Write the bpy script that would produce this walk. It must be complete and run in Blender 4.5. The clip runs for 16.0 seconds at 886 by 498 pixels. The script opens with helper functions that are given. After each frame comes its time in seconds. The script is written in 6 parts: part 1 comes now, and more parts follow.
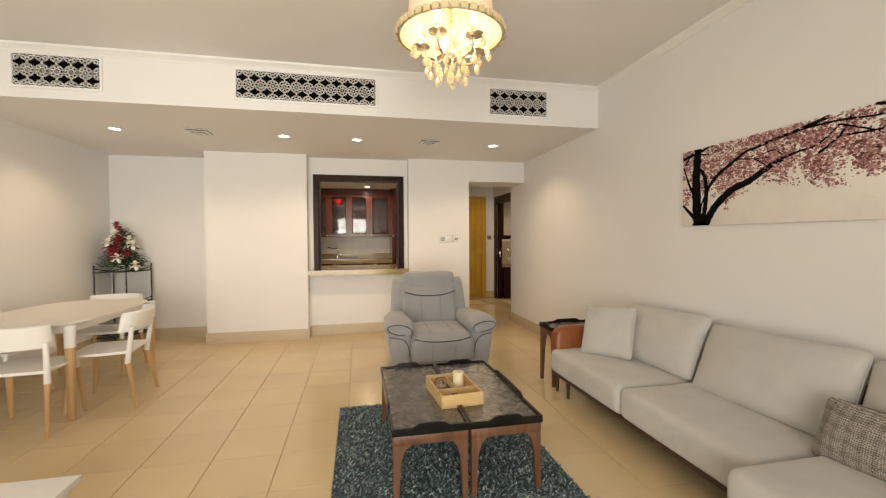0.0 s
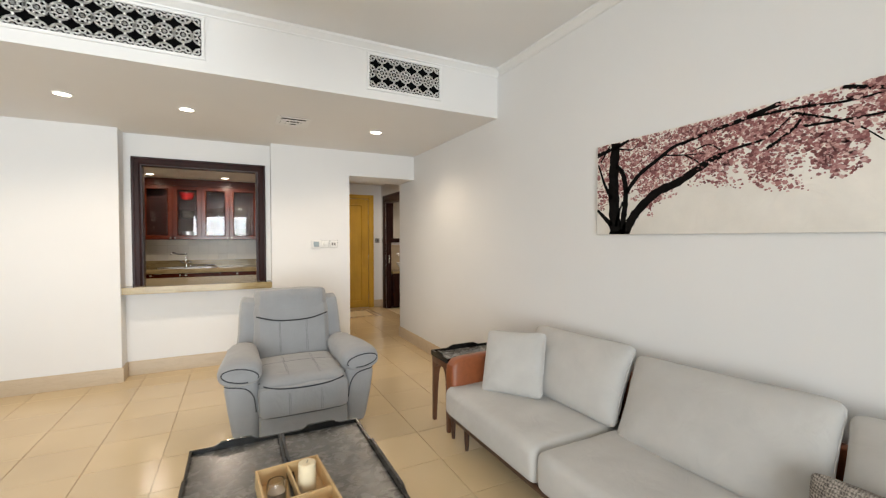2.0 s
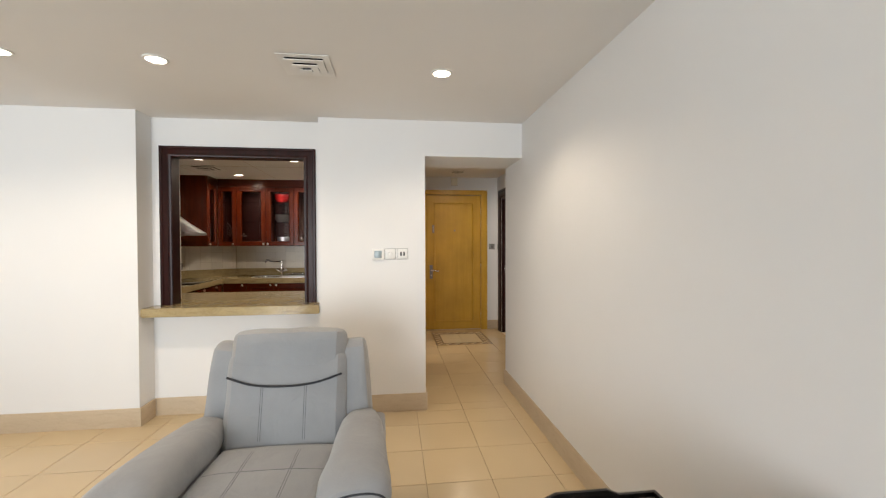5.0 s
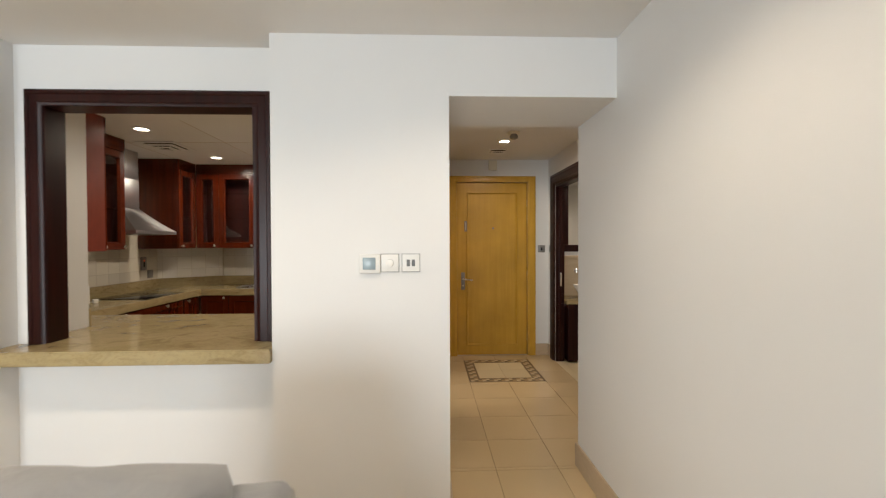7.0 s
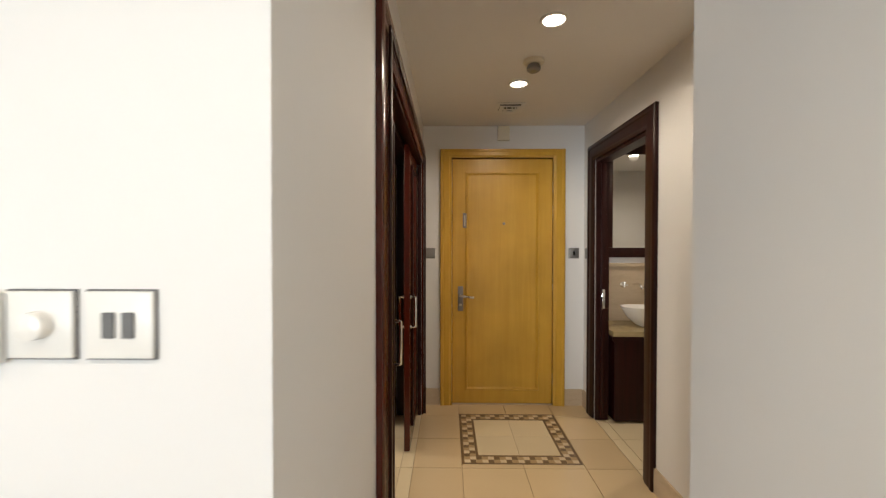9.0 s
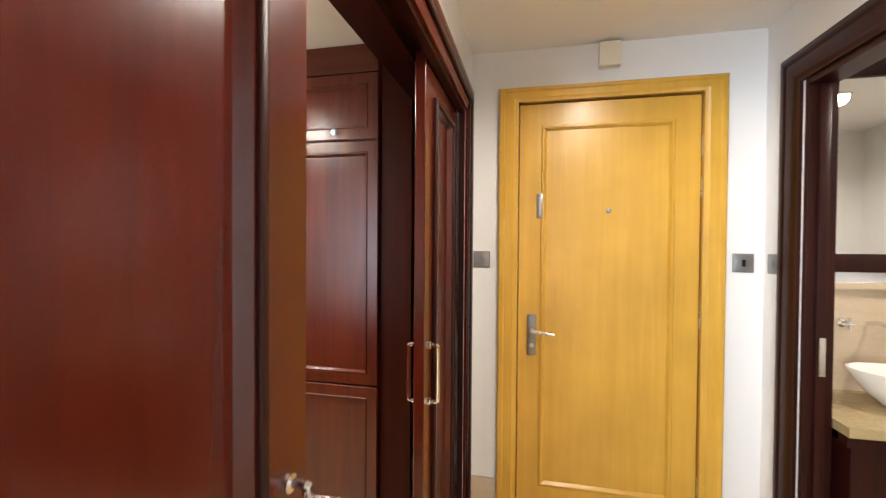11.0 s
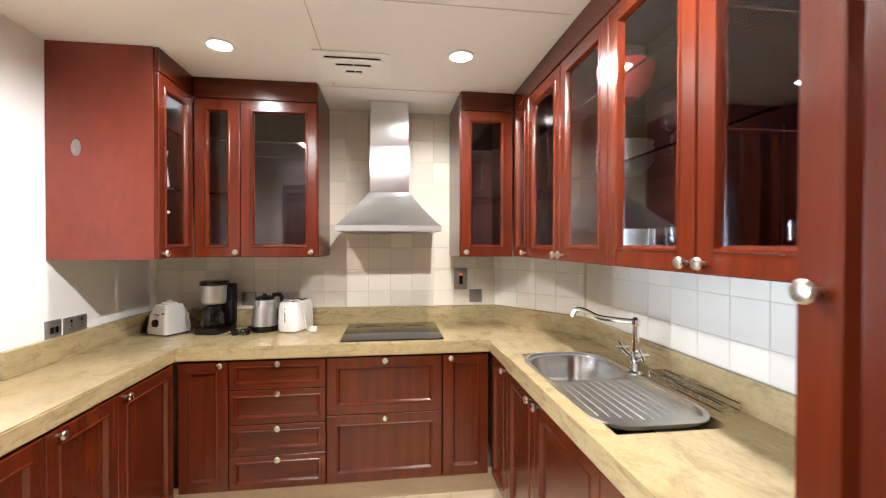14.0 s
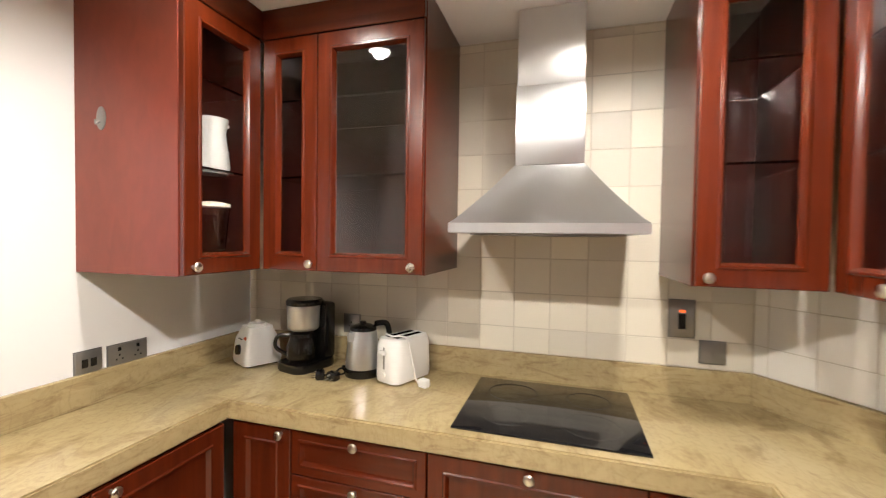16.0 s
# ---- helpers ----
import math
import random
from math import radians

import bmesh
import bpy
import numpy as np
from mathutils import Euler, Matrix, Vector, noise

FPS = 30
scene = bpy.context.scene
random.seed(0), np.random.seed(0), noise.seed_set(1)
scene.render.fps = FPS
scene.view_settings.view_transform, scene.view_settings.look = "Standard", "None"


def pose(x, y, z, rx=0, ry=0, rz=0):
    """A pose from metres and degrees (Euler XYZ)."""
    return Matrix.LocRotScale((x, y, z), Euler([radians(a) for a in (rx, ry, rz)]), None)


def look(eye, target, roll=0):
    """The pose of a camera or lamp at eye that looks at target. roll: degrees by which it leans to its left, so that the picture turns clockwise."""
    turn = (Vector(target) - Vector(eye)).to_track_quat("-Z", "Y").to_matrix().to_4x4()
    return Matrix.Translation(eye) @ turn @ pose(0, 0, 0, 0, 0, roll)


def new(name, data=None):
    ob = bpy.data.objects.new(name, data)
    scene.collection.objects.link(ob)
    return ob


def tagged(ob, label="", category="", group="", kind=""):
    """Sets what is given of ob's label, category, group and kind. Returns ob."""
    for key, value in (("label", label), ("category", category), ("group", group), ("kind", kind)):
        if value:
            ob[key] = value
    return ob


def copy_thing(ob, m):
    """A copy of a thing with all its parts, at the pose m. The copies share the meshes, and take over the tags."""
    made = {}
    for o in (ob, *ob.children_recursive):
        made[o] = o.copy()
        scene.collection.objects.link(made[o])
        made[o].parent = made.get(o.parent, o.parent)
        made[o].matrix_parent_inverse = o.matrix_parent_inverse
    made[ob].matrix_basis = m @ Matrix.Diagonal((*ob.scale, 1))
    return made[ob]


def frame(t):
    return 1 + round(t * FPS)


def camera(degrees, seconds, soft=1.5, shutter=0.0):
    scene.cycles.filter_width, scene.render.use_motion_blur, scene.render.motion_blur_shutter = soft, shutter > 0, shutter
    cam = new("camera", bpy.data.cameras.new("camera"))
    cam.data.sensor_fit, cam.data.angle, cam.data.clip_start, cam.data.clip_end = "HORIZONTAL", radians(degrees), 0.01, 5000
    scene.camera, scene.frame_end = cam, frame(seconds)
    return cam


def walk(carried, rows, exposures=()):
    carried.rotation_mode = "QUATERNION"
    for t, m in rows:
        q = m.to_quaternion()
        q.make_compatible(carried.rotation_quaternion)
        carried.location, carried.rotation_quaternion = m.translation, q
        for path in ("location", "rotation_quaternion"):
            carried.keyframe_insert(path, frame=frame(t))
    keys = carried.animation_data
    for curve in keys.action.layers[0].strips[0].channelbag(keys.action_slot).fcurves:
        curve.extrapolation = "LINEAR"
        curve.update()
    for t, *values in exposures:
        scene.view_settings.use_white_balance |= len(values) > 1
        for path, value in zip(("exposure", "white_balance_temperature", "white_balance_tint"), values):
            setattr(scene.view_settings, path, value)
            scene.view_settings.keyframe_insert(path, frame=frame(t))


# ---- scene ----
cam = camera(94.4, 16.0, soft=1.2, shutter=0.3)
PATH = [
    (0, (0.095, -0.177, 1.367), (0.503, 1.78, 1.315), -0.3),
    (0.5, (0.149, 0.015, 1.391), (0.694, 1.939, 1.336), -0.2),
    (1, (0.234, 0.206, 1.414), (0.906, 2.089, 1.368), -0.1),
    (1.5, (0.34, 0.396, 1.415), (1.134, 2.231, 1.37), -0.1),
    (2, (0.466, 0.616, 1.425), (1.362, 2.403, 1.374), 0.0),
    (2.5, (0.618, 0.832, 1.41), (1.597, 2.576, 1.372), -0.0),
    (3, (0.812, 1.084, 1.42), (1.8, 2.823, 1.386), -0.1),
    (3.5, (1.029, 1.334, 1.442), (1.95, 3.109, 1.396), -0.1),
    (4, (1.24, 1.578, 1.457), (1.902, 3.464, 1.419), 0.1),
    (4.5, (1.368, 1.843, 1.461), (1.761, 3.804, 1.422), -0.1),
    (7, (1.605, 3.61, 1.459), (1.678, 5.608, 1.43), -0.2),
    (7.5, (1.672, 4.011, 1.46), (1.773, 6.009, 1.434), -0.2),
    (8, (1.76, 4.385, 1.472), (1.886, 6.38, 1.441), 0.0),
    (10.5, (2.1, 6.272, 1.455), (1.718, 8.235, 1.436), 0.4),
    (11, (2.056, 6.582, 1.471), (1.63, 8.536, 1.44), 0.4),
    (11.5, (2.032, 6.888, 1.514), (1.409, 8.788, 1.466), 0.0),
    (12, (2.034, 7.142, 1.492), (0.877, 8.773, 1.458), -0.0),
    (12.5, (1.934, 7.378, 1.486), (0.384, 8.642, 1.449), 0.1),
    (13, (1.786, 7.564, 1.486), (0.002, 8.468, 1.454), 0.4),
    (13.5, (1.591, 7.704, 1.495), (-0.331, 8.258, 1.455), 0.4),
    (14, (1.285, 7.872, 1.482), (-0.698, 8.131, 1.46), 0.1),
    (14.5, (1.01, 7.914, 1.509), (-0.982, 8.08, 1.464), 0.6),
    (15, (0.75, 7.964, 1.551), (-1.249, 7.987, 1.48), 1.1),
    (15.5, (0.445, 7.998, 1.533), (-1.532, 7.699, 1.484), 0.5),
    (16, (0.188, 7.937, 1.539), (-1.728, 7.366, 1.488), 0.8),
]

walk(cam, [(t, look(eye, target, roll)) for t, eye, target, roll in PATH],
     [(0.0, -0.50, 9300, 17), (0.25, -0.46, 8500, 15), (0.55, -0.42, 7600, 12), (1.0, -0.30, 7350, 12), (3.5, -0.20, 7250, 13), (7.0, -0.17, 7150, 11), (8.2, -0.14, 7150, 10), (10.3, 1.02, 6350, 10), (11.0, 1.42, 6250, 10), (12.0, 1.58, 5950, 10), (12.6, 1.82, 5850, 10), (13.5, 1.72, 5880, 10), (14.5, 1.66, 5980, 10), (16.0, 1.47, 6320, 10)])

# ---- light ----
world = bpy.data.worlds.new("sky")
scene.world = world
world.use_nodes = True
sky = world.node_tree.nodes.new("ShaderNodeTexSky")
sky.sky_type, sky.sun_disc = "NISHITA", False
sky.sun_elevation, sky.sun_rotation = radians(48), radians(200)
world.node_tree.links.new(sky.outputs[0], world.node_tree.nodes["Background"].inputs[0])
world.node_tree.nodes["Background"].inputs[1].default_value = 0.12


def lamp(name, kind, m, energy, color, **opts):
    data = bpy.data.lights.new(name, kind)
    data.energy, data.color = energy, color
    if "size" in opts:
        data.shape, data.size, data.size_y = "RECTANGLE", opts["size"][0], opts["size"][1]
    if "spread" in opts:
        data.spread = radians(opts["spread"])
    if "radius" in opts:
        data.shadow_soft_size = opts["radius"]
    if "spot" in opts:
        data.spot_size, data.spot_blend = radians(opts["spot"]), opts.get("blend", 0.6)
    ob = new(name, data)
    ob.matrix_world = m
    return ob


WARM = (1.0, 0.80, 0.58)
NEUTRAL = (1.0, 0.88, 0.74)
SOFT_WHITE = (1.0, 0.92, 0.82)
DAY = (0.74, 0.87, 1.0)
# daylight through the glazed wall behind the start of the walk
lamp("window_daylight", "AREA", look((-0.7, -2.2, 1.25), (-0.9, 3, 1.55)), 190, DAY, size=(3.0, 2.1), spread=125)
LIVING_SPOTS = [(-2.325, 4.65, 46), (-0.69, 4.66, 34), (0.10, 4.68, 42), (1.745, 4.69, 48)]
KITCHEN_SPOTS = [(-0.75, 7.09, 13), (-0.715, 8.22, 27), (0.296, 8.227, 50), (0.296, 7.09, 46)]
LOBBY_SPOTS = [(2.445, 7.13), (2.41, 7.91)]
for x, y, watts in LIVING_SPOTS:
    lamp("living_spot", "SPOT", pose(x, y, 2.497), watts, NEUTRAL, spot=145, blend=0.6, radius=0.04)
for x, y, watts in KITCHEN_SPOTS:
    lamp("kitchen_spot", "SPOT", pose(x, y, 2.400), watts, SOFT_WHITE, spot=168, blend=0.45, radius=0.03)
for x, y in LOBBY_SPOTS:
    lamp("lobby_spot", "SPOT", pose(x, y, 2.515), 26, NEUTRAL, spot=168, blend=0.55, radius=0.05)
lamp("bath_spot", "SPOT", pose(4.0, 8.2, 2.43), 34, NEUTRAL, spot=160, blend=0.7, radius=0.05)

# ---- materials ----
from mathutils.bvhtree import BVHTree


class Mat:
    """A node material with its principled shader and small builders."""

    def __init__(self, name, color=(0.5, 0.5, 0.5), rough=0.5, metal=0.0):
        self.m = bpy.data.materials.new(name)
        self.m.use_nodes = True
        self.n, self.l = self.m.node_tree.nodes, self.m.node_tree.links
        self.b = self.n["Principled BSDF"]
        self.b.inputs["Base Color"].default_value = (*color, 1)
        self.b.inputs["Roughness"].default_value = rough
        self.b.inputs["Metallic"].default_value = metal

    def put(self, key, value):
        self.b.inputs[key].default_value = value
        return self

    def where(self, scale=(1, 1, 1), space="pos"):
        if space == "pos":
            src = self.n.new("ShaderNodeNewGeometry").outputs["Position"]
        else:
            src = self.n.new("ShaderNodeTexCoord").outputs["Object"]
        mp = self.n.new("ShaderNodeMapping")
        mp.inputs["Scale"].default_value = scale
        self.l.new(src, mp.inputs["Vector"])
        return mp.outputs["Vector"]

    def noise(self, scale, detail=4, stretch=(1, 1, 1), space="pos", distort=0.0, rough=0.55):
        t = self.n.new("ShaderNodeTexNoise")
        t.inputs["Scale"].default_value, t.inputs["Detail"].default_value = scale, detail
        t.inputs["Distortion"].default_value, t.inputs["Roughness"].default_value = distort, rough
        self.l.new(self.where(stretch, space), t.inputs["Vector"])
        return t.outputs["Fac"]

    def voronoi(self, scale, feature="F1", stretch=(1, 1, 1), space="pos"):
        t = self.n.new("ShaderNodeTexVoronoi")
        t.feature = feature
        t.inputs["Scale"].default_value = scale
        self.l.new(self.where(stretch, space), t.inputs["Vector"])
        return t.outputs["Distance"]

    def ramp(self, fac, *stops):
        r = self.n.new("ShaderNodeValToRGB")
        e = r.color_ramp.elements
        while len(e) < len(stops):
            e.new(0.5)
        for el, (p, c) in zip(e, stops):
            el.position, el.color = p, (*c, 1) if len(c) == 3 else c
        self.l.new(fac, r.inputs["Fac"])
        return r.outputs["Color"]

    def mix(self, fac, a, b, mode="MIX"):
        x = self.n.new("ShaderNodeMix")
        x.data_type, x.blend_type = "RGBA", mode
        for sock, v in ((x.inputs["Factor"], fac), (x.inputs["A"], a), (x.inputs["B"], b)):
            if isinstance(v, (int, float)):
                sock.default_value = v
            elif isinstance(v, tuple):
                sock.default_value = (*v, 1)
            else:
                self.l.new(v, sock)
        return x.outputs["Result"]

    def color(self, out):
        self.l.new(out, self.b.inputs["Base Color"])
        return self

    def rough(self, fac, lo, hi):
        r = self.n.new("ShaderNodeMapRange")
        r.inputs["To Min"].default_value, r.inputs["To Max"].default_value = lo, hi
        self.l.new(fac, r.inputs["Value"])
        self.l.new(r.outputs["Result"], self.b.inputs["Roughness"])
        return self

    def bump(self, fac, strength=0.2, dist=0.002):
        x = self.n.new("ShaderNodeBump")
        x.inputs["Strength"].default_value, x.inputs["Distance"].default_value = strength, dist
        self.l.new(fac, x.inputs["Height"])
        self.l.new(x.outputs["Normal"], self.b.inputs["Normal"])
        return self

    def varied(self, col, lo=0.85, hi=1.12):
        """Multiplies a colour by each object's own random value."""
        info = self.n.new("ShaderNodeObjectInfo")
        r = self.ramp(info.outputs["Random"], (0, (lo, lo, lo)), (1, (hi, hi, hi * 0.98)))
        return self.mix(1.0, col, r, "MULTIPLY")


def paint(name, c, rough=0.7):
    a = Mat(name, c, rough)
    n1, n2 = a.noise(0.9, 3), a.noise(260, 2)
    a.color(a.ramp(n1, (0.3, tuple(x * 0.965 for x in c)), (0.7, c))).bump(n2, 0.10, 0.0006)
    a.rough(a.noise(7, 3), rough - 0.06, rough + 0.06)
    return a.m


def wood(name, dark, light, stretch, rough=(0.16, 0.3), coat=0.0, streak=1.0, spec=0.5, coat_rough=0.2):
    a = Mat(name)
    g = a.noise(22, 6, stretch, distort=0.6)
    fine = a.noise(170, 4, stretch, rough=0.7)
    wide = a.noise(2.2, 3)
    c = a.ramp(g, (0.32, dark), (0.68, light))
    c = a.mix(a.ramp(fine, (0.42, (0, 0, 0)), (0.62, (0.45 * streak,) * 3)), c, dark)
    c = a.mix(0.5, c, a.ramp(wide, (0.3, (0.72, 0.72, 0.72)), (0.7, (1.15, 1.15, 1.15))), "MULTIPLY")
    a.color(c).rough(fine, *rough).bump(fine, 0.05, 0.0006)
    a.put("Specular IOR Level", spec)
    if coat:
        a.put("Coat Weight", coat).put("Coat Roughness", coat_rough)
    return a.m


def stone(name, c1, c2, c3, scale=1.0, rough=(0.12, 0.28)):
    a = Mat(name)
    big, mid = a.noise(2.6 * scale, 7, (1, 1.5, 5), distort=1.3), a.noise(14 * scale, 8, distort=0.8, rough=0.65)
    vein = a.noise(4.5 * scale, 5, (1, 2.2, 1), distort=2.4)
    c = a.mix(mid, a.ramp(big, (0.35, c1), (0.65, c2)), c2)
    c = a.mix(a.ramp(vein, (0.47, (0, 0, 0)), (0.505, (0.16, 0.16, 0.16)), (0.54, (0, 0, 0))), c, c3)
    patch = a.noise(5.5 * scale, 6, (1, 1.4, 4.5), distort=0.9, rough=0.62)
    c = a.mix(a.ramp(patch, (0.50, (0, 0, 0)), (0.70, (0.88,) * 3)), c, tuple(0.5 * (p + q) for p, q in zip(c1, c3)))
    c = a.mix(a.ramp(a.noise(60 * scale, 5), (0.52, (0, 0, 0)), (0.72, (0.22,) * 3)), c, c3)
    a.color(c).rough(mid, *rough)
    return a.m


def tile_mat(name, c, lo, hi, rough):
    a = Mat(name)
    big, mid = a.noise(1.1, 2), a.noise(9, 3, rough=0.5)
    col = a.ramp(big, (0.3, tuple(x * 0.93 for x in c)), (0.7, tuple(min(1, x * 1.05) for x in c)))
    col = a.mix(a.ramp(mid, (0.35, (0, 0, 0)), (0.80, (0.05,) * 3)), col, tuple(x * 0.86 for x in c))
    a.color(a.varied(col, lo, hi)).rough(big, *rough)
    return a.m


def plain(name, c, rough=0.4, metal=0.0, grain=0.06):
    a = Mat(name, c, rough, metal)
    n1 = a.noise(30, 4)
    a.color(a.ramp(n1, (0.3, tuple(x * (1 - grain) for x in c)), (0.7, c)))
    a.rough(a.noise(12, 3), max(0.02, rough - 0.05), rough + 0.05)
    return a.m


def fabric(name, c1, c2, scale=420, bump=0.35):
    a = Mat(name, c1, 0.92)
    w, soft = a.noise(scale, 3, rough=0.8), a.noise(5, 4)
    c = a.mix(w, c1, c2)
    c = a.mix(0.4, c, a.ramp(soft, (0.3, (0.8, 0.8, 0.8)), (0.7, (1.1, 1.1, 1.1))), "MULTIPLY")
    a.color(c).bump(w, bump, 0.0015)
    fold = a.n.new("ShaderNodeBump")
    fold.inputs["Strength"].default_value, fold.inputs["Distance"].default_value = 0.55, 0.012
    a.l.new(a.noise(6.5, 3, distort=1.2), fold.inputs["Height"])
    a.l.new(fold.outputs["Normal"], a.b.inputs["Normal"].links[0].from_node.inputs["Normal"])
    a.put("Sheen Weight", 0.25).put("Sheen Roughness", 0.5)
    return a.m


def glow(name, c, strength):
    a = Mat(name, c, 0.4)
    a.put("Emission Color", (*c, 1)).put("Emission Strength", strength)
    return a.m


def glass(name, tint=(1, 1, 1), rough=0.0):
    a = Mat(name, tint, rough)
    a.put("Transmission Weight", 1.0).put("IOR", 1.45)
    return a.m


M = {}
M["wall"] = paint("wall_paint", (0.79, 0.785, 0.775))
M["ceiling"] = paint("ceiling_paint", (0.80, 0.785, 0.765), 0.8)
M["white_trim"] = paint("white_trim_paint", (0.82, 0.81, 0.79), 0.5)
M["skirting"] = stone("skirting_stone", (0.49, 0.385, 0.265), (0.53, 0.42, 0.295), (0.44, 0.34, 0.235), 1.0, (0.4, 0.5))
M["grout"] = plain("floor_grout", (0.50, 0.38, 0.235), 0.85)
M["floor"] = tile_mat("floor_tile", (0.63, 0.485, 0.30), 0.97, 1.03, (0.17, 0.22))
M["kfloor"] = tile_mat("kitchen_floor_tile", (0.70, 0.59, 0.40), 0.95, 1.05, (0.2, 0.4))
M["wtile"] = tile_mat("wall_tile", (0.67, 0.615, 0.515), 0.86, 1.08, (0.3, 0.5))
M["wtile_pale"] = tile_mat("pale_wall_tile", (0.74, 0.70, 0.63), 0.95, 1.04, (0.3, 0.45))
M["wgrout"] = plain("wall_grout", (0.565, 0.505, 0.41), 0.85)
M["mahog"] = wood("mahogany", (0.066, 0.0092, 0.0022), (0.106, 0.0148, 0.0031), (1, 1, 0.06), (0.20, 0.27), 0.10, 0.10, 0.42)
M["mahog_h"] = wood("mahogany_across", (0.066, 0.0092, 0.0022), (0.106, 0.0148, 0.0031), (0.06, 0.06, 1), (0.20, 0.27), 0.10, 0.10, 0.42)
# lighter copy of mahogany: the light on the cabinet's side is in its colour
M["mahog_side_lit"] = wood("mahogany_side_lit", (0.185, 0.0345, 0.0195), (0.215, 0.0405, 0.0225), (1, 1, 0.5), (0.30, 0.4), 0.05, 0.05, 0.4)
# dark frame timber; also carries the shade inside the glazed cabinets
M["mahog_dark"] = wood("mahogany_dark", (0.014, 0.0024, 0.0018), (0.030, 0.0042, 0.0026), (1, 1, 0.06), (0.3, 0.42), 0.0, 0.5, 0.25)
M["mahog_gloss"] = wood("mahogany_lacquer", (0.056, 0.0056, 0.0019), (0.080, 0.0082, 0.0025), (1, 1, 0.10), (0.22, 0.28), 0.28, 0.05, 0.35, 0.09)
M["mahog_filler"] = wood("mahogany_plain", (0.034, 0.0052, 0.0022), (0.050, 0.0078, 0.0030), (1, 1, 0.06), (0.34, 0.44), 0.0, 0.2, 0.08)
M["oak"] = wood("honey_oak", (0.60, 0.335, 0.040), (0.66, 0.385, 0.055), (1, 1, 0.05), (0.25, 0.4), 0.15, 0.14)
M["oak_line"] = wood("honey_oak_dark", (0.44, 0.22, 0.03), (0.54, 0.29, 0.042), (1, 1, 0.05), (0.3, 0.45), 0.1, 0.3)
M["walnut"] = wood("walnut", (0.10, 0.040, 0.020), (0.19, 0.085, 0.045), (1, 1, 0.08), (0.35, 0.5))
M["beech"] = wood("beech", (0.50, 0.29, 0.13), (0.62, 0.39, 0.19), (1, 1, 0.06), (0.4, 0.55), 0.0, 0.3)
M["pine"] = wood("pine", (0.60, 0.38, 0.17), (0.74, 0.52, 0.27), (0.08, 1, 1), (0.45, 0.6), 0.0, 0.4)
M["counter"] = stone("worktop_stone", (0.315, 0.235, 0.112), (0.420, 0.332, 0.178), (0.150, 0.085, 0.042), 1.0, (0.10, 0.22))
M["tabletop"] = stone("dark_marble", (0.040, 0.037, 0.033), (0.100, 0.094, 0.085), (0.36, 0.34, 0.31), 1.3, (0.20, 0.34))
M["black"] = plain("black_paint", (0.006, 0.0055, 0.005), 0.22)
M["black_metal"] = plain("black_iron", (0.018, 0.016, 0.015), 0.42, 0.3)
# sheenless black, painted in for the darkness of ducts, slots and socket holes
shade_black = Mat("cavity_shade", (0.004, 0.004, 0.004), 0.95)
shade_black.put("Specular IOR Level", 0.0)
M["dark"] = shade_black.m
# grey of the rockers, also of the shadow rim drawn round wall plates
M["rocker_grey"] = plain("grey_rocker_plastic", (0.13, 0.13, 0.13), 0.4)
M["walnut_dark"] = wood("dark_walnut", (0.045, 0.020, 0.011), (0.085, 0.036, 0.019), (1, 1, 0.08), (0.4, 0.55))
M["white_plastic"] = plain("white_plastic", (0.80, 0.79, 0.76), 0.35, 0, 0.02)
M["white_gloss"] = plain("white_ceramic", (0.84, 0.83, 0.80), 0.12, 0, 0.02)
M["grey_plate"] = plain("brushed_nickel_plate", (0.30, 0.29, 0.28), 0.38, 0.8)
M["chrome"] = plain("chrome", (0.80, 0.80, 0.80), 0.08, 1.0, 0.02)
M["nickel"] = plain("satin_nickel", (0.62, 0.58, 0.50), 0.28, 1.0, 0.04)
steel = Mat("brushed_steel", (0.66, 0.665, 0.67), 0.3, 1.0)
steel_n = steel.noise(90, 4, (1, 1, 0.02))
steel.rough(steel_n, 0.36, 0.385).put("Anisotropic", 0.6)
M["steel"] = steel.m
M["basin_steel"] = plain("polished_steel", (0.60, 0.60, 0.59), 0.22, 1.0, 0.03)
M["sink_steel"] = plain("satin_steel", (0.66, 0.66, 0.65), 0.31, 1.0, 0.03)
M["smoked"] = glass("smoked_glass", (0.22, 0.22, 0.23))
M["ivory"] = plain("ivory_plastic", (0.78, 0.72, 0.58), 0.45, 0, 0.03)
M["hob"] = plain("black_glass", (0.010, 0.010, 0.011), 0.06, 0, 0.0)
M["recliner"] = fabric("grey_velour", (0.255, 0.258, 0.262), (0.355, 0.358, 0.362), 700, 0.25)
M["piping"] = plain("dark_piping", (0.022, 0.024, 0.030), 0.6)
M["linen"] = fabric("light_grey_linen", (0.455, 0.44, 0.415), (0.56, 0.545, 0.52), 520, 0.4)
M["leather"] = plain("tan_leather", (0.30, 0.085, 0.030), 0.38, 0, 0.18)
M["canvas"] = fabric("canvas", (0.76, 0.72, 0.66), (0.80, 0.76, 0.70), 900, 0.2)
bark = Mat("painted_bark", (0.0075, 0.0065, 0.006), 0.9)
bark.color(bark.ramp(bark.noise(40, 4), (0.3, (0.005, 0.0045, 0.004)), (0.7, (0.010, 0.0085, 0.008)))).put("Specular IOR Level", 0.05)
M["bark"] = bark.m
M["leaf"] = plain("leaf_green", (0.035, 0.085, 0.022), 0.5, 0, 0.4)
M["lily"] = plain("lily_white", (0.80, 0.78, 0.70), 0.6)
M["rose"] = plain("rose_red", (0.22, 0.008, 0.014), 0.6, 0, 0.3)
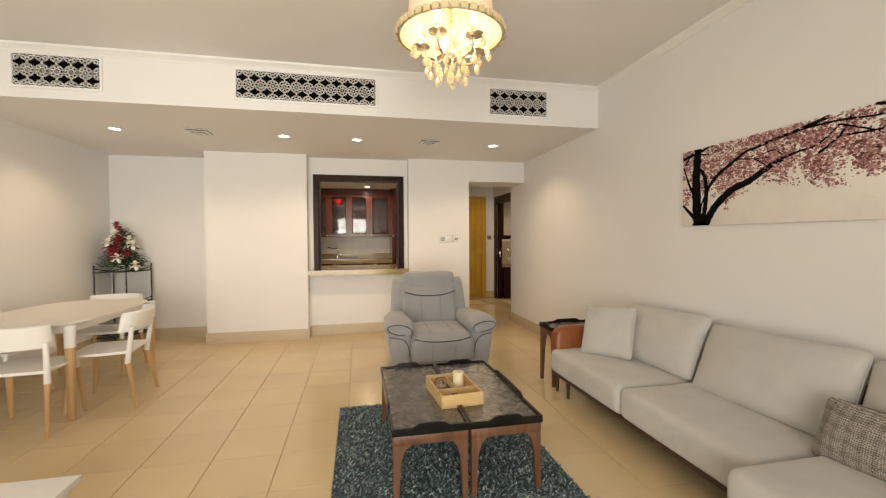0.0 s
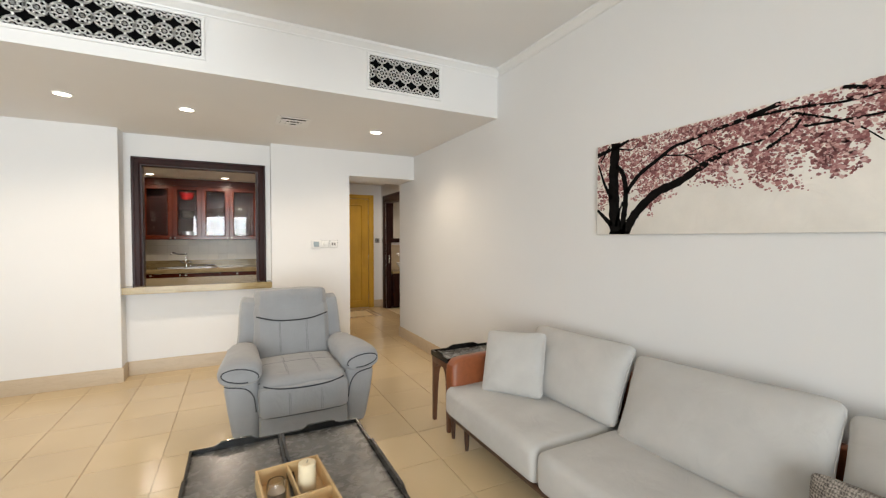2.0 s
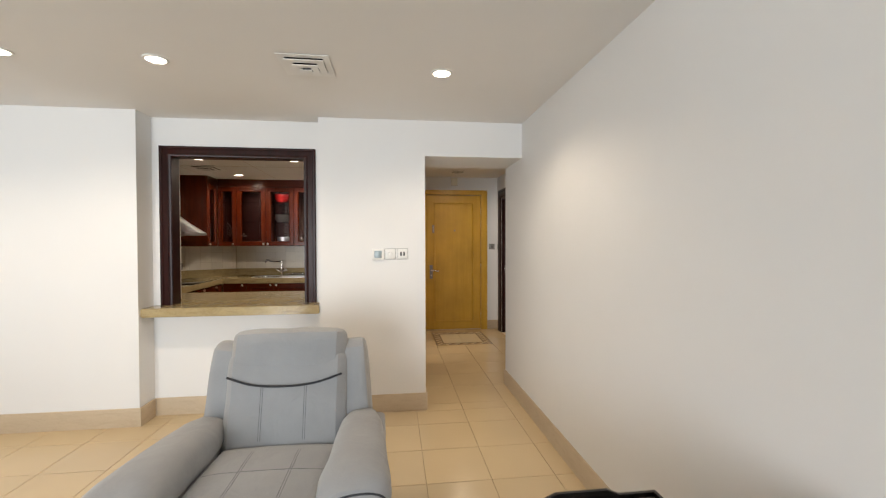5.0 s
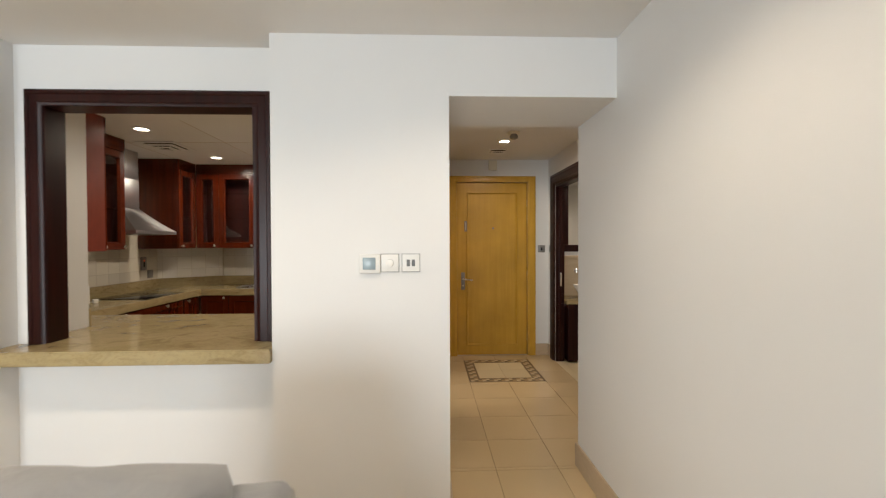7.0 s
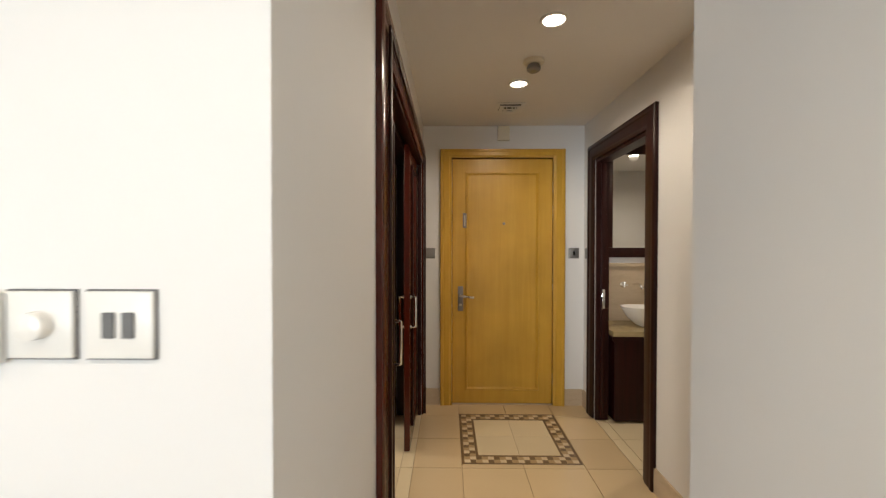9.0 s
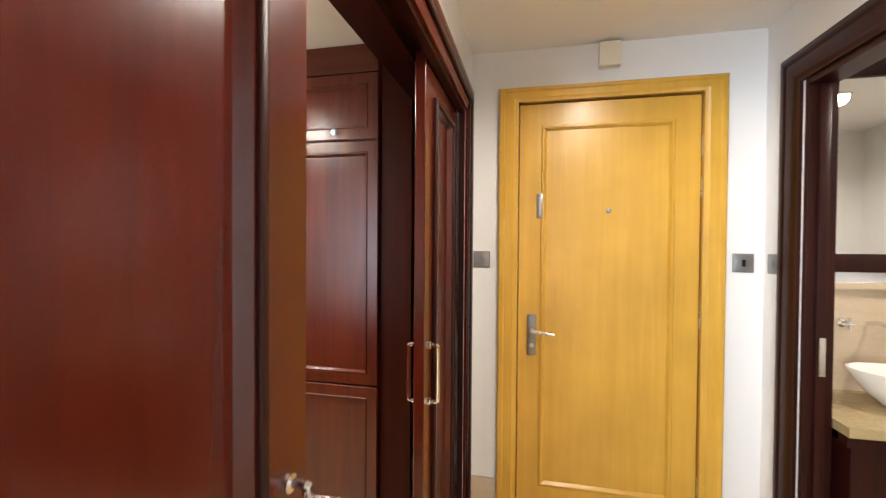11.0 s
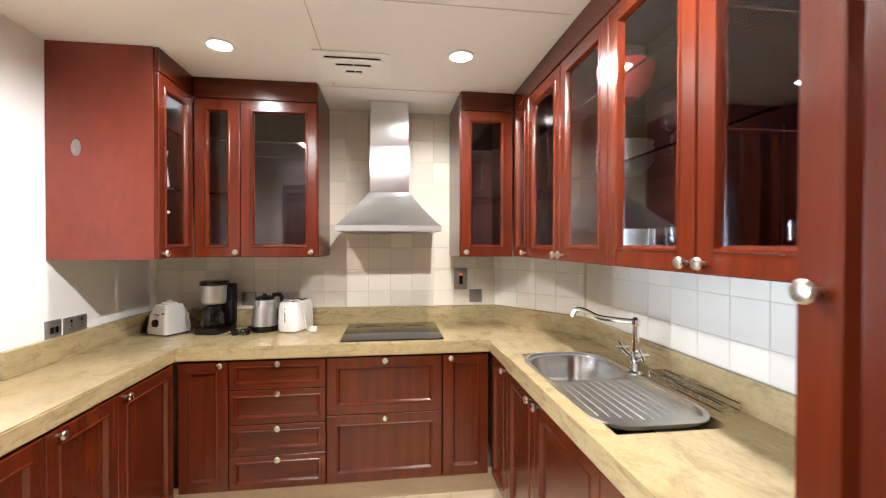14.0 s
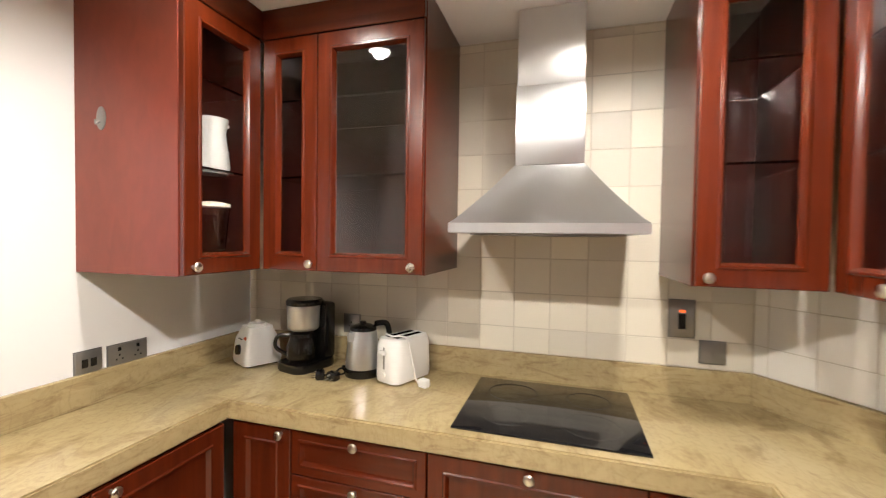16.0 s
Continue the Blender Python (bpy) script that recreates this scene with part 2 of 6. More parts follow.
M["lamp_on"] = glow("lamp_lens", (1.0, 0.93, 0.82), 14)
M["glass"] = glass("clear_glass")
M["pane"] = glass("cabinet_glass", (0.97, 0.98, 0.98))
mir = Mat("mirror", (0.85, 0.86, 0.86), 0.01, 1.0)
M["mirror"] = mir.m
pk = Mat("blossom", (0.5, 0.2, 0.2), 0.8)
isl = pk.n.new("ShaderNodeNewGeometry").outputs["Random Per Island"]
pk.color(pk.ramp(isl, (0.0, (0.12, 0.040, 0.040)), (0.35, (0.27, 0.100, 0.100)), (0.72, (0.43, 0.21, 0.20)), (1.0, (0.66, 0.47, 0.43))))
M["blossom"] = pk.m
rg = Mat("rug_pile", (0.1, 0.1, 0.1), 0.95)
ri = rg.n.new("ShaderNodeNewGeometry").outputs["Random Per Island"]
rg.color(rg.ramp(ri, (0.0, (0.036, 0.066, 0.076)), (0.45, (0.085, 0.145, 0.155)), (0.8, (0.17, 0.25, 0.255)), (1.0, (0.36, 0.42, 0.41))))
M["rug"] = rg.m
tw = Mat("tweed_check", (0.3, 0.27, 0.24), 0.95)
tn = tw.noise(240, 3)
wv = [tw.n.new("ShaderNodeTexWave") for _ in range(2)]
for w_, ax in zip(wv, ("Y", "Z")):
    w_.bands_direction = ax
    w_.inputs["Scale"].default_value, w_.inputs["Distortion"].default_value, w_.inputs["Detail"].default_value, w_.inputs["Detail Scale"].default_value = 38, 5.0, 3, 2.5
    tw.l.new(tw.where((1, 1, 1)), w_.inputs["Vector"])
tw_a = tw.mix(wv[0].outputs["Fac"], (0.045, 0.038, 0.034), (0.30, 0.27, 0.24))
tw_b = tw.mix(wv[1].outputs["Fac"], (0.05, 0.043, 0.038), (0.34, 0.31, 0.28))
bands = []
for ax in ("Y", "Z"):
    w_ = tw.n.new("ShaderNodeTexWave")
    w_.bands_direction = ax
    w_.inputs["Scale"].default_value, w_.inputs["Distortion"].default_value = 6.5, 0.6
    tw.l.new(tw.where((1, 1, 1)), w_.inputs["Vector"])
    bands.append(tw.ramp(w_.outputs["Fac"], (0.50, (1.5, 1.48, 1.45)), (0.85, (0.95, 0.92, 0.9))))
tw_c = tw.mix(1.0, tw.mix(tn, tw_a, tw_b), tw.mix(0.5, bands[0], bands[1]), "MULTIPLY")
tw.color(tw_c).bump(tn, 0.5, 0.002)
M["tweed"] = tw.m


# ---- builders ----
def box(bm, x0, x1, y0, y1, z0, z1, bevel=0.0, seg=2):
    r = bmesh.ops.create_cube(bm, size=1.0, matrix=Matrix.LocRotScale(((x0 + x1) / 2, (y0 + y1) / 2, (z0 + z1) / 2), None, (x1 - x0, y1 - y0, z1 - z0)))
    if bevel > 0:
        vs = r["verts"]
        es = list({e for v in vs for e in v.link_edges})
        bmesh.ops.bevel(bm, geom=es, offset=bevel, segments=seg, profile=0.5, affect="EDGES")
    return bm


def made(*boxes, bevel=0.0, seg=2):
    bm = bmesh.new()
    for b in boxes:
        box(bm, *b, bevel=bevel, seg=seg)
    return bm


def lathe(profile, seg=24, m=None, cap=True):
    """A turned shape from (radius, height) pairs."""
    bm = bmesh.new()
    rings = []
    for r, z in profile:
        rings.append([bm.verts.new((max(r, 1e-4) * math.cos(2 * math.pi * i / seg), max(r, 1e-4) * math.sin(2 * math.pi * i / seg), z)) for i in range(seg)])
    for a, b in zip(rings, rings[1:]):
        for i in range(seg):
            j = (i + 1) % seg
            bm.faces.new((a[i], a[j], b[j], b[i]))
    if cap:
        bm.faces.new(list(reversed(rings[0])))
        bm.faces.new(rings[-1])
    if m:
        bmesh.ops.transform(bm, matrix=m, verts=bm.verts)
    return bm


def tube(points, radius, seg=8, bm=None, taper=None):
    """A round rod along points."""
    bm = bm or bmesh.new()
    pts = [Vector(p) for p in points]
    rings = []
    ref = None
    for i, p in enumerate(pts):
        d = (pts[min(i + 1, len(pts) - 1)] - pts[max(i - 1, 0)]).normalized()
        if ref is None:
            ref = d.orthogonal().normalized()
        ref = (ref - d * ref.dot(d)).normalized()
        side = d.cross(ref)
        r = radius if taper is None else radius + (taper - radius) * i / (len(pts) - 1)
        rings.append([bm.verts.new(p + r * (math.cos(2 * math.pi * k / seg) * ref + math.sin(2 * math.pi * k / seg) * side)) for k in range(seg)])
    for a, b in zip(rings, rings[1:]):
        for k in range(seg):
            j = (k + 1) % seg
            bm.faces.new((a[k], a[j], b[j], b[k]))
    bm.faces.new(list(reversed(rings[0])))
    bm.faces.new(rings[-1])
    return bm


def bend(pts, n=6):
    """Points of a smooth curve through pts."""
    p = [Vector(a) for a in pts]
    out = []
    for i in range(len(p) - 1):
        a, b, c, d = p[max(i - 1, 0)], p[i], p[i + 1], p[min(i + 2, len(p) - 1)]
        for k in range(n):
            t = k / n
            out.append(0.5 * (2 * b + (c - a) * t + (2 * a - 5 * b + 4 * c - d) * t * t + (3 * b - a - 3 * c + d) * t ** 3))
    return out + [p[-1]]


def prism(outline, z0, z1, bm=None):
    bm = bm or bmesh.new()
    lo, hi = [bm.verts.new((x, y, z0)) for x, y in outline], [bm.verts.new((x, y, z1)) for x, y in outline]
    n = len(outline)
    for i in range(n):
        bm.faces.new((lo[i], lo[(i + 1) % n], hi[(i + 1) % n], hi[i]))
    bm.faces.new(list(reversed(lo)))
    bm.faces.new(hi)
    bmesh.ops.recalc_face_normals(bm, faces=bm.faces)
    return bm


def puff(w, d, h, m=None, n=12, edge=0.45, crease=0.0, seed=0, swell=0.35):
    """A stuffed cushion: a box w x d x h swollen in the middle, with soft corners and slight creases."""
    bm = bmesh.new()
    bmesh.ops.create_cube(bm, size=2.0)
    bmesh.ops.subdivide_edges(bm, edges=bm.edges, cuts=n, use_grid_fill=True)
    for v in bm.verts:
        x, y, z = v.co
        e = max(abs(x), abs(y))
        fall = (1 - abs(x) ** 4) * (1 - abs(y) ** 4)
        k = edge + (1 - edge) * max(0.0, fall) ** swell
        rx = 1 - 0.035 * abs(z) ** 2 * (1 if e > 0.9 else 0)
        s = 1.0 / max(1.0, (abs(x) ** 8 + abs(y) ** 8) ** 0.125)
        v.co = Vector((x * s * rx * w / 2, y * s * rx * d / 2, z * k * h / 2))
        if crease:
            q = noise.noise(Vector((v.co.x * 6 + seed, v.co.y * 6, v.co.z * 5 + seed * 3)))
            v.co += v.co.normalized() * crease * q
    if m:
        bmesh.ops.transform(bm, matrix=m, verts=bm.verts)
    return bm


def cushion(w, h, d, m=None, n=22, full=0.36, pinch=0.035, wrinkle=0.009, seed=0.0):
    """A sewn cushion in local x-z, thickness along y: two swollen faces that meet in a seam, with pulled corners and soft creases."""
    bm = bmesh.new()
    grids = []
    for side in (-1, 1):
        g = []
        for i in range(n + 1):
            row = []
            for j in range(n + 1):
                u, v = -math.cos(math.pi * i / n), -math.cos(math.pi * j / n)
                f = max(0.0, (1 - u * u) * (1 - v * v)) ** full
                c = 1 / max(1.0, (abs(u) ** 13 + abs(v) ** 13) ** (1 / 13))
                x = u * c * w / 2 * (1 - pinch * (1 - v * v))
                z = v * c * h / 2 * (1 - pinch * (1 - u * u))
                q = noise.noise(Vector((x * 7 + seed, z * 7, side * 3.0 + seed))) + 0.6 * noise.noise(Vector((x * 19 + seed, z * 19, side)))
                pull = math.sin(14 * math.atan2(1.05 - abs(u), 1.05 - abs(v)) + seed) * max(0.0, abs(u * v) - 0.25) * (1 - abs(u) ** 6) * (1 - abs(v) ** 6)
                row.append(bm.verts.new((x, side * (d / 2 * f + wrinkle * q * min(1, f * 2) + 0.022 * pull), z)))
            g.append(row)
        grids.append(g)
        for i in range(n):
            for j in range(n):
                q4 = (g[i][j], g[i + 1][j], g[i + 1][j + 1], g[i][j + 1])
                bm.faces.new(q4 if side < 0 else tuple(reversed(q4)))
    bmesh.ops.remove_doubles(bm, verts=bm.verts, dist=0.0008)
    bmesh.ops.recalc_face_normals(bm, faces=bm.faces)
    if m:
        bmesh.ops.transform(bm, matrix=m, verts=bm.verts)
    return bm


def part(name, bm, material, parent=None, label="", smooth=True):
    """Links a bmesh as one mesh object under a thing or a part."""
    me = bpy.data.meshes.new(name)
    bm.to_mesh(me)
    bm.free()
    me.materials.append(M[material] if isinstance(material, str) else material)
    if smooth:
        me.shade_smooth()
        me.set_sharp_from_angle(angle=radians(34))
    ob = new(name, me)
    if parent is not None:
        ob.parent = parent
    if label:
        tagged(ob, label)
    return ob


def thing(name, m, label, category, group="", kind=""):
    ob = new(name)
    ob.empty_display_size = 0.1
    ob.matrix_world = m
    return tagged(ob, label, category, group, kind)


def setting(name, bm, material, label, category, smooth=False):
    return tagged(part(name, bm, material, None, smooth=smooth), label, category, kind="structure")


def front(w, h, t=0.022, stile=0.058, sink=0.011, opened=False, bead=1.0):
    """A framed cabinet front in the plane y=0 to -t, from (0,0) to (w,h), with a bead round a sunk panel or an open middle."""
    bm = bmesh.new()
    loops = []

    def loop(i, y):
        loops.append([bm.verts.new(p) for p in ((i, y, i), (w - i, y, i), (w - i, y, h - i), (i, y, h - i))])
    loop(0, 0)
    loop(0, -t + 0.003)
    loop(0.003, -t)
    loop(stile, -t)
    loop(stile + 0.004 * bead, -t - 0.004 * bead)
    loop(stile + 0.010 * bead, -t - 0.004 * bead)
    loop(stile + 0.019 * bead, -t + sink)
    if opened:
        loop(stile + 0.019 * bead, 0)
    for a, b in zip(loops, loops[1:]):
        for i in range(4):
            j = (i + 1) % 4
            bm.faces.new((a[i], a[j], b[j], b[i]))
    if opened:
        a, b = loops[-1], loops[0]
        for i in range(4):
            j = (i + 1) % 4
            bm.faces.new((a[i], a[j], b[j], b[i]))
    else:
        bm.faces.new(loops[-1])
        bm.faces.new(list(reversed(loops[0])))
    bmesh.ops.recalc_face_normals(bm, faces=bm.faces)
    return bm


KNOB = [(0.006, 0.0), (0.006, 0.010), (0.010, 0.014), (0.0155, 0.019), (0.0165, 0.024), (0.013, 0.029), (0.005, 0.031)]


def knob_on(parent, x, z, y):
    k = part("knob", lathe(KNOB, 14, pose(x, y, z, 90, 0, 0)), "nickel", parent, "satin nickel round knob")
    return k


def cabinet(name, m, w, d, h, fronts, label, group, body="mahog", hollow=False, side="mahog", extra=()):
    """A cabinet unit: local x along its front, front plane y=0, depth to +y. fronts: (x0, x1, z0, z1, kind, knob x, knob z)."""
    cab = thing(name, m, label, "cabinet", group)
    if hollow:
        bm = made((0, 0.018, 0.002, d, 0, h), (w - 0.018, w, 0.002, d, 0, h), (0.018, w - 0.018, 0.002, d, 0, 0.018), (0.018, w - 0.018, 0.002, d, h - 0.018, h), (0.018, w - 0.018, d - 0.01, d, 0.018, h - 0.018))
        # inside in near-black mahogany: its shade behind the glass is put into the colour
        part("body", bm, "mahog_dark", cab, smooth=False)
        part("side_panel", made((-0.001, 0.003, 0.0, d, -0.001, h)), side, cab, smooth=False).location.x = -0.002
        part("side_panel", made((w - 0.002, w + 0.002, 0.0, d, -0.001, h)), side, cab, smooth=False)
        for z in (h * 0.36, h * 0.66):
            part("shelf", made((0.02, w - 0.02, 0.03, d - 0.012, z, z + 0.008)), "pane", cab, "clear glass shelf", smooth=False).visible_shadow = False
    else:
        part("body", made((0, w, 0.002, d, 0, h), bevel=0.002, seg=1), body, cab, smooth=False)
    for x0, x1, z0, z1, kind, kx, kz in fronts:
        fw, fh = x1 - x0 - 0.003, z1 - z0 - 0.003
        opened = kind == "glass"
        bm = front(fw, fh, stile=0.052 if kind != "drawer" else 0.030, opened=opened)
        ob = part("drawer_front" if kind == "drawer" else "door", bm, "mahog_h" if kind == "drawer" else "mahog", cab)
        ob.location = (x0 + 0.0015, 0, z0 + 0.0015)
        if opened:
            part("pane", made((0.066, fw - 0.066, -0.011, -0.007, 0.066, fh - 0.066)), "pane", ob, "clear glass pane", smooth=False).visible_shadow = False
        knob_on(ob, kx - x0, kz - z0, -0.022)
    return cab


def casing_prism(outer, inner, y0, y1, z0):
    """A mitred three-sided casing between two rectangles (x0, x1, top)."""
    bm = bmesh.new()
    (a0, a1, at), (b0, b1, bt) = outer, inner

    def ring(t, y):
        p0, p1, pt = a0 + (b0 - a0) * t, a1 + (b1 - a1) * t, at + (bt - at) * t
        return [bm.verts.new(v) for v in ((p0, y, z0), (p0, y, pt), (p1, y, pt), (p1, y, z0))]
    prof = [(0, y1), (0, y0 + 0.006), (0.08, y0), (0.25, y0), (0.32, y0 + 0.006), (0.75, y0 + 0.003), (0.85, y0 + 0.010), (1.0, y0 + 0.012), (1.0, y1)]
    rs = [ring(t, y) for t, y in prof]
    for p, q in zip(rs, rs[1:] + rs[:1]):
        for i in range(3):
            bm.faces.new((p[i], p[i + 1], q[i + 1], q[i]))
    bm.faces.new([r[0] for r in rs])
    bm.faces.new([r[3] for r in reversed(rs)])
    bmesh.ops.recalc_face_normals(bm, faces=bm.faces)
    return bm



def rounded(x0, x1, y0, y1, r, n=8):
    out = []
    for cx, cy, a in ((x1 - r[0], y1 - r[0], 0), (x0 + r[1], y1 - r[1], 90), (x0 + r[2], y0 + r[2], 180), (x1 - r[3], y0 + r[3], 270)):
        rr = r[(0, 90, 180, 270).index(a) if a else 0]
        out += [(cx + rr * math.cos(radians(a + 90 * k / n)), cy + rr * math.sin(radians(a + 90 * k / n))) for k in range(n + 1)]
    return out


def loft(rings, close_top=False, close_bottom=False, bm=None):
    bm = bm or bmesh.new()
    vs = [[bm.verts.new(p) for p in r] for r in rings]
    for a, b in zip(vs, vs[1:]):
        n = len(a)
        for i in range(n):
            bm.faces.new((a[i], a[(i + 1) % n], b[(i + 1) % n], b[i]))
    if close_bottom:
        bm.faces.new(list(reversed(vs[0])))
    if close_top:
        bm.faces.new(vs[-1])
    return bm



# ---- structure ----
LIV, KIT, LOB = 2.932, 2.41, 2.53
setting("wall_east", made((2.58, 2.80, -2.3, 6.02, 0, 3.07)), "wall", "smooth off-white painted living room wall", "wall")
setting("wall_west", made((-3.36, -3.16, -2.3, 6.35, 0, 3.07)), "wall", "smooth off-white painted wall beside dining table", "wall")
setting("wall_north_dining", made((-3.16, -1.83, 6.15, 6.35, 0, 2.51)), "wall", "off-white painted wall behind plant stand", "wall")
setting("wall_pier", made((-1.83, -0.57, 5.65, 6.315, 0, 2.51)), "wall", "off-white painted projecting wall pier", "wall")
setting("wall_hatch", made((-0.57, 0.818, 5.86, 5.98, 0, 0.845), (-0.57, 0.818, 5.86, 5.98, 2.205, 2.51), (-0.57, -0.435, 5.86, 5.98, 0.845, 2.205), (0.685, 0.818, 5.86, 5.98, 0.845, 2.205)),
        "wall", "white recessed wall with kitchen serving hatch", "wall")
setting("wall_switches", made((0.818, 1.715, 5.70, 5.98, 0, 2.51)), "wall", "off-white painted wall with switch plates", "wall")
setting("wall_header", made((1.715, 2.58, 5.70, 6.24, 2.205, 2.62)), "wall", "white painted header over lobby opening", "wall")
setting("wall_lobby_west", made((1.685, 1.715, 5.98, 6.60, 0, 2.62), (1.50, 1.625, 5.98, 6.60, 0, 2.62), (1.50, 1.715, 6.60, 8.66, 2.19, 2.62), (1.685, 1.715, 8.66, 8.89, 0, 2.62), (1.50, 1.625, 8.66, 9.05, 0, 2.62)),
        "wall", "white painted wall with kitchen door pockets", "wall")
setting("wall_lobby_north", made((1.625, 1.95, 8.89, 9.05, 0, 2.62), (2.92, 3.27, 8.89, 9.05, 0, 2.62), (1.95, 2.92, 8.89, 9.05, 2.275, 2.62), (1.95, 2.92, 8.96, 9.05, 0, 2.275)),
        "wall", "white painted wall around entrance door", "wall")
setting("wall_lobby_east", made((3.17, 3.27, 6.24, 7.72, 0, 2.62), (3.17, 3.27, 8.60, 8.89, 0, 2.62), (3.17, 3.27, 7.72, 8.60, 2.17, 2.62)), "wall", "white painted wall with washroom doorway", "wall")
setting("wall_lobby_south", made((2.58, 3.27, 6.02, 6.24, 0, 2.62)), "wall", "white painted wall end of the lobby", "wall")
setting("wall_kitchen_west", made((-1.83, -1.63, 6.315, 9.25, 0, 2.51)), "wgrout", "cream kitchen wall behind the hob", "wall")
setting("wall_kitchen_north", made((-1.63, 1.50, 9.05, 9.25, 0, 2.51)), "wgrout", "cream kitchen wall behind the sink", "wall")
setting("wall_kitchen_corner", prism([(-1.629, 8.63), (-1.06, 9.049), (-1.629, 9.049)], 0, 2.41), "wgrout", "cream angled kitchen corner wall", "wall")
setting("wall_bath_north", made((3.27, 4.8, 9.0, 9.2, 0, 2.62)), "wall", "white painted washroom wall", "wall")
setting("wall_bath_east", made((4.8, 5.0, 7.0, 9.2, 0, 2.62)), "wall", "white painted washroom side wall", "wall")
setting("wall_bath_south", made((3.27, 4.8, 7.0, 7.2, 0, 2.62)), "wall", "white painted washroom end wall", "wall")
setting("wall_south", made((-3.36, -2.3, -2.5, -2.3, 0, 3.07), (1.8, 2.80, -2.5, -2.3, 0, 3.07), (-2.3, 1.8, -2.5, -2.3, 2.35, 3.07), (-2.3, 1.8, -2.5, -2.3, 0, 0.08)), "wall", "off-white wall around the glazed balcony doors", "wall")
setting("ceiling_living", made((-3.36, 2.80, -2.5, 3.737, LIV, LIV + 0.1)), "ceiling", "white painted plaster living room ceiling", "ceiling")
setting("ceiling_soffit", made((-3.16, 2.58, 3.737, 5.65, 2.51, LIV + 0.1), (-3.16, -1.83, 5.65, 6.35, 2.51, 2.7), (-1.83, 0.818, 5.65, 5.98, 2.51, 2.7), (0.818, 2.58, 5.65, 5.70, 2.51, 2.7)), "ceiling", "white dropped plaster soffit with grilles", "ceiling")
bm = made((-1.63, 1.50, 5.98, 9.05, KIT, KIT + 0.21))
setting("ceiling_kitchen", bm, "ceiling", "white kitchen ceiling panels with fine joints", "ceiling")
setting("ceiling_joint", made((-1.2, 1.4, 7.548, 7.552, KIT - 0.0015, KIT), (-1.2, -1.196, 6.85, 8.6, KIT - 0.0015, KIT), (-0.30, -0.296, 6.85, 8.6, KIT - 0.0015, KIT), (0.75, 0.754, 6.85, 8.4, KIT - 0.0015, KIT)), "skirting", "fine shadow joint between ceiling panels", "ceiling joint")
setting("ceiling_lobby", made((1.715, 3.17, 6.24, 8.89, LOB, LOB + 0.09)), "ceiling", "white painted lobby ceiling", "ceiling")
setting("ceiling_bath", made((3.27, 4.8, 7.2, 9.0, 2.45, 2.6)), "ceiling", "white painted washroom ceiling", "ceiling")
setting("floor", made((-3.36, 5.0, -2.5, 9.25, -0.15, -0.006)), "grout", "beige grouted floor bed under stone tiles", "floor")


def moulding(name, a, b, outward, profile, material, label, category):
    """A profile of (out, up) pairs run from a to b along a wall; outward is the wall's normal."""
    bm = bmesh.new()
    a, b, o = Vector(a), Vector(b), Vector(outward)
    ra = [bm.verts.new(a + o * u + Vector((0, 0, v))) for u, v in profile]
    rb = [bm.verts.new(b + o * u + Vector((0, 0, v))) for u, v in profile]
    n = len(profile)
    for i in range(n):
        bm.faces.new((ra[i], ra[(i + 1) % n], rb[(i + 1) % n], rb[i]))
    bm.faces.new(list(reversed(ra)))
    bm.faces.new(rb)
    bmesh.ops.recalc_face_normals(bm, faces=bm.faces)
    return setting(name, bm, material, label, category, smooth=True)


CROWN = [(0, -0.058), (0.008, -0.058), (0.011, -0.048), (0.020, -0.042), (0.034, -0.024), (0.046, -0.018), (0.050, -0.008), (0.050, -0.001), (0, -0.001)]
for nm, a, b, o in (("crown_north", (-3.159, 3.737, LIV), (2.579, 3.737, LIV), (0, -1, 0)), ("crown_east", (2.58, -2.29, LIV), (2.58, 3.68, LIV), (-1, 0, 0)), ("crown_west", (-3.16, -2.29, LIV), (-3.16, 3.68, LIV), (1, 0, 0))):
    moulding("trim_" + nm, a, b, o, CROWN, "white_trim", "white stepped plaster crown moulding", "moulding")

BASE = [(0, 0), (0.014, 0), (0.014, 0.142), (0.010, 0.148), (0, 0.148)]
RUNS = [((2.58, -2.29), (2.58, 6.24), (-1, 0)), ((-3.16, -2.29), (-3.16, 6.134), (1, 0)), ((-3.144, 6.15), (-1.832, 6.15), (0, -1)), ((-1.83, 5.652), (-1.83, 6.134), (-1, 0)), ((-1.844, 5.65), (-0.556, 5.65), (0, -1)),
        ((-0.57, 5.652), (-0.57, 5.844), (1, 0)), ((-0.555, 5.86), (0.803, 5.86), (0, -1)), ((0.818, 5.70), (0.818, 5.844), (-1, 0)), ((0.804, 5.70), (1.729, 5.70), (0, -1)), ((1.715, 5.702), (1.715, 6.44), (1, 0)),
        ((1.73, 8.89), (1.868, 8.89), (0, -1)), ((2.998, 8.89), (3.156, 8.89), (0, -1)), ((3.17, 8.735), (3.17, 8.875), (-1, 0)), ((3.17, 6.255), (3.17, 7.60), (-1, 0)), ((2.566, 6.24), (3.156, 6.24), (0, 1))]
for (ax, ay), (bx, by), (ox, oy) in RUNS:
    moulding("baseboard", (ax, ay, -0.002), (bx, by, -0.002), (ox, oy, 0), BASE, "skirting", "beige stone skirting along white wall", "baseboard")

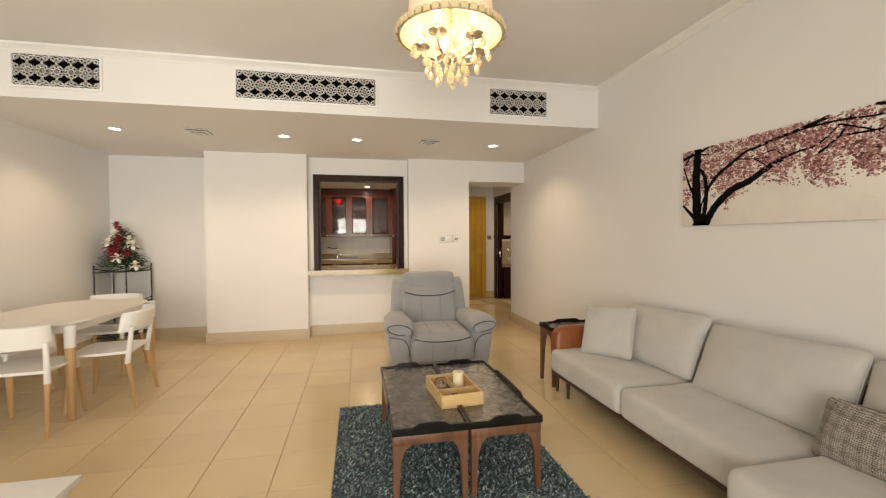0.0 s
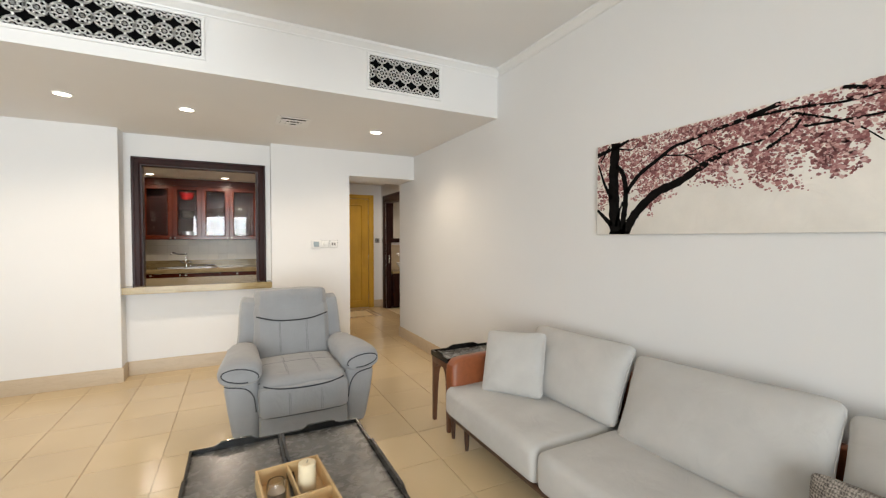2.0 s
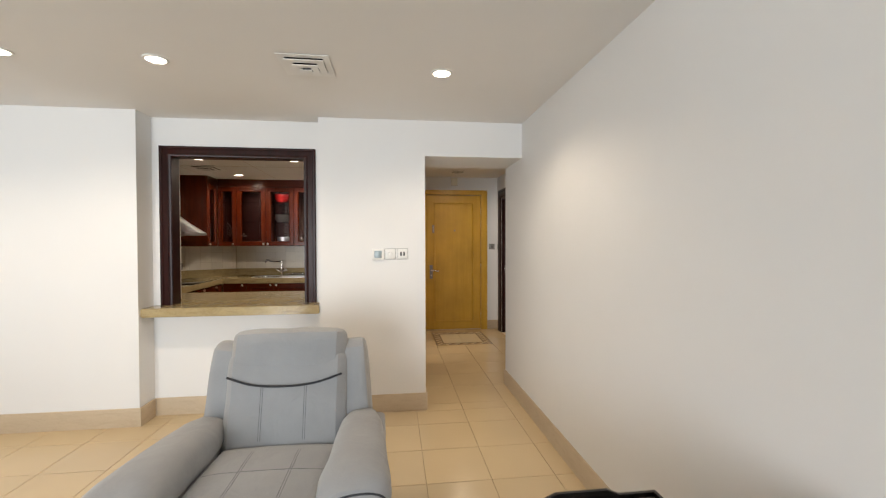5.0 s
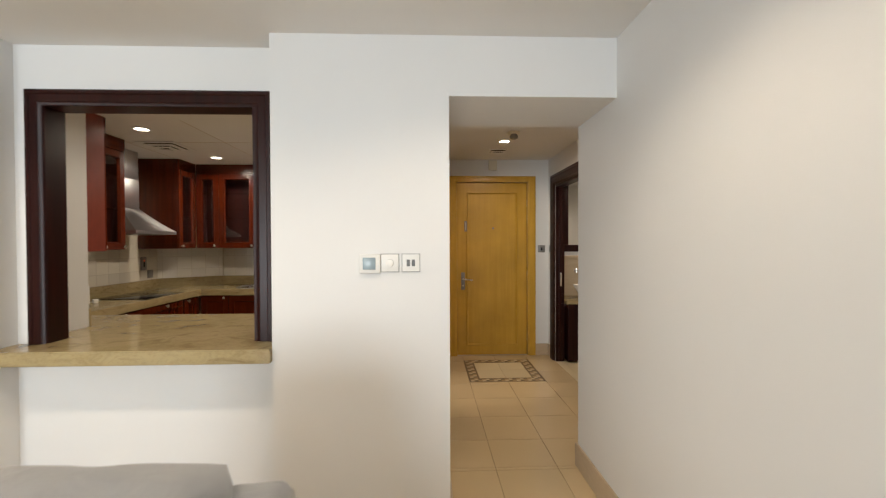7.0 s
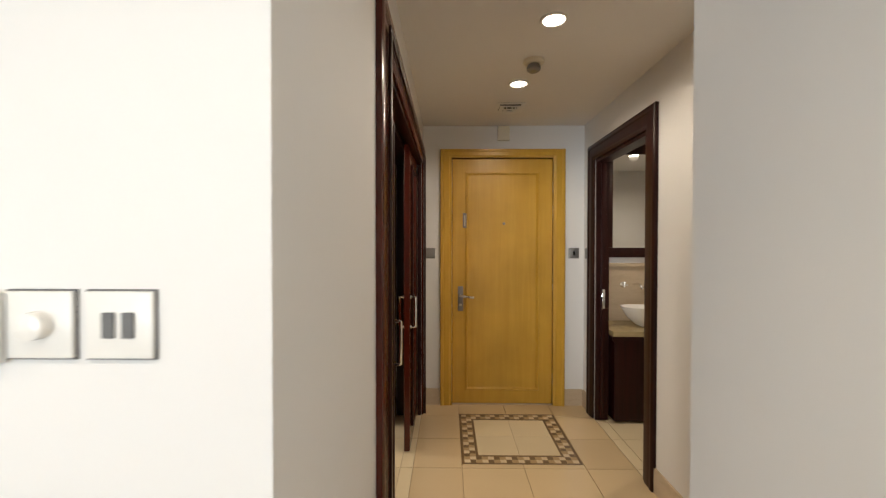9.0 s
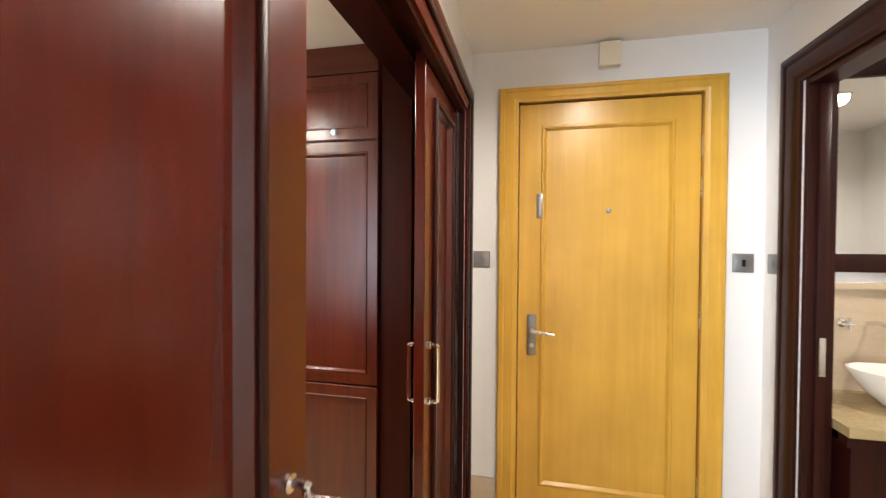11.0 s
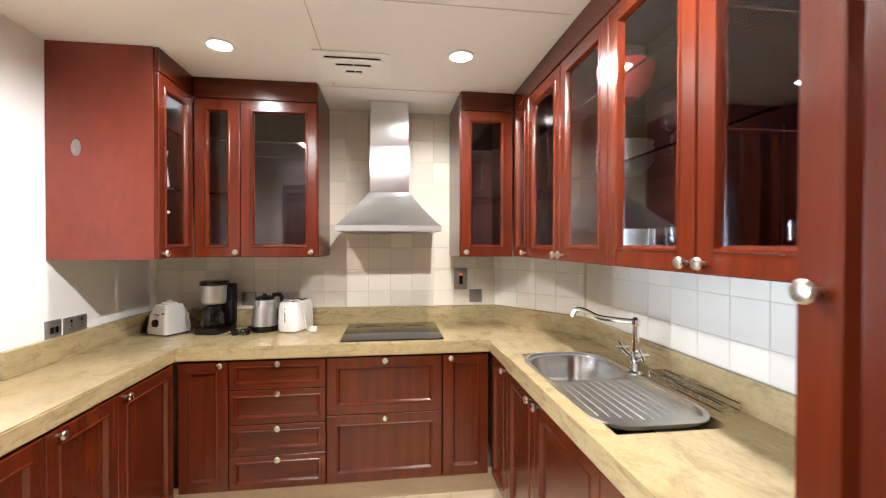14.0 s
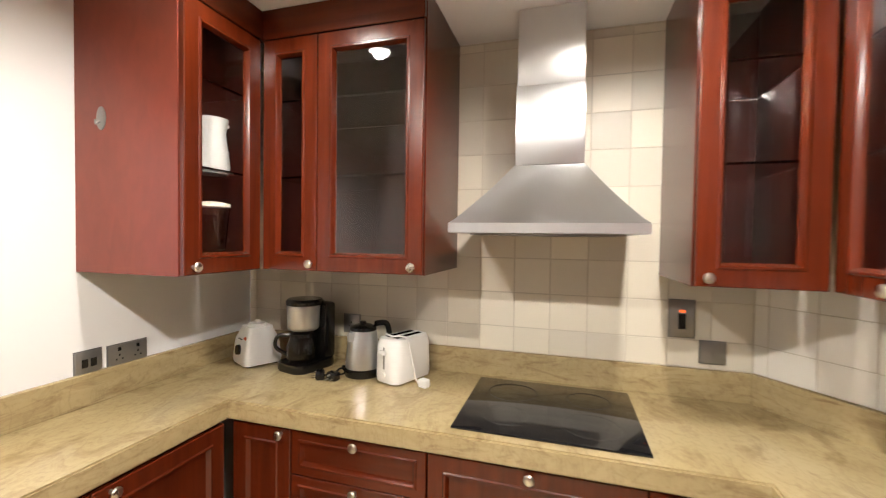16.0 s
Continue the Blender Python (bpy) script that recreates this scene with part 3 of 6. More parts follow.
# glazed doors behind the start
win = tagged(thing("window_1", pose(-0.25, -2.4, 0.08), "white framed sliding glazed balcony doors", "window"), kind="structure")
for i in range(4):
    x = -2.05 + i * 1.025
    fr = part("window_frame", made((x, x + 0.07, -0.04, 0.04, 0, 2.27), (x + 0.955, x + 1.025, -0.04, 0.04, 0, 2.27), (x + 0.07, x + 0.955, -0.04, 0.04, 0, 0.08), (x + 0.07, x + 0.955, -0.04, 0.04, 2.19, 2.27)), "white_plastic", win, smooth=False)
    pn = part("pane", made((x + 0.07, x + 0.955, -0.004, 0.004, 0.08, 2.19)), "glass", win, smooth=False)
    pn.visible_shadow = False


# ---- ceiling fittings ----
def downlight(x, y, z):
    d = thing("downlight", pose(x, y, z), "round white recessed ceiling downlight, lit", "downlight", "recessed downlights")
    part("trim_ring", lathe([(0.050, 0.0), (0.066, 0.0), (0.067, -0.004), (0.063, -0.008), (0.053, -0.008), (0.050, 0.0)], 24, cap=False), "white_plastic", d)
    part("lens", lathe([(0.001, -0.004), (0.051, -0.004), (0.051, -0.001), (0.001, -0.001)], 24, cap=False), "lamp_on", d, "glowing frosted lens")


for x, y, watts in LIVING_SPOTS:
    downlight(x, y, 2.51)
for x, y, watts in KITCHEN_SPOTS:
    downlight(x, y, KIT)
for x, y in LOBBY_SPOTS:
    downlight(x, y, LOB)
downlight(4.0, 8.2, 2.45)


def diffuser(x, y, z, w, d, label):
    v = thing("ceiling_vent", pose(x, y, z), label, "air vent", "ceiling air vents")
    # flat dark sheet on the ceiling stands for the unlit duct
    part("backing", made((-w / 2 + 0.01, w / 2 - 0.01, -d / 2 + 0.01, d / 2 - 0.01, -0.003, 0)), "dark", v, "dark sheet for the shaded duct behind louvres", smooth=False)
    steps = ((1.0, 0.74, -0.004), (0.75, 0.47, -0.017), (0.48, 0.22, -0.030), (0.23, 0.0, -0.043))
    for i, (o, n_, z1) in enumerate(steps):
        a, b, c, e = w / 2 * o, d / 2 * o, w / 2 * n_, d / 2 * n_
        z0 = z1 - 0.004
        if n_ > 0:
            bm = made((-a, a, -b, -e, z0, z1), (-a, a, e, b, z0, z1), (-a, -c, -e, e, z0, z1), (c, a, -e, e, z0, z1))
        else:
            bm = made((-a, a, -b, b, z0, z1))
        for hx in ((-c * 0.9, c * 0.9) if 0 < i < 3 else ()):
            box(bm, hx - 0.004, hx + 0.004, -0.004, 0.004, z1, -0.003)
        part("frame_plate" if i == 0 else "slat", bm, "white_trim", v, smooth=False)


diffuser(-1.53, 4.63, 2.51, 0.29, 0.29, "square white louvred vent in the soffit")
diffuser(0.94, 4.66, 2.51, 0.29, 0.29, "square white louvred vent in the soffit")
diffuser(-0.92, 7.69, KIT, 0.37, 0.37, "square white louvred vent in kitchen ceiling")
diffuser(2.42, 8.38, LOB, 0.22, 0.22, "small white louvred vent in lobby ceiling")
sm = thing("smoke_detector", pose(2.44, 7.57, LOB), "round white smoke detector on lobby ceiling", "smoke detector")
part("base", lathe([(0.060, 0), (0.060, -0.014), (0.050, -0.022)], 24), "ivory", sm)
part("sensor_head", lathe([(0.030, -0.022), (0.040, -0.040), (0.040, -0.056), (0.026, -0.066)], 20), "grey_plate", sm)


def grille(x0, x1, z0, z1, nx, label):
    """A white lattice grille on the soffit's face with a black sheet behind for the duct's darkness."""
    y = 3.737
    g = thing("wall_grille", pose(x0, y, z0), label, "air grille", "lattice air grilles")
    w, h = x1 - x0, z1 - z0
    # flat black sheet on the soffit stands for the unlit duct
    part("duct_opening", made((0, w, -0.004, -0.001, 0, h)), "dark", g, "black sheet for the duct's darkness behind lattice", smooth=False)
    f = 0.020
    part("grille_frame", made((-f, w + f, -0.016, -0.001, -f, 0), (-f, w + f, -0.016, -0.001, h, h + f), (-f, 0, -0.016, -0.001, 0, h), (w, w + f, -0.016, -0.001, 0, h), bevel=0.002, seg=1), "white_trim", g, smooth=False)
    bm = bmesh.new()
    c, r = w / nx, h / 2

    def bar(ax, az, bx, bz, t=0.0050):
        d = Vector((bx - ax, 0, bz - az))
        ln = d.length
        ang = math.atan2(d.z, d.x)
        bmesh.ops.create_cube(bm, size=1.0, matrix=Matrix.Translation(((ax + bx) / 2, -0.009, (az + bz) / 2)) @ Matrix.Rotation(-ang, 4, "Y") @ Matrix.Diagonal((ln + t * 0.6, 0.006, t, 1)))

    def star(cx, cz, rad, n, turn=0.0, t=0.0050):
        p = [(cx + rad * math.cos(turn + 2 * math.pi * i / n), cz + rad * math.sin(turn + 2 * math.pi * i / n)) for i in range(n)]
        for i in range(n):
            a, b = p[i], p[(i + 1) % n]
            if -0.002 <= min(a[0], b[0]) and max(a[0], b[0]) <= w + 0.002 and -0.002 <= min(a[1], b[1]) and max(a[1], b[1]) <= h + 0.002:
                bar(*a, *b, t)
    ra = 0.047
    for j in range(3):
        for i in range(nx + 1):
            cx, cz = i * c, j * r
            star(cx, cz, ra, 16, math.pi / 16, 0.0105)
            star(cx, cz, ra * 0.50, 8, math.pi / 8, 0.0085)
            star(cx, cz, ra * 0.12, 6, 0.0, 0.0075)
            for k in range(8):
                an = 2 * math.pi * k / 8 + math.pi / 8
                p = (cx + ra * 0.50 * math.cos(an), cz + ra * 0.50 * math.sin(an), cx + ra * math.cos(an), cz + ra * math.sin(an))
                if 0 <= min(p[0], p[2]) and max(p[0], p[2]) <= w and 0 <= min(p[1], p[3]) and max(p[1], p[3]) <= h:
                    bar(*p, 0.0085)
            if i < nx:
                bar(cx + ra, min(h - 0.003, max(0.003, cz)), cx + c - ra, min(h - 0.003, max(0.003, cz)), 0.011)
            if j < 2 and 0 < i < nx:
                bar(cx, cz + ra, cx, cz + r - ra, 0.012)
    part("lattice", bm, "white_plastic", g, "white pierced geometric lattice", smooth=False)


grille(-2.564, -1.962, 2.605, 2.850, 6, "short white lattice air grille on soffit")
grille(-0.926, 0.272, 2.605, 2.846, 12, "long white lattice air grille on soffit")
grille(1.393, 1.99, 2.597, 2.842, 6, "short white lattice air grille on soffit")

# ---- living room ----
# canvas print of a blossoming tree on the east wall
PW, PH = 1.78, 0.566
pic = thing("canvas_picture", pose(2.578, 2.55, 1.449, 0, 0, -90), "wide canvas print of a pink blossoming tree", "picture")
part("canvas", made((0, PW, -0.026, 0, 0, PH), bevel=0.003), "canvas", pic)


def stroke(pts, w0, w1, y=-0.0269):
    """One printed limb as a thin strip on the canvas."""
    bm = bmesh.new()
    p = bend([(a, 0, b) for a, b in pts], 5)
    L, R = [], []
    for i, q in enumerate(p):
        d = (p[min(i + 1, len(p) - 1)] - p[max(i - 1, 0)]).normalized()
        w = (w0 + (w1 - w0) * i / (len(p) - 1)) / 2 * (1 + 0.12 * math.sin(i * 2.3))
        for lst, s in ((L, 1), (R, -1)):
            lst.append(bm.verts.new((min(PW - 0.002, max(0.002, q.x - s * d.z * w)), y, min(PH - 0.002, max(0.002, q.z + s * d.x * w)))))
    for i in range(len(p) - 1):
        bm.faces.new((L[i], L[i + 1], R[i + 1], R[i]))
    part("branch" if w0 < 0.06 or pts[0][0] > 0.18 else "trunk", bm, "bark", pic, smooth=False)


stroke([(0.150, 0.0), (0.140, 0.10), (0.132, 0.25), (0.130, 0.40), (0.145, 0.56)], 0.088, 0.064)
stroke([(0.190, 0.0), (0.205, 0.10), (0.218, 0.20), (0.215, 0.30), (0.19, 0.38), (0.145, 0.42)], 0.044, 0.026)
stroke([(0.205, 0.0), (0.245, 0.06), (0.30, 0.135), (0.42, 0.23), (0.55, 0.275), (0.66, 0.335), (0.76, 0.378)], 0.066, 0.030)
stroke([(0.100, 0.0), (0.20, 0.010), (0.25, 0.0)], 0.026, 0.020)
stroke([(0.004, 0.505), (0.07, 0.52), (0.16, 0.535), (0.24, 0.56)], 0.026, 0.016)
stroke([(0.03, 0.46), (0.06, 0.50), (0.10, 0.55)], 0.014, 0.010)
stroke([(0.222, 0.25), (0.31, 0.345), (0.43, 0.415), (0.52, 0.465), (0.60, 0.478)], 0.030, 0.012)
stroke([(0.115, 0.06), (0.06, 0.11), (0.004, 0.16)], 0.035, 0.016)
stroke([(0.115, 0.22), (0.06, 0.32), (0.01, 0.45)], 0.028, 0.010)
stroke([(0.15, 0.05), (0.17, 0.13), (0.20, 0.20)], 0.018, 0.012)
stroke([(0.56, 0.47), (0.70, 0.50), (0.86, 0.525), (1.00, 0.555)], 0.016, 0.022)
stroke([(0.74, 0.375), (0.84, 0.40), (0.95, 0.42), (1.05, 0.50)], 0.016, 0.007)
stroke([(0.62, 0.42), (0.70, 0.44), (0.76, 0.40)], 0.008, 0.006)
stroke([(1.05, 0.50), (1.22, 0.42), (1.32, 0.33)], 0.010, 0.004)
stroke([(0.86, 0.525), (1.05, 0.52), (1.25, 0.50), (1.5, 0.53)], 0.014, 0.006)
stroke([(0.95, 0.37), (1.05, 0.44), (1.10, 0.53)], 0.016, 0.008)
stroke([(1.05, 0.44), (1.3, 0.43), (1.55, 0.46), (1.77, 0.44)], 0.012, 0.006)
stroke([(0.46, 0.43), (0.58, 0.41), (0.68, 0.40)], 0.010, 0.004)
stroke([(0.58, 0.41), (0.64, 0.37), (0.655, 0.35)], 0.009, 0.005)
stroke([(0.17, 0.52), (0.26, 0.50), (0.30, 0.53)], 0.010, 0.004)
stroke([(1.2, 0.56), (1.4, 0.50), (1.6, 0.51)], 0.016, 0.006)
rnd = random.Random(7)
bm = bmesh.new()


def canopy_floor(u):
    pts = [(0.0, 0.14), (0.25, 0.20), (0.30, 0.17), (0.36, 0.09), (0.44, 0.10), (0.51, 0.20), (0.66, 0.25), (0.80, 0.225), (0.95, 0.185), (1.1, 0.175), (1.2, 0.20), (1.3, 0.285), (1.5, 0.25), (1.78, 0.25)]
    for (a, b), (c, d) in zip(pts, pts[1:]):
        if a <= u <= c:
            return b + (d - b) * (u - a) / (c - a)
    return 0.3


n_put = 0
while n_put < 8200:
    u, v = rnd.uniform(0.004, PW - 0.008), rnd.uniform(0.06, PH - 0.006)
    fl = canopy_floor(u)
    if v < fl + 0.03 * noise.noise(Vector((u * 14, v * 14, 0))):
        continue
    dens = 0.15 + 0.80 * min(1, (v - fl) / 0.16) + 0.9 * noise.noise(Vector((u * 8, v * 10, 3.1))) + 0.5 * noise.noise(Vector((u * 24, v * 24, 1.7)))
    dens *= 0.62 + 0.38 * min(1, max(0, (u - 0.22) / 0.25))
    if rnd.random() > dens * 0.75:
        continue
    r, a0 = rnd.uniform(0.0030, 0.0060) + 0.0065 * rnd.random() ** 3, rnd.uniform(0, 6.28)
    sq = rnd.uniform(0.55, 1.0)
    y = -0.0264 - 0.0003 * rnd.random() if rnd.random() < 0.86 or u < 0.62 else -0.0272 - 0.0004 * rnd.random()
    if n_put % 14 == 0 and v > fl + 0.07:
        r, y = r * 2.2, -0.0262
    k = 6
    vs = []
    for i in range(k):
        an = a0 + 2 * math.pi * i / k
        rr = r * (0.75 + 0.5 * rnd.random())
        vs.append(bm.verts.new((min(PW - 0.002, max(0.002, u + rr * math.cos(an))), y, min(PH - 0.002, max(0.002, v + rr * sq * math.sin(an))))))
    bm.faces.new(list(reversed(vs)))
    n_put += 1
tagged(part("blossom_print", bm, "blossom", pic, "pink printed blossoms", smooth=False), kind="stuff")

# chandelier
CX, CY = 0.565, 1.86
cd = thing("chandelier", pose(CX, CY, 0), "crystal chandelier with pleated fabric drum shade, lit", "chandelier")
shade_m = Mat("shade_fabric", (0.86, 0.62, 0.48), 0.8)
shade_m.put("Transmission Weight", 0.0).put("Emission Color", (1.0, 0.66, 0.42, 1)).put("Emission Strength", 0.35)
shade_m.bump(shade_m.noise(60, 2, (1, 1, 0.05)), 0.4, 0.004)
part("shade", lathe([(0.258, 2.395), (0.249, 2.42), (0.215, 2.47), (0.205, 2.56), (0.200, 2.70), (0.197, 2.70), (0.202, 2.56), (0.212, 2.47), (0.246, 2.42), (0.255, 2.398)], 48, cap=False), shade_m.m, cd, "pleated peach fabric shade")
part("rim_ring", lathe([(0.262, 2.375), (0.266, 2.378), (0.266, 2.402), (0.262, 2.405), (0.254, 2.402), (0.254, 2.378), (0.262, 2.375)], 48, cap=False), "nickel", cd)
amber = Mat("amber_crystal", (0.95, 0.80, 0.50), 0.06)
amber.put("Transmission Weight", 0.45).put("IOR", 1.5)
M["amber"] = amber.m
for i in range(40):
    a = 2 * math.pi * i / 40
    part("rim_crystal", made((-0.017, 0.017, -0.006, 0.006, -0.016, 0.016), bevel=0.004, seg=1), "amber", cd, smooth=False).matrix_basis = pose(0.272 * math.cos(a), 0.272 * math.sin(a), 2.39, 0, 0, math.degrees(a) + 90)
part("stem", lathe([(0.008, 2.24), (0.030, 2.26), (0.034, 2.285), (0.014, 2.31), (0.010, 2.50), (0.010, 2.895), (0.06, 2.905), (0.065, LIV - 0.001)], 18), "nickel", cd)
bulb_m = glow("bulb", (1.0, 0.78, 0.45), 9)
for i in range(5):
    a = 2 * math.pi * i / 5 + 0.3
    c, s = math.cos(a), math.sin(a)
    arm = part("arm", tube(bend([(0.02 * c, 0.02 * s, 2.28), (0.07 * c, 0.07 * s, 2.255), (0.13 * c, 0.13 * s, 2.275), (0.15 * c, 0.15 * s, 2.33)], 5), 0.007, 8), "nickel", cd)
    part("drip_pan", lathe([(0.01, 2.328), (0.045, 2.336), (0.047, 2.342), (0.012, 2.345), (0.012, 2.375)], 20, pose(0.15 * c, 0.15 * s, 0)), "nickel", arm)
    part("bulb", lathe([(0.008, 2.376), (0.017, 2.395), (0.016, 2.42), (0.004, 2.455)], 14, pose(0.15 * c, 0.15 * s, 0)), bulb_m, arm, "glowing candle bulb")
DROP = [(0.002, 0.0), (0.008, -0.008), (0.004, -0.016), (0.013, -0.036), (0.015, -0.048), (0.008, -0.062), (0.001, -0.066)]
drop_me = None
for i in range(45):
    a = 2 * math.pi * i / 15 + 0.2 * (i // 15)
    r, z = ((0.19, 0.13, 0.075)[i // 15]), ((2.375, 2.325, 2.275)[i // 15]) - 0.035 * (i % 3)
    if drop_me is None:
        first = part("crystal_drop", lathe(DROP, 6, cap=False), "amber", cd, "amber glass drop", smooth=False)
        drop_me = first.data
    else:
        first = new("crystal_drop", drop_me)
        first.parent = cd
    first.location = (r * math.cos(a), r * math.sin(a), z)
lo = new("crystal_drop", drop_me)
lo.parent, lo.location, lo.scale = cd, (0, 0, 2.24), (1.5, 1.5, 1.5)
lamp("chandelier_glow", "POINT", pose(CX, CY, 2.43), 7, WARM, radius=0.10)


# recliner
M["seam"] = plain("grey_stitching", (0.12, 0.125, 0.135), 0.8)
RC = thing("recliner_armchair", pose(0.885, 4.08, 0), "grey velour recliner armchair with dark piping", "armchair")
soft = lambda w, d, h, x, y, z, rx=0, ry=0, rz=0, **k: puff(w, d, h, pose(x, y, z, rx, ry, rz), **k)
part("base", made((-0.36, 0.36, -0.36, 0.42, 0.03, 0.30), bevel=0.03, seg=3), "recliner", RC)
part("kick_panel", soft(0.60, 0.20, 0.12, 0, -0.425, 0.125, 90, 0, 0, edge=0.75), "recliner", RC)
rc_foot = part("footrest_panel", soft(0.61, 0.22, 0.15, 0, -0.432, 0.305, 86, 0, 0, edge=0.7, crease=0.004), "recliner", RC)
rc_seat = part("seat", soft(0.62, 0.68, 0.19, 0, -0.145, 0.380, 0, edge=0.50, crease=0.007, swell=0.45), "recliner", RC)
rc_back = part("backrest", soft(0.62, 0.60, 0.22, 0, 0.300, 0.60, 76, edge=0.5, crease=0.007, seed=2, swell=0.45), "recliner", RC)
part("headrest", soft(0.60, 0.29, 0.25, 0, 0.375, 0.845, 80, edge=0.42, crease=0.009, seed=4, swell=0.45), "recliner", RC)


def oval(x, y, z, a, b, n=28, p=2.5):
    out = []
    for i in range(n):
        t = 2 * math.pi * i / n
        c, s_ = math.cos(t), math.sin(t)
        k = 1 / (abs(c) ** p + abs(s_) ** p) ** (1 / p)
        out.append((x + a * k * c, y, z + b * k * s_))
    return out


def laid(obs, pts, radius, material, name, label="", along=(0, 1, 0)):
    """A cord laid on the first surface met from pts along a direction."""
    trees = [BVHTree.FromPolygons([v.co.copy() for v in ob.data.vertices], [tuple(p.vertices) for p in ob.data.polygons]) for ob in obs]
    got = []
    for p in pts:
        hits = [h for h in (t.ray_cast(Vector(p), Vector(along)) for t in trees) if h[0] is not None]
        if hits:
            got.append(min(hits, key=lambda h: h[3])[0])
    part(name, tube(got, radius, 6), material, RC, label)


def seen_from_front(pts):
    return [(x, -2.0, z) for x, z in pts]


for s in (-1, 1):
    part("wing", soft(0.17, 0.62, 0.24, s * 0.342, 0.40, 0.61, 80, s * -5, 0, edge=0.5, swell=0.5, crease=0.006, seed=s), "recliner", RC)
    ARM = ((0.34, 0.485, 0.05, 0.05, 0), (0.31, 0.49, 0.085, 0.075, 0), (0.20, 0.495, 0.105, 0.088, 0.1), (0.0, 0.505, 0.118, 0.096, 0.3), (-0.20, 0.515, 0.128, 0.098, 0.5), (-0.33, 0.518, 0.138, 0.094, 0.6), (-0.40, 0.516, 0.140, 0.086, 0.7), (-0.436, 0.514, 0.132, 0.076, 0.7), (-0.456, 0.512, 0.114, 0.060, 0.7), (-0.460, 0.510, 0.080, 0.038, 0.7), (-0.450, 0.510, 0.050, 0.020, 0.7))
    bm = loft([oval(s * (0.385 + 0.035 * f), y, z, a, b) for y, z, a, b, f in ARM], True, True)
    for v in bm.verts:
        v.co += 0.007 * noise.noise_vector(v.co * 8 + Vector((s, 0, 0)))
    bmesh.ops.recalc_face_normals(bm, faces=bm.faces)
    arm_ob = part("armrest", bm, "recliner", RC)
    rings = [[(x, y, z) for x, y in rounded(s * xc - hw, s * xc + hw, y0, 0.40, (0.05, 0.05, 0.05, 0.05), 5)] for z, xc, hw, y0 in ((0.035, 0.375, 0.080, -0.385), (0.10, 0.38, 0.088, -0.405), (0.25, 0.392, 0.098, -0.425), (0.40, 0.402, 0.108, -0.432), (0.50, 0.405, 0.100, -0.41))]
    bm = loft(rings, True, True)
    bmesh.ops.recalc_face_normals(bm, faces=bm.faces)
    panel_ob = part("arm_panel", bm, "recliner", RC)
    xc = s * 0.408
    loop = [(xc + s * (0.112 * math.cos(a) + 0.004), 0.512 + 0.046 * math.sin(a) + 0.014 * math.cos(a)) for a in [radians(200 - 15 * k) for k in range(22)]]
    laid([arm_ob], seen_from_front(loop), 0.0045, "piping", "piping", "dark blue-grey piping")
    fall = bend([(xc + s * 0.098, 0, 0.435), (xc + s * 0.03, 0, 0.428), (xc - s * 0.040, 0, 0.405), (xc - s * 0.078, 0, 0.345), (xc - s * 0.092, 0, 0.24)], 4)
    laid([panel_ob, arm_ob], seen_from_front([(q[0], q[2]) for q in fall]), 0.0042, "piping", "piping", "dark blue-grey piping")
part("piping", tube(bend([(-0.285, 0.245, 0.775), (-0.15, 0.214, 0.742), (0, 0.203, 0.734), (0.15, 0.214, 0.742), (0.285, 0.245, 0.775)], 4), 0.006, 6), "piping", RC, "dark blue-grey piping")
for z0, lift, rad in ((0.392, 0.030, 0.0055), (0.208, 0.010, 0.0035)):
    laid([rc_seat, rc_foot], [(-0.295 + 0.0295 * k, -2.0, z0 + lift * ((k - 10) / 10) ** 2) for k in range(21)], rad, "piping", "piping", "dark blue-grey piping")
for x in (-0.112, -0.102, 0.102, 0.112):
    laid([rc_back], [(x, -2.0, 0.48 + 0.025 * k) for k in range(11)], 0.0011, "seam", "stitching")
    laid([rc_seat], [(x, -0.42 + 0.05 * k, 1.5) for k in range(11)], 0.0011, "seam", "stitching", along=(0, 0, -1))
    laid([rc_foot], [(x, -2.0, 0.22 + 0.03 * k) for k in range(6)], 0.0011, "seam", "stitching")
laid([rc_seat], [(-0.29 + 0.029 * k, -0.10, 1.5) for k in range(21)], 0.0014, "seam", "stitching", along=(0, 0, -1))
for sx in (-1, 1):
    for sy in (-0.32, 0.38):
        part("foot", lathe([(0.022, 0), (0.026, 0.032)], 14, pose(sx * 0.38, sy, 0)), "black", RC)



# sectional sofa
SF = thing("sectional_sofa", pose(0, 0, 0), "light grey linen sectional sofa on walnut frame", "sofa")
part("frame_rail", made((1.795, 2.50, 1.26, 3.19, 0.148, 0.185), bevel=0.008), "walnut_dark", SF)
part("frame_rail", made((1.62, 2.50, -0.45, 1.25, 0.148, 0.185), bevel=0.008), "walnut_dark", SF)
for x, y in ((1.80, 3.17), (2.44, 3.17), (1.80, 2.98), (2.44, 2.2), (1.64, 1.19), (2.44, 1.19), (1.64, -0.38), (2.44, -0.38)):
    part("leg", lathe([(0.012, 0), (0.019, 0.148)], 12, pose(x + 0.03 * (x < 2), y, 0)), "walnut_dark", SF)


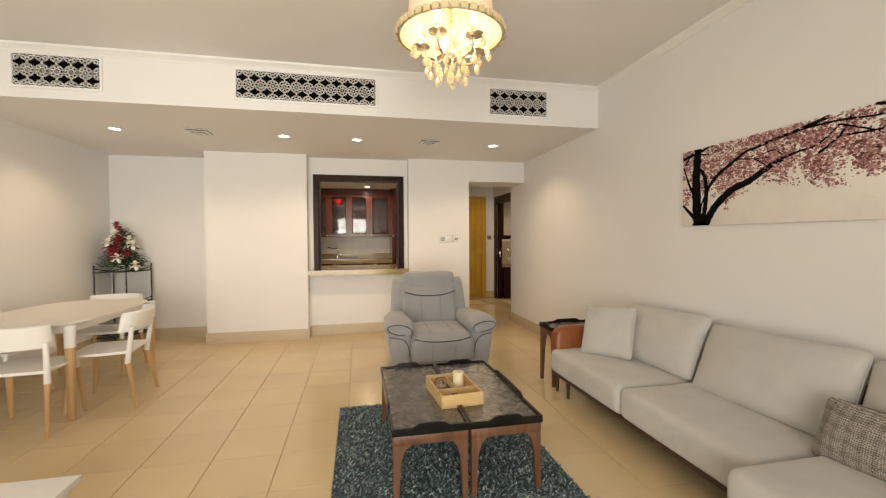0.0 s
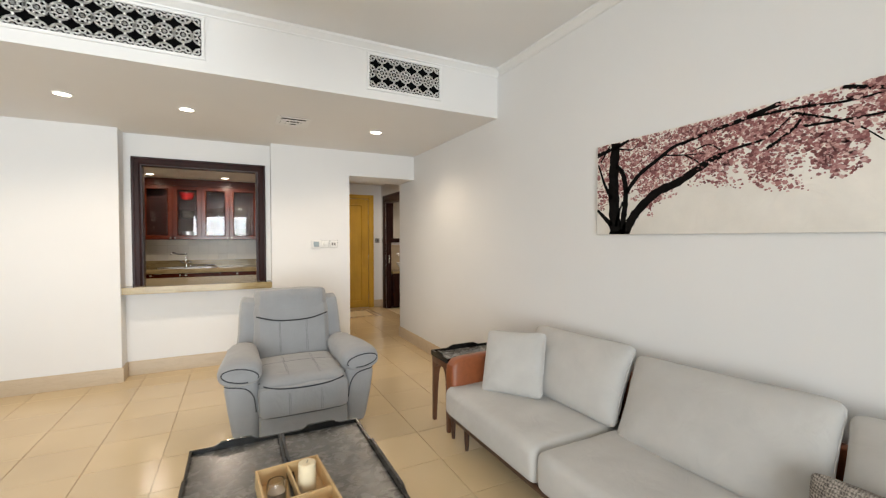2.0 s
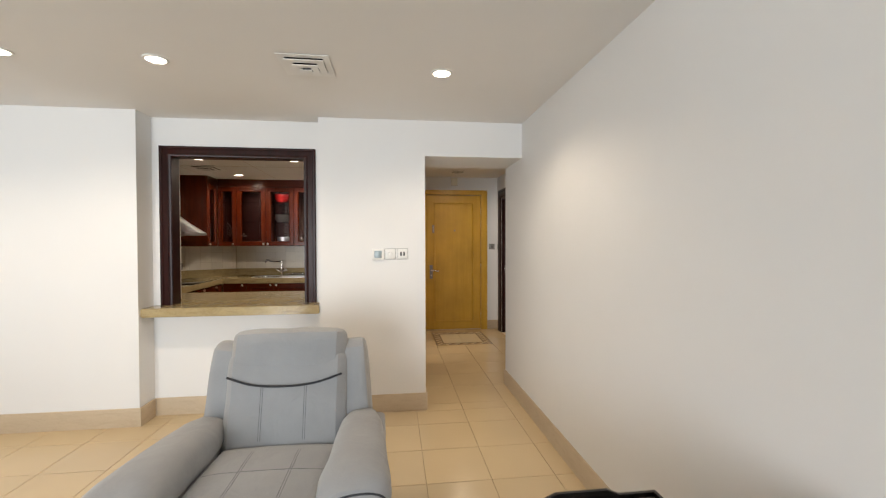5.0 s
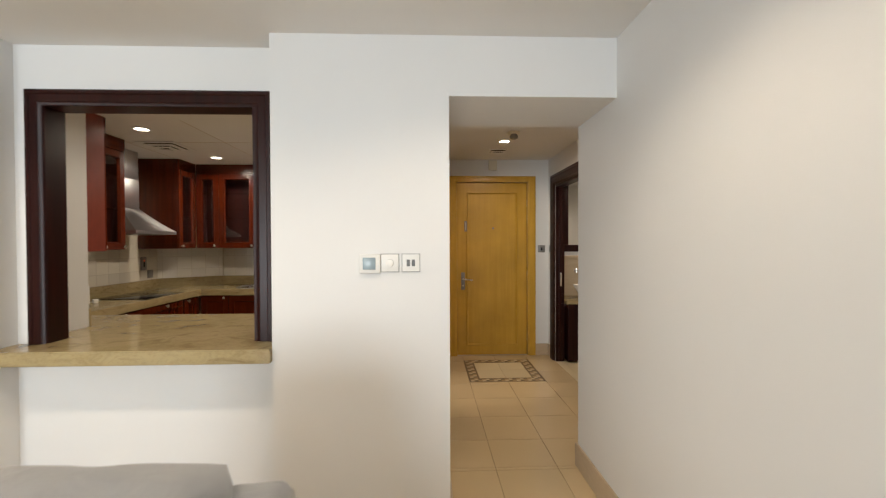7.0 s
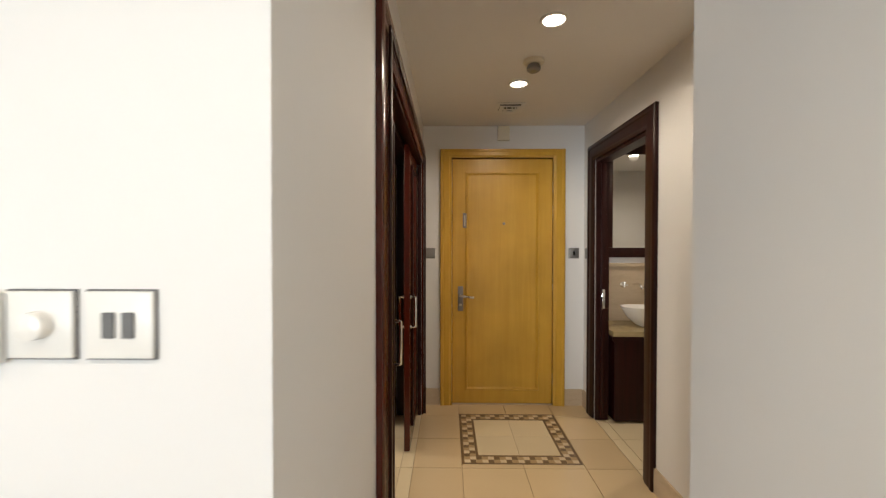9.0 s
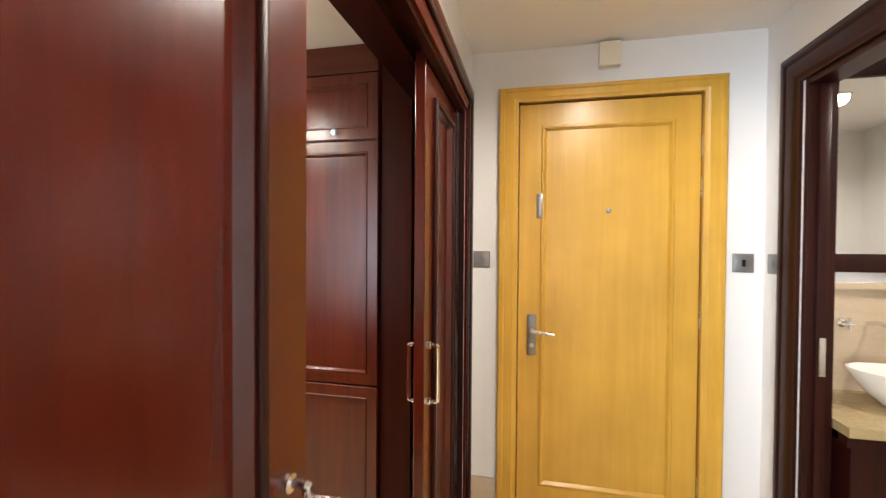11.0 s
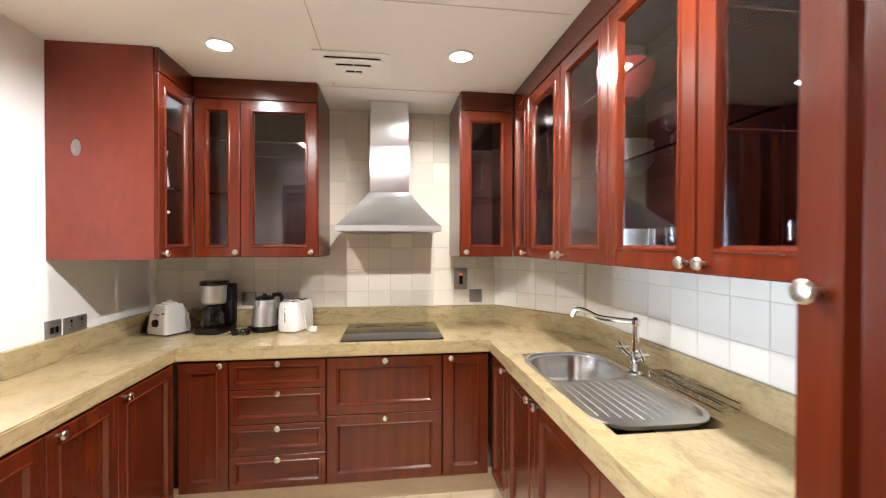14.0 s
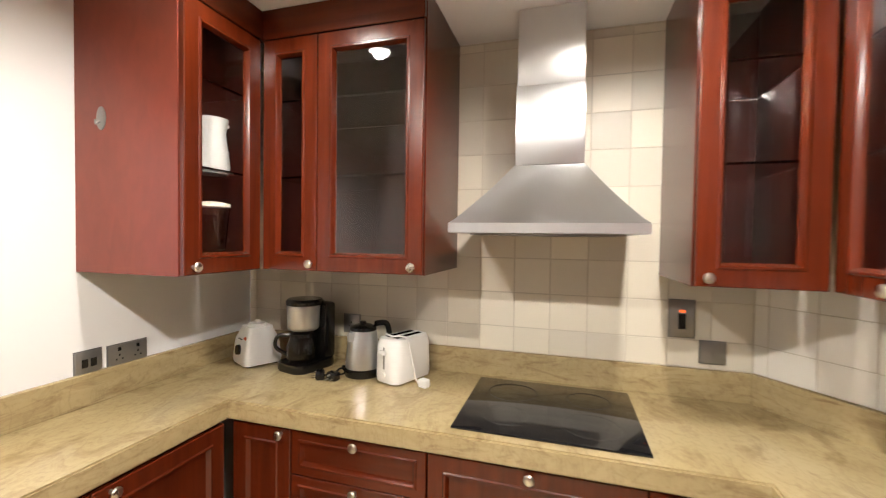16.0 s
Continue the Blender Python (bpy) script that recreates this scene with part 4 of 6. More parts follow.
def slab(x0, x1, y0, y1, z0, z1, r=0.05, sag=0.012, seed=1.0):
    """A boxy seat cushion with rounded edges and a slightly uneven top."""
    bm = bmesh.new()
    bmesh.ops.create_cube(bm, size=1.0, matrix=Matrix.LocRotScale(((x0 + x1) / 2, (y0 + y1) / 2, (z0 + z1) / 2), None, (x1 - x0, y1 - y0, z1 - z0)))
    bmesh.ops.bevel(bm, geom=list(bm.edges), offset=r, segments=4, profile=0.5, affect="EDGES")
    bmesh.ops.subdivide_edges(bm, edges=[e for e in bm.edges if e.calc_length() > 0.25], cuts=9, use_grid_fill=True)
    cx, cy = (x0 + x1) / 2, (y0 + y1) / 2
    for v in bm.verts:
        if v.co.z > (z0 + z1) / 2:
            u, w = (v.co.x - cx) / (x1 - x0) * 2, (v.co.y - cy) / (y1 - y0) * 2
            v.co.z += sag * (1 - u * u) * (1 - w * w) + 0.004 * noise.noise(Vector((v.co.x * 5, v.co.y * 5, seed)))
    return bm


part("seat_cushion", slab(1.755, 2.46, 2.20, 3.175, 0.186, 0.388, seed=1), "linen", SF)
part("seat_cushion", slab(1.755, 2.46, 1.255, 2.196, 0.186, 0.388, seed=5), "linen", SF)
part("seat_cushion", slab(1.585, 2.46, -0.45, 1.250, 0.186, 0.410, seed=9), "linen", SF)
part("back_panel", made((2.47, 2.545, -0.45, 3.03, 0.186, 0.645), bevel=0.025, seg=3), "leather", SF, "tan leather back panel")
part("end_arm", soft(0.70, 0.13, 0.41, 2.15, 3.180, 0.375, -6, 0, 0, edge=0.72, swell=0.5, crease=0.004), "leather", SF, "tan leather end arm")


def pillow(name, w, h, d, m, material, label, category="cushion", group="sofa cushions", seed=0):
    p = thing(name, m, label, category, group)
    part("cover", cushion(w, h, d, seed=seed), material, p)
    edge = []
    for k in range(4):
        for f in (0, 0.05, 0.12, 0.3, 0.5, 0.7, 0.88, 0.95):
            a = ((-1, -1), (1, -1), (1, 1), (-1, 1))
            (x0, z0), (x1, z1) = a[k], a[(k + 1) % 4]
            u, v = x0 + (x1 - x0) * f, z0 + (z1 - z0) * f
            c = 1 / max(1.0, (abs(u) ** 13 + abs(v) ** 13) ** (1 / 13))
            edge.append((u * c * w / 2 * (1 - 0.035 * (1 - v * v)), 0, v * c * h / 2 * (1 - 0.035 * (1 - u * u))))
    part("seam_piping", tube(edge + edge[:1], 0.004, 5), material, p)
    return p


# local x runs along the wall, local y is the thickness
def against(y, z, lean, x, yaw=90, roll=0):
    return pose(x, y, z) @ pose(0, 0, 0, 0, 0, yaw) @ pose(0, 0, 0, lean, roll, 0)


pillow("back_cushion", 0.83, 0.47, 0.235, against(2.580, 0.592, -24, 2.37, -90, -2), "linen", "light grey linen back cushion leaning on sofa", seed=3)
pillow("back_cushion", 0.89, 0.48, 0.235, against(1.710, 0.584, -25, 2.37, -90, -3), "linen", "wide light grey linen back cushion on sofa", seed=11)
pillow("back_cushion", 0.94, 0.48, 0.235, against(0.80, 0.592, -25, 2.37, -90, -2), "linen", "wide light grey linen back cushion on chaise", seed=17)
pillow("throw_cushion", 0.43, 0.42, 0.16, pose(2.125, 2.86, 0.588) @ pose(0, 0, 0, 0, 0, -60) @ pose(0, 0, 0, -22, -4, 0), "linen", "small square pale linen cushion on sofa", seed=23)
bo = thing("bolster_cushion", pose(2.19, 0.975, 0.508), "grey and brown checked tweed cushion on chaise", "cushion", "sofa cushions")
part("cover", cushion(0.62, 0.28, 0.20, pose(0, 0, 0, 0, 0, -84) @ pose(0, 0, 0, -25, 0, 0), seed=31.0, full=0.3), "tweed", bo)


# nested tables with raised black rims
def rim_table(name, m, w, d, h, label, group=""):
    t = thing(name, m, label, "table", group)
    part("top", made((0.012, w - 0.012, 0.012, d - 0.012, h - 0.030, h - 0.012), bevel=0.002, seg=1), "tabletop", t, "dark veined marble top")
    part("apron", made((0.006, w - 0.006, 0.006, d - 0.006, h - 0.085, h - 0.031), bevel=0.003), "walnut", t)

    def rim(a, b, ln):
        bm = bmesh.new()
        n = 24
        lo, hi = [], []
        for i in range(n + 1):
            f = i / n
            e = min(f, 1 - f) * ln
            k = max(0.0, min(1.0, (e - 0.26 * ln) / 0.035))
            hi.append(h + 0.004 + 0.020 * (k * k * (3 - 2 * k)))
        for off in (0.0, 0.012):
            lo.append([bm.verts.new((i / n * ln, off, h - 0.034)) for i in range(n + 1)] + [bm.verts.new((i / n * ln, off, hi[i])) for i in range(n, -1, -1)])
        bm.faces.new(lo[0])
        bm.faces.new(list(reversed(lo[1])))
        k = len(lo[0])
        for i in range(k):
            j = (i + 1) % k
            bm.faces.new((lo[0][i], lo[1][i], lo[1][j], lo[0][j]))
        bmesh.ops.recalc_face_normals(bm, faces=bm.faces)
        ob = part("rim", bm, "black", t, "raised black lacquer rim", smooth=False)
        ob.matrix_basis = Matrix.Translation((*a, 0)) @ Matrix.Rotation(math.atan2(b[1] - a[1], b[0] - a[0]), 4, "Z")
    rim((0, 0), (1, 0), w)
    rim((w, 0.012), (w, 1), d - 0.024)
    rim((w, d), (0, d), w)
    rim((0, d - 0.012), (0, 0), d - 0.024)
    for sx in (0, 1):
        for sy in (0, 1):
            x, y = (0.008, w - 0.008)[sx], (0.008, d - 0.008)[sy]
            ix, iy = (1, -1)[sx], (1, -1)[sy]
            rs = []
            for z, k in ((0.0, 0.026), (h * 0.55, 0.036), (h - 0.16, 0.042), (h - 0.115, 0.055), (h - 0.085, 0.085)):
                rs.append([(x, y, z), (x + ix * k, y, z), (x + ix * min(k, 0.05), y + iy * min(k, 0.05), z), (x, y + iy * k, z)])
            bm = loft(rs, True, True)
            bmesh.ops.recalc_face_normals(bm, faces=bm.faces)
            part("leg", bm, "walnut", t, smooth=False)
    return t


rim_table("coffee_table", pose(0.252, 1.842, 0.018), 0.400, 1.03, 0.395, "dark marble coffee table half with black rim", "paired coffee tables")
rim_table("coffee_table", pose(0.657, 1.842, 0.018), 0.400, 1.03, 0.395, "dark marble coffee table half with black rim", "paired coffee tables")
rim_table("side_table", pose(1.822, 3.245, 0), 0.57, 0.285, 0.545, "square side table with black rim beside sofa")

tr = thing("wooden_tray", pose(0.552, 2.062, 0.403, 0, 0, 5) @ Matrix.Diagonal((0.93, 0.93, 1, 1)), "pale pine divided box tray on coffee table", "tray")
part("bottom", made((0, 0.27, 0, 0.40, 0, 0.008)), "pine", tr, smooth=False)
for bxs in ((0, 0.27, 0, 0.010, 0.008, 0.075), (0, 0.27, 0.39, 0.40, 0.008, 0.075), (0, 0.010, 0.010, 0.39, 0.008, 0.075), (0.26, 0.27, 0.010, 0.39, 0.008, 0.075)):
    part("side_board", made(bxs, bevel=0.002, seg=1), "pine", tr, smooth=False)
part("divider", made((0.010, 0.26, 0.135, 0.143, 0.008, 0.066)), "pine", tr, smooth=False)
part("divider", made((0.130, 0.138, 0.143, 0.39, 0.008, 0.066)), "pine", tr, smooth=False)
jr = thing("glass_jar", pose(0.590, 2.290, 0.4115), "small clear glass jar in tray", "jar")
part("body", lathe([(0.030, 0.0), (0.036, 0.01), (0.036, 0.07), (0.030, 0.085), (0.028, 0.083), (0.033, 0.068), (0.033, 0.012), (0.001, 0.006)], 20, cap=False), "glass", jr)
part("contents", lathe([(0.001, 0.008), (0.031, 0.012), (0.031, 0.045), (0.001, 0.047)], 20, cap=False), plain("potpourri", (0.50, 0.40, 0.30), 0.8), jr)
cn = thing("candle", pose(0.705, 2.305, 0.4115), "cream pillar candle in clear holder", "candle")
part("wax", lathe([(0.034, 0), (0.034, 0.118), (0.028, 0.122), (0.004, 0.118)], 20), plain("wax_cream", (0.74, 0.62, 0.42), 0.5), cn)
part("wick", tube([(0, 0, 0.118), (0.002, 0, 0.128)], 0.0015, 5), "black", cn)

# rug of short mixed yarn
rugt = thing("rug", pose(0, 0, 0), "shaggy teal and grey mottled rug under coffee tables", "rug")
part("backing", made((-0.055, 1.265, 0.75, 3.195, 0.001, 0.008), bevel=0.003, seg=1), plain("rug_back", (0.05, 0.07, 0.08), 0.95), rugt, smooth=False)
rr = np.random.RandomState(5)
NT = 26000
px, py = rr.uniform(-0.05, 1.26, NT), rr.uniform(0.755, 3.19, NT)
ang, ln, tz = rr.uniform(0, 2 * math.pi, NT), rr.uniform(0.010, 0.020, NT), rr.uniform(0.010, 0.019, NT)
wd_ = rr.uniform(0.0035, 0.0065, NT)
co = np.zeros((NT, 4, 3))
dx, dy = np.cos(ang), np.sin(ang)
co[:, 0] = np.stack([px - dy * wd_, py + dx * wd_, np.full(NT, 0.007)], 1)
co[:, 1] = np.stack([px + dy * wd_, py - dx * wd_, np.full(NT, 0.007)], 1)
co[:, 2] = np.stack([px + dx * ln + dy * wd_ * 0.7, py + dy * ln - dx * wd_ * 0.7, tz], 1)
co[:, 3] = np.stack([px + dx * ln - dy * wd_ * 0.7, py + dy * ln + dx * wd_ * 0.7, tz + 0.002], 1)
co[..., 0] = np.clip(co[..., 0], -0.062, 1.272)
co[..., 1] = np.clip(co[..., 1], 0.745, 3.203)
me = bpy.data.meshes.new("shag_surface")
me.from_pydata(co.reshape(-1, 3).tolist(), [], np.arange(NT * 4).reshape(-1, 4).tolist())
me.materials.append(M["rug"])
pile = tagged(new("shag_surface", me), "mottled teal yarn pile", kind="stuff")
pile.parent = rugt

# dining table and chairs
DT = thing("dining_table", pose(-2.46, 4.05, 0), "white rounded dining table with beech legs", "table")
out = []
for i in range(64):
    a = 2 * math.pi * i / 64
    c, s = math.cos(a), math.sin(a)
    k = 1 / (abs(c) ** 3.4 + abs(s) ** 3.4) ** (1 / 3.4)
    out.append((0.48 * k * c, 0.73 * k * s))
bm = prism(out, 0.722, 0.742)
bmesh.ops.bevel(bm, geom=[e for e in bm.edges if abs(e.verts[0].co.z - e.verts[1].co.z) < 1e-6], offset=0.005, segments=2, affect="EDGES")
part("tabletop", bm, plain("white_laminate", (0.78, 0.75, 0.70), 0.35), DT)
part("apron", made((-0.38, 0.38, -0.60, -0.585, 0.66, 0.721), (-0.38, 0.38, 0.585, 0.60, 0.66, 0.721), (-0.40, -0.385, -0.58, 0.58, 0.66, 0.721), (0.385, 0.40, -0.58, 0.58, 0.66, 0.721)), "white_plastic", DT, smooth=False)
for sx in (-1, 1):
    for sy in (-1, 1):
        m = pose(sx * 0.415, sy * 0.625, 0)
        lg = part("leg", lathe([(0.021, 0), (0.033, 0.56)], 16, m), "beech", DT)
        part("leg_socket", lathe([(0.035, 0.555), (0.037, 0.70), (0.039, 0.721)], 16, m), "white_plastic", lg, "white leg socket")


def dining_chair(m):
    """A white shell chair with bent back and beech legs; it faces local +y."""
    c = thing("dining_chair", m, "white plastic dining chair with beech legs", "chair", "dining chairs")
    st = [(0.225, 0.20), (0.235, -0.02), (0.215, -0.21), (-0.215, -0.21), (-0.235, -0.02), (-0.225, 0.20), (-0.15, 0.225), (0.15, 0.225)]
    bm = prism(st, 0.438, 0.458)
    bmesh.ops.bevel(bm, geom=[e for e in bm.edges], offset=0.006, segments=2, affect="EDGES")
    part("seat", bm, "white_plastic", c)
    bk = bmesh.new()
    rows = []
    for z, rr_ in ((0.615, 0.0), (0.622, 0.012), (0.70, 0.015), (0.768, 0.012), (0.778, 0.0)):
        rows.append([])
        for i in range(17):
            a = radians(-84 + 168 * i / 16)
            rows[-1].append((0.245 * math.sin(a), -0.135 - 0.125 * math.cos(a) - 0.03 * (z - 0.62) / 0.14 - rr_, z))
        rows[-1] += [(0.245 * math.sin(radians(84 - 168 * i / 16)) * 0.96, -0.123 - 0.125 * math.cos(radians(84 - 168 * i / 16)) - 0.03 * (z - 0.62) / 0.14 + 0.004 + rr_ * 0.3, z) for i in range(17)]
    bk = loft(rows, True, True)
    bmesh.ops.recalc_face_normals(bk, faces=bk.faces)
    part("backrest", bk, "white_plastic", c)
    for s in (-1, 1):
        part("back_post", tube([(s * 0.215, -0.185, 0.36), (s * 0.225, -0.205, 0.50), (s * 0.232, -0.225, 0.66)], 0.021, 10, taper=0.017), "white_plastic", c)
        part("front_socket", tube([(s * 0.210, 0.185, 0.37), (s * 0.205, 0.18, 0.445)], 0.019, 10), "white_plastic", c)
        part("leg", tube([(s * 0.245, -0.255, 0.0), (s * 0.216, -0.187, 0.375)], 0.013, 10, taper=0.018), "beech", c)
        part("leg", tube([(s * 0.235, 0.225, 0.0), (s * 0.211, 0.187, 0.38)], 0.013, 10, taper=0.018), "beech", c)
    return c


ch1 = dining_chair(pose(-2.27, 3.35, 0, 0, 0, 4))
copy_thing(ch1, pose(-1.965, 3.80, 0, 0, 0, 97))
copy_thing(ch1, pose(-2.44, 4.66, 0, 0, 0, 182))
copy_thing(ch1, pose(-2.86, 3.95, 0, 0, 0, -90))

# corner stand with flowers
PS = thing("plant_stand", pose(-3.135, 6.115, 0), "black iron three-tier corner plant stand", "plant stand")
CP = [(0.03, -0.03), (0.49, -0.05), (0.34, -0.36), (0.05, -0.48)]
for x, y in CP:
    part("post", tube([(x, y, 0), (x, y, 1.03)], 0.009, 8), "black_metal", PS)
    part("finial", lathe([(0.009, 1.03), (0.013, 1.04), (0.004, 1.055)], 10, pose(x, y, 0)), "black_metal", PS)
for z in (0.14, 0.55, 0.955):
    sh = part("shelf", prism([(0.03, -0.03), (0.03, -0.48)] + [(0.03 + 0.46 * math.sin(radians(a)), -0.03 - 0.45 * math.cos(radians(a))) for a in (15, 30, 45, 60, 75)] + [(0.49, -0.03)], z, z + 0.012), "black_metal", PS)
    part("gallery_rail", tube(bend([(0.05, -0.48, z + 0.055), (0.20, -0.44, z + 0.03), (0.34, -0.36, z + 0.055), (0.44, -0.20, z + 0.03), (0.49, -0.05, z + 0.055)], 5), 0.006, 6), "black_metal", sh)
FL = thing("flower_arrangement", pose(-2.90, 5.90, 0.967), "white lilies and red roses in a white bowl", "flowers")
part("bowl", lathe([(0.06, 0), (0.10, 0.02), (0.13, 0.075), (0.125, 0.08), (0.09, 0.03), (0.001, 0.02)], 28, cap=False), "white_gloss", FL)
part("soil", lathe([(0.001, 0.06), (0.122, 0.066), (0.001, 0.075)], 20, cap=False), "leaf", FL)
fr_ = random.Random(3)


def blade(bm, base, d, ln, w, curl=0.25):
    d = Vector(d).normalized()
    side = d.cross(Vector((0, 0, 1)))
    side = side.normalized() if side.length > 0.01 else Vector((1, 0, 0))
    up = side.cross(d)
    rows = []
    for k, f in ((0, 0.15), (0.3, 0.8), (0.6, 1.0), (0.85, 0.6), (1.0, 0.05)):
        p = Vector(base) + d * ln * k + up * (ln * curl * math.sin(k * 2.4)) - Vector((0, 0, 1)) * ln * curl * k * k
        rows.append((p - side * w * f / 2, p + up * w * 0.12, p + side * w * f / 2))
    vs = [[bm.verts.new(q) for q in r] for r in rows]
    for a, b in zip(vs, vs[1:]):
        bm.faces.new((a[0], a[1], b[1], b[0]))
        bm.faces.new((a[1], a[2], b[2], b[1]))


VR, VF, VZ = Vector((0.90, 0.43, 0)), Vector((0.43, -0.90, 0)), Vector((0, 0, 1))


def spot(a, f, z):
    return VR * a + VF * f + VZ * z


bm = bmesh.new()
for i in range(520):
    t = fr_.random() ** 1.7
    z = 0.05 + 0.46 * t
    r = 0.225 * (1 - t) ** 0.8 + 0.02
    a = fr_.uniform(0, 6.28)
    rad = r * fr_.uniform(0.25, 1.0)
    blade(bm, (rad * math.cos(a), rad * math.sin(a), z), (math.cos(a + fr_.uniform(-0.6, 0.6)), math.sin(a), fr_.uniform(-0.35, 0.8)), fr_.uniform(0.05, 0.11), fr_.uniform(0.018, 0.036))
tagged(part("foliage", bm, "leaf", FL, "dense green leaves"), kind="stuff")
for u, f, z in ((-0.07, 0.13, 0.48), (-0.14, 0.17, 0.38), (0.11, 0.17, 0.34), (-0.05, 0.26, 0.18), (0.13, 0.26, 0.08), (0.05, -0.10, 0.40), (0.07, 0.12, 0.40)):
    bm = bmesh.new()
    for k in range(6):
        a = k * math.pi / 3 + u * 5
        blade(bm, spot(u, f, z), VR * math.cos(a) + VF * 0.55 + VZ * math.sin(a), 0.080, 0.050, 0.12)
    lil = part("lily", bm, "lily", FL, "open white lily")
    part("stamen", tube([spot(u, f, z), spot(u, f + 0.04, z + 0.004)], 0.003, 5), "beech", lil)
    part("stem", tube([(0, 0, 0.06), spot(u * 0.5, f * 0.3, z * 0.6), spot(u, f, z)], 0.003, 5), "leaf", FL)
for u, f, z, big in ((-0.05, 0.08, 0.60, 0.9), (-0.04, 0.15, 0.42, 1.5), (-0.09, 0.20, 0.28, 1.9), (0.05, 0.20, 0.24, 1.0), (-0.02, 0.06, 0.55, 0.8)):
    bm = bmesh.new()
    for k in range(18):
        a, g = k * 2.4, k / 18
        r2 = (0.008 + 0.026 * g) * big
        c0 = spot(u + r2 * 0.6 * math.cos(a), f + 0.016 - 0.016 * g, z + r2 * 0.6 * math.sin(a))
        blade(bm, c0, VR * math.cos(a) * g + VF * (0.6 - 0.5 * g) + VZ * (math.sin(a) * g + 0.05), (0.030 + 0.014 * g) * big, (0.032 + 0.016 * g) * big, 0.3)
    part("rose", bm, "rose", FL, "deep red rose")
    part("stem", tube([(0, 0, 0.06), spot(u * 0.5, f * 0.3, z * 0.6), spot(u, f, z)], 0.003, 5), "leaf", FL)

# low white unit beside the start
WU = thing("low_cabinet", pose(-1.45, 1.30, 0), "low white lacquered cabinet with overhanging top", "cabinet")
part("top", made((-0.50, 0.48, -0.36, 0.36, 0.425, 0.452), bevel=0.004), "white_plastic", WU)
part("body", made((-0.47, 0.45, -0.33, 0.33, 0.06, 0.424), bevel=0.003), "white_plastic", WU)
for s in (-1, 1):
    part("door", made((-0.46 + 0.455 * (s > 0), -0.01 + 0.455 * (s > 0), 0.331, 0.348, 0.075, 0.415), bevel=0.002), "white_plastic", WU)
    for sy in (-1, 1):
        part("foot", lathe([(0.018, 0), (0.022, 0.06)], 12, pose(s * 0.40, sy * 0.28, 0)), "white_plastic", WU)

# ---- kitchen: built-in units ----
BZ0, BZ1, UZ0, UZ1, UD = 0.14, 0.858, 1.408, 2.41, 2.295
H = BZ1 - BZ0


def base_doors(spans):
    return [(a, b, 0.004, H - 0.006, "panel", k, H - 0.028) for a, b, k in spans]


# west run, fronts towards +x
WX = -1.067
cabinet("base_cabinet", pose(WX, 6.757, BZ0, 0, 0, 90), 0.253, 0.55, H, base_doors([(0.0, 0.253, 0.215)]), "narrow mahogany base cabinet with panelled door", "kitchen base cabinets")
cabinet("drawer_cabinet", pose(WX, 7.012, BZ0, 0, 0, 90), 0.511, 0.55, H,
        [(0, 0.511, a, b, "drawer", 0.2555, b - 0.020) for a, b in ((0.004, 0.190), (0.190, 0.360), (0.360, 0.550), (0.550, 0.712))], "mahogany cabinet with four panelled drawers", "kitchen base cabinets")
cabinet("drawer_cabinet", pose(WX, 7.525, BZ0, 0, 0, 90), 0.648, 0.55, H,
        [(0, 0.648, a, b, "panel", 0.322, b - 0.022) for a, b in ((0.004, 0.388), (0.388, 0.712))], "mahogany cabinet with two deep drawers below hob", "kitchen base cabinets")
cabinet("base_cabinet", pose(WX, 8.175, BZ0, 0, 0, 90), 0.270, 0.55, H, base_doors([(0.0, 0.270, 0.045)]), "narrow mahogany base cabinet with panelled door", "kitchen base cabinets")
# north run, fronts towards -y
NY = 8.484
cabinet("base_cabinet", pose(-1.035, NY, BZ0), 0.315, 0.55, H, base_doors([(0.0, 0.315, 0.27)]), "mahogany base cabinet with panelled door", "kitchen base cabinets")
cabinet("sink_cabinet", pose(-0.718, NY, BZ0), 0.916, 0.55, 0.52, [(0.0, 0.390, 0.004, H - 0.006, "panel", 0.35, H - 0.028), (0.390, 0.916, 0.004, H - 0.006, "panel", 0.43, H - 0.028)], "mahogany double-door cabinet under the sink", "kitchen base cabinets")
cabinet("dishwasher_cabinet", pose(0.20, NY, BZ0), 0.598, 0.55, H, [(0.0, 0.598, 0.004, H - 0.006, "panel", 0.257, H - 0.03)], "mahogany fronted appliance cabinet with wide panel", "kitchen base cabinets")
# south run, fronts towards +y
SY = 6.733
for i, (xr, w) in enumerate(((-0.57, 0.44), (-0.21, 0.358), (0.15, 0.358), (0.51, 0.358), (0.95, 0.438), (1.49, 0.538))):
    cabinet("base_cabinet", pose(xr, SY, BZ0, 0, 0, 180), w, 0.40 if xr < -0.5 else 0.70, H, base_doors([(0.0, w, 0.045)]), "mahogany base cabinet with panelled door", "kitchen base cabinets")
plinth = tagged(part("plinth", made((-1.60, -1.125, 6.66, 8.54, -0.001, BZ0), (-1.125, 0.80, 8.54, 9.0, -0.001, BZ0), (-1.125, 1.49, 6.32, 6.66, -0.001, BZ0), (-0.56, 1.49, 5.99, 6.32, -0.001, BZ0)), "skirting", smooth=False), "beige stone plinth under kitchen cabinets", "plinth", kind="structure")

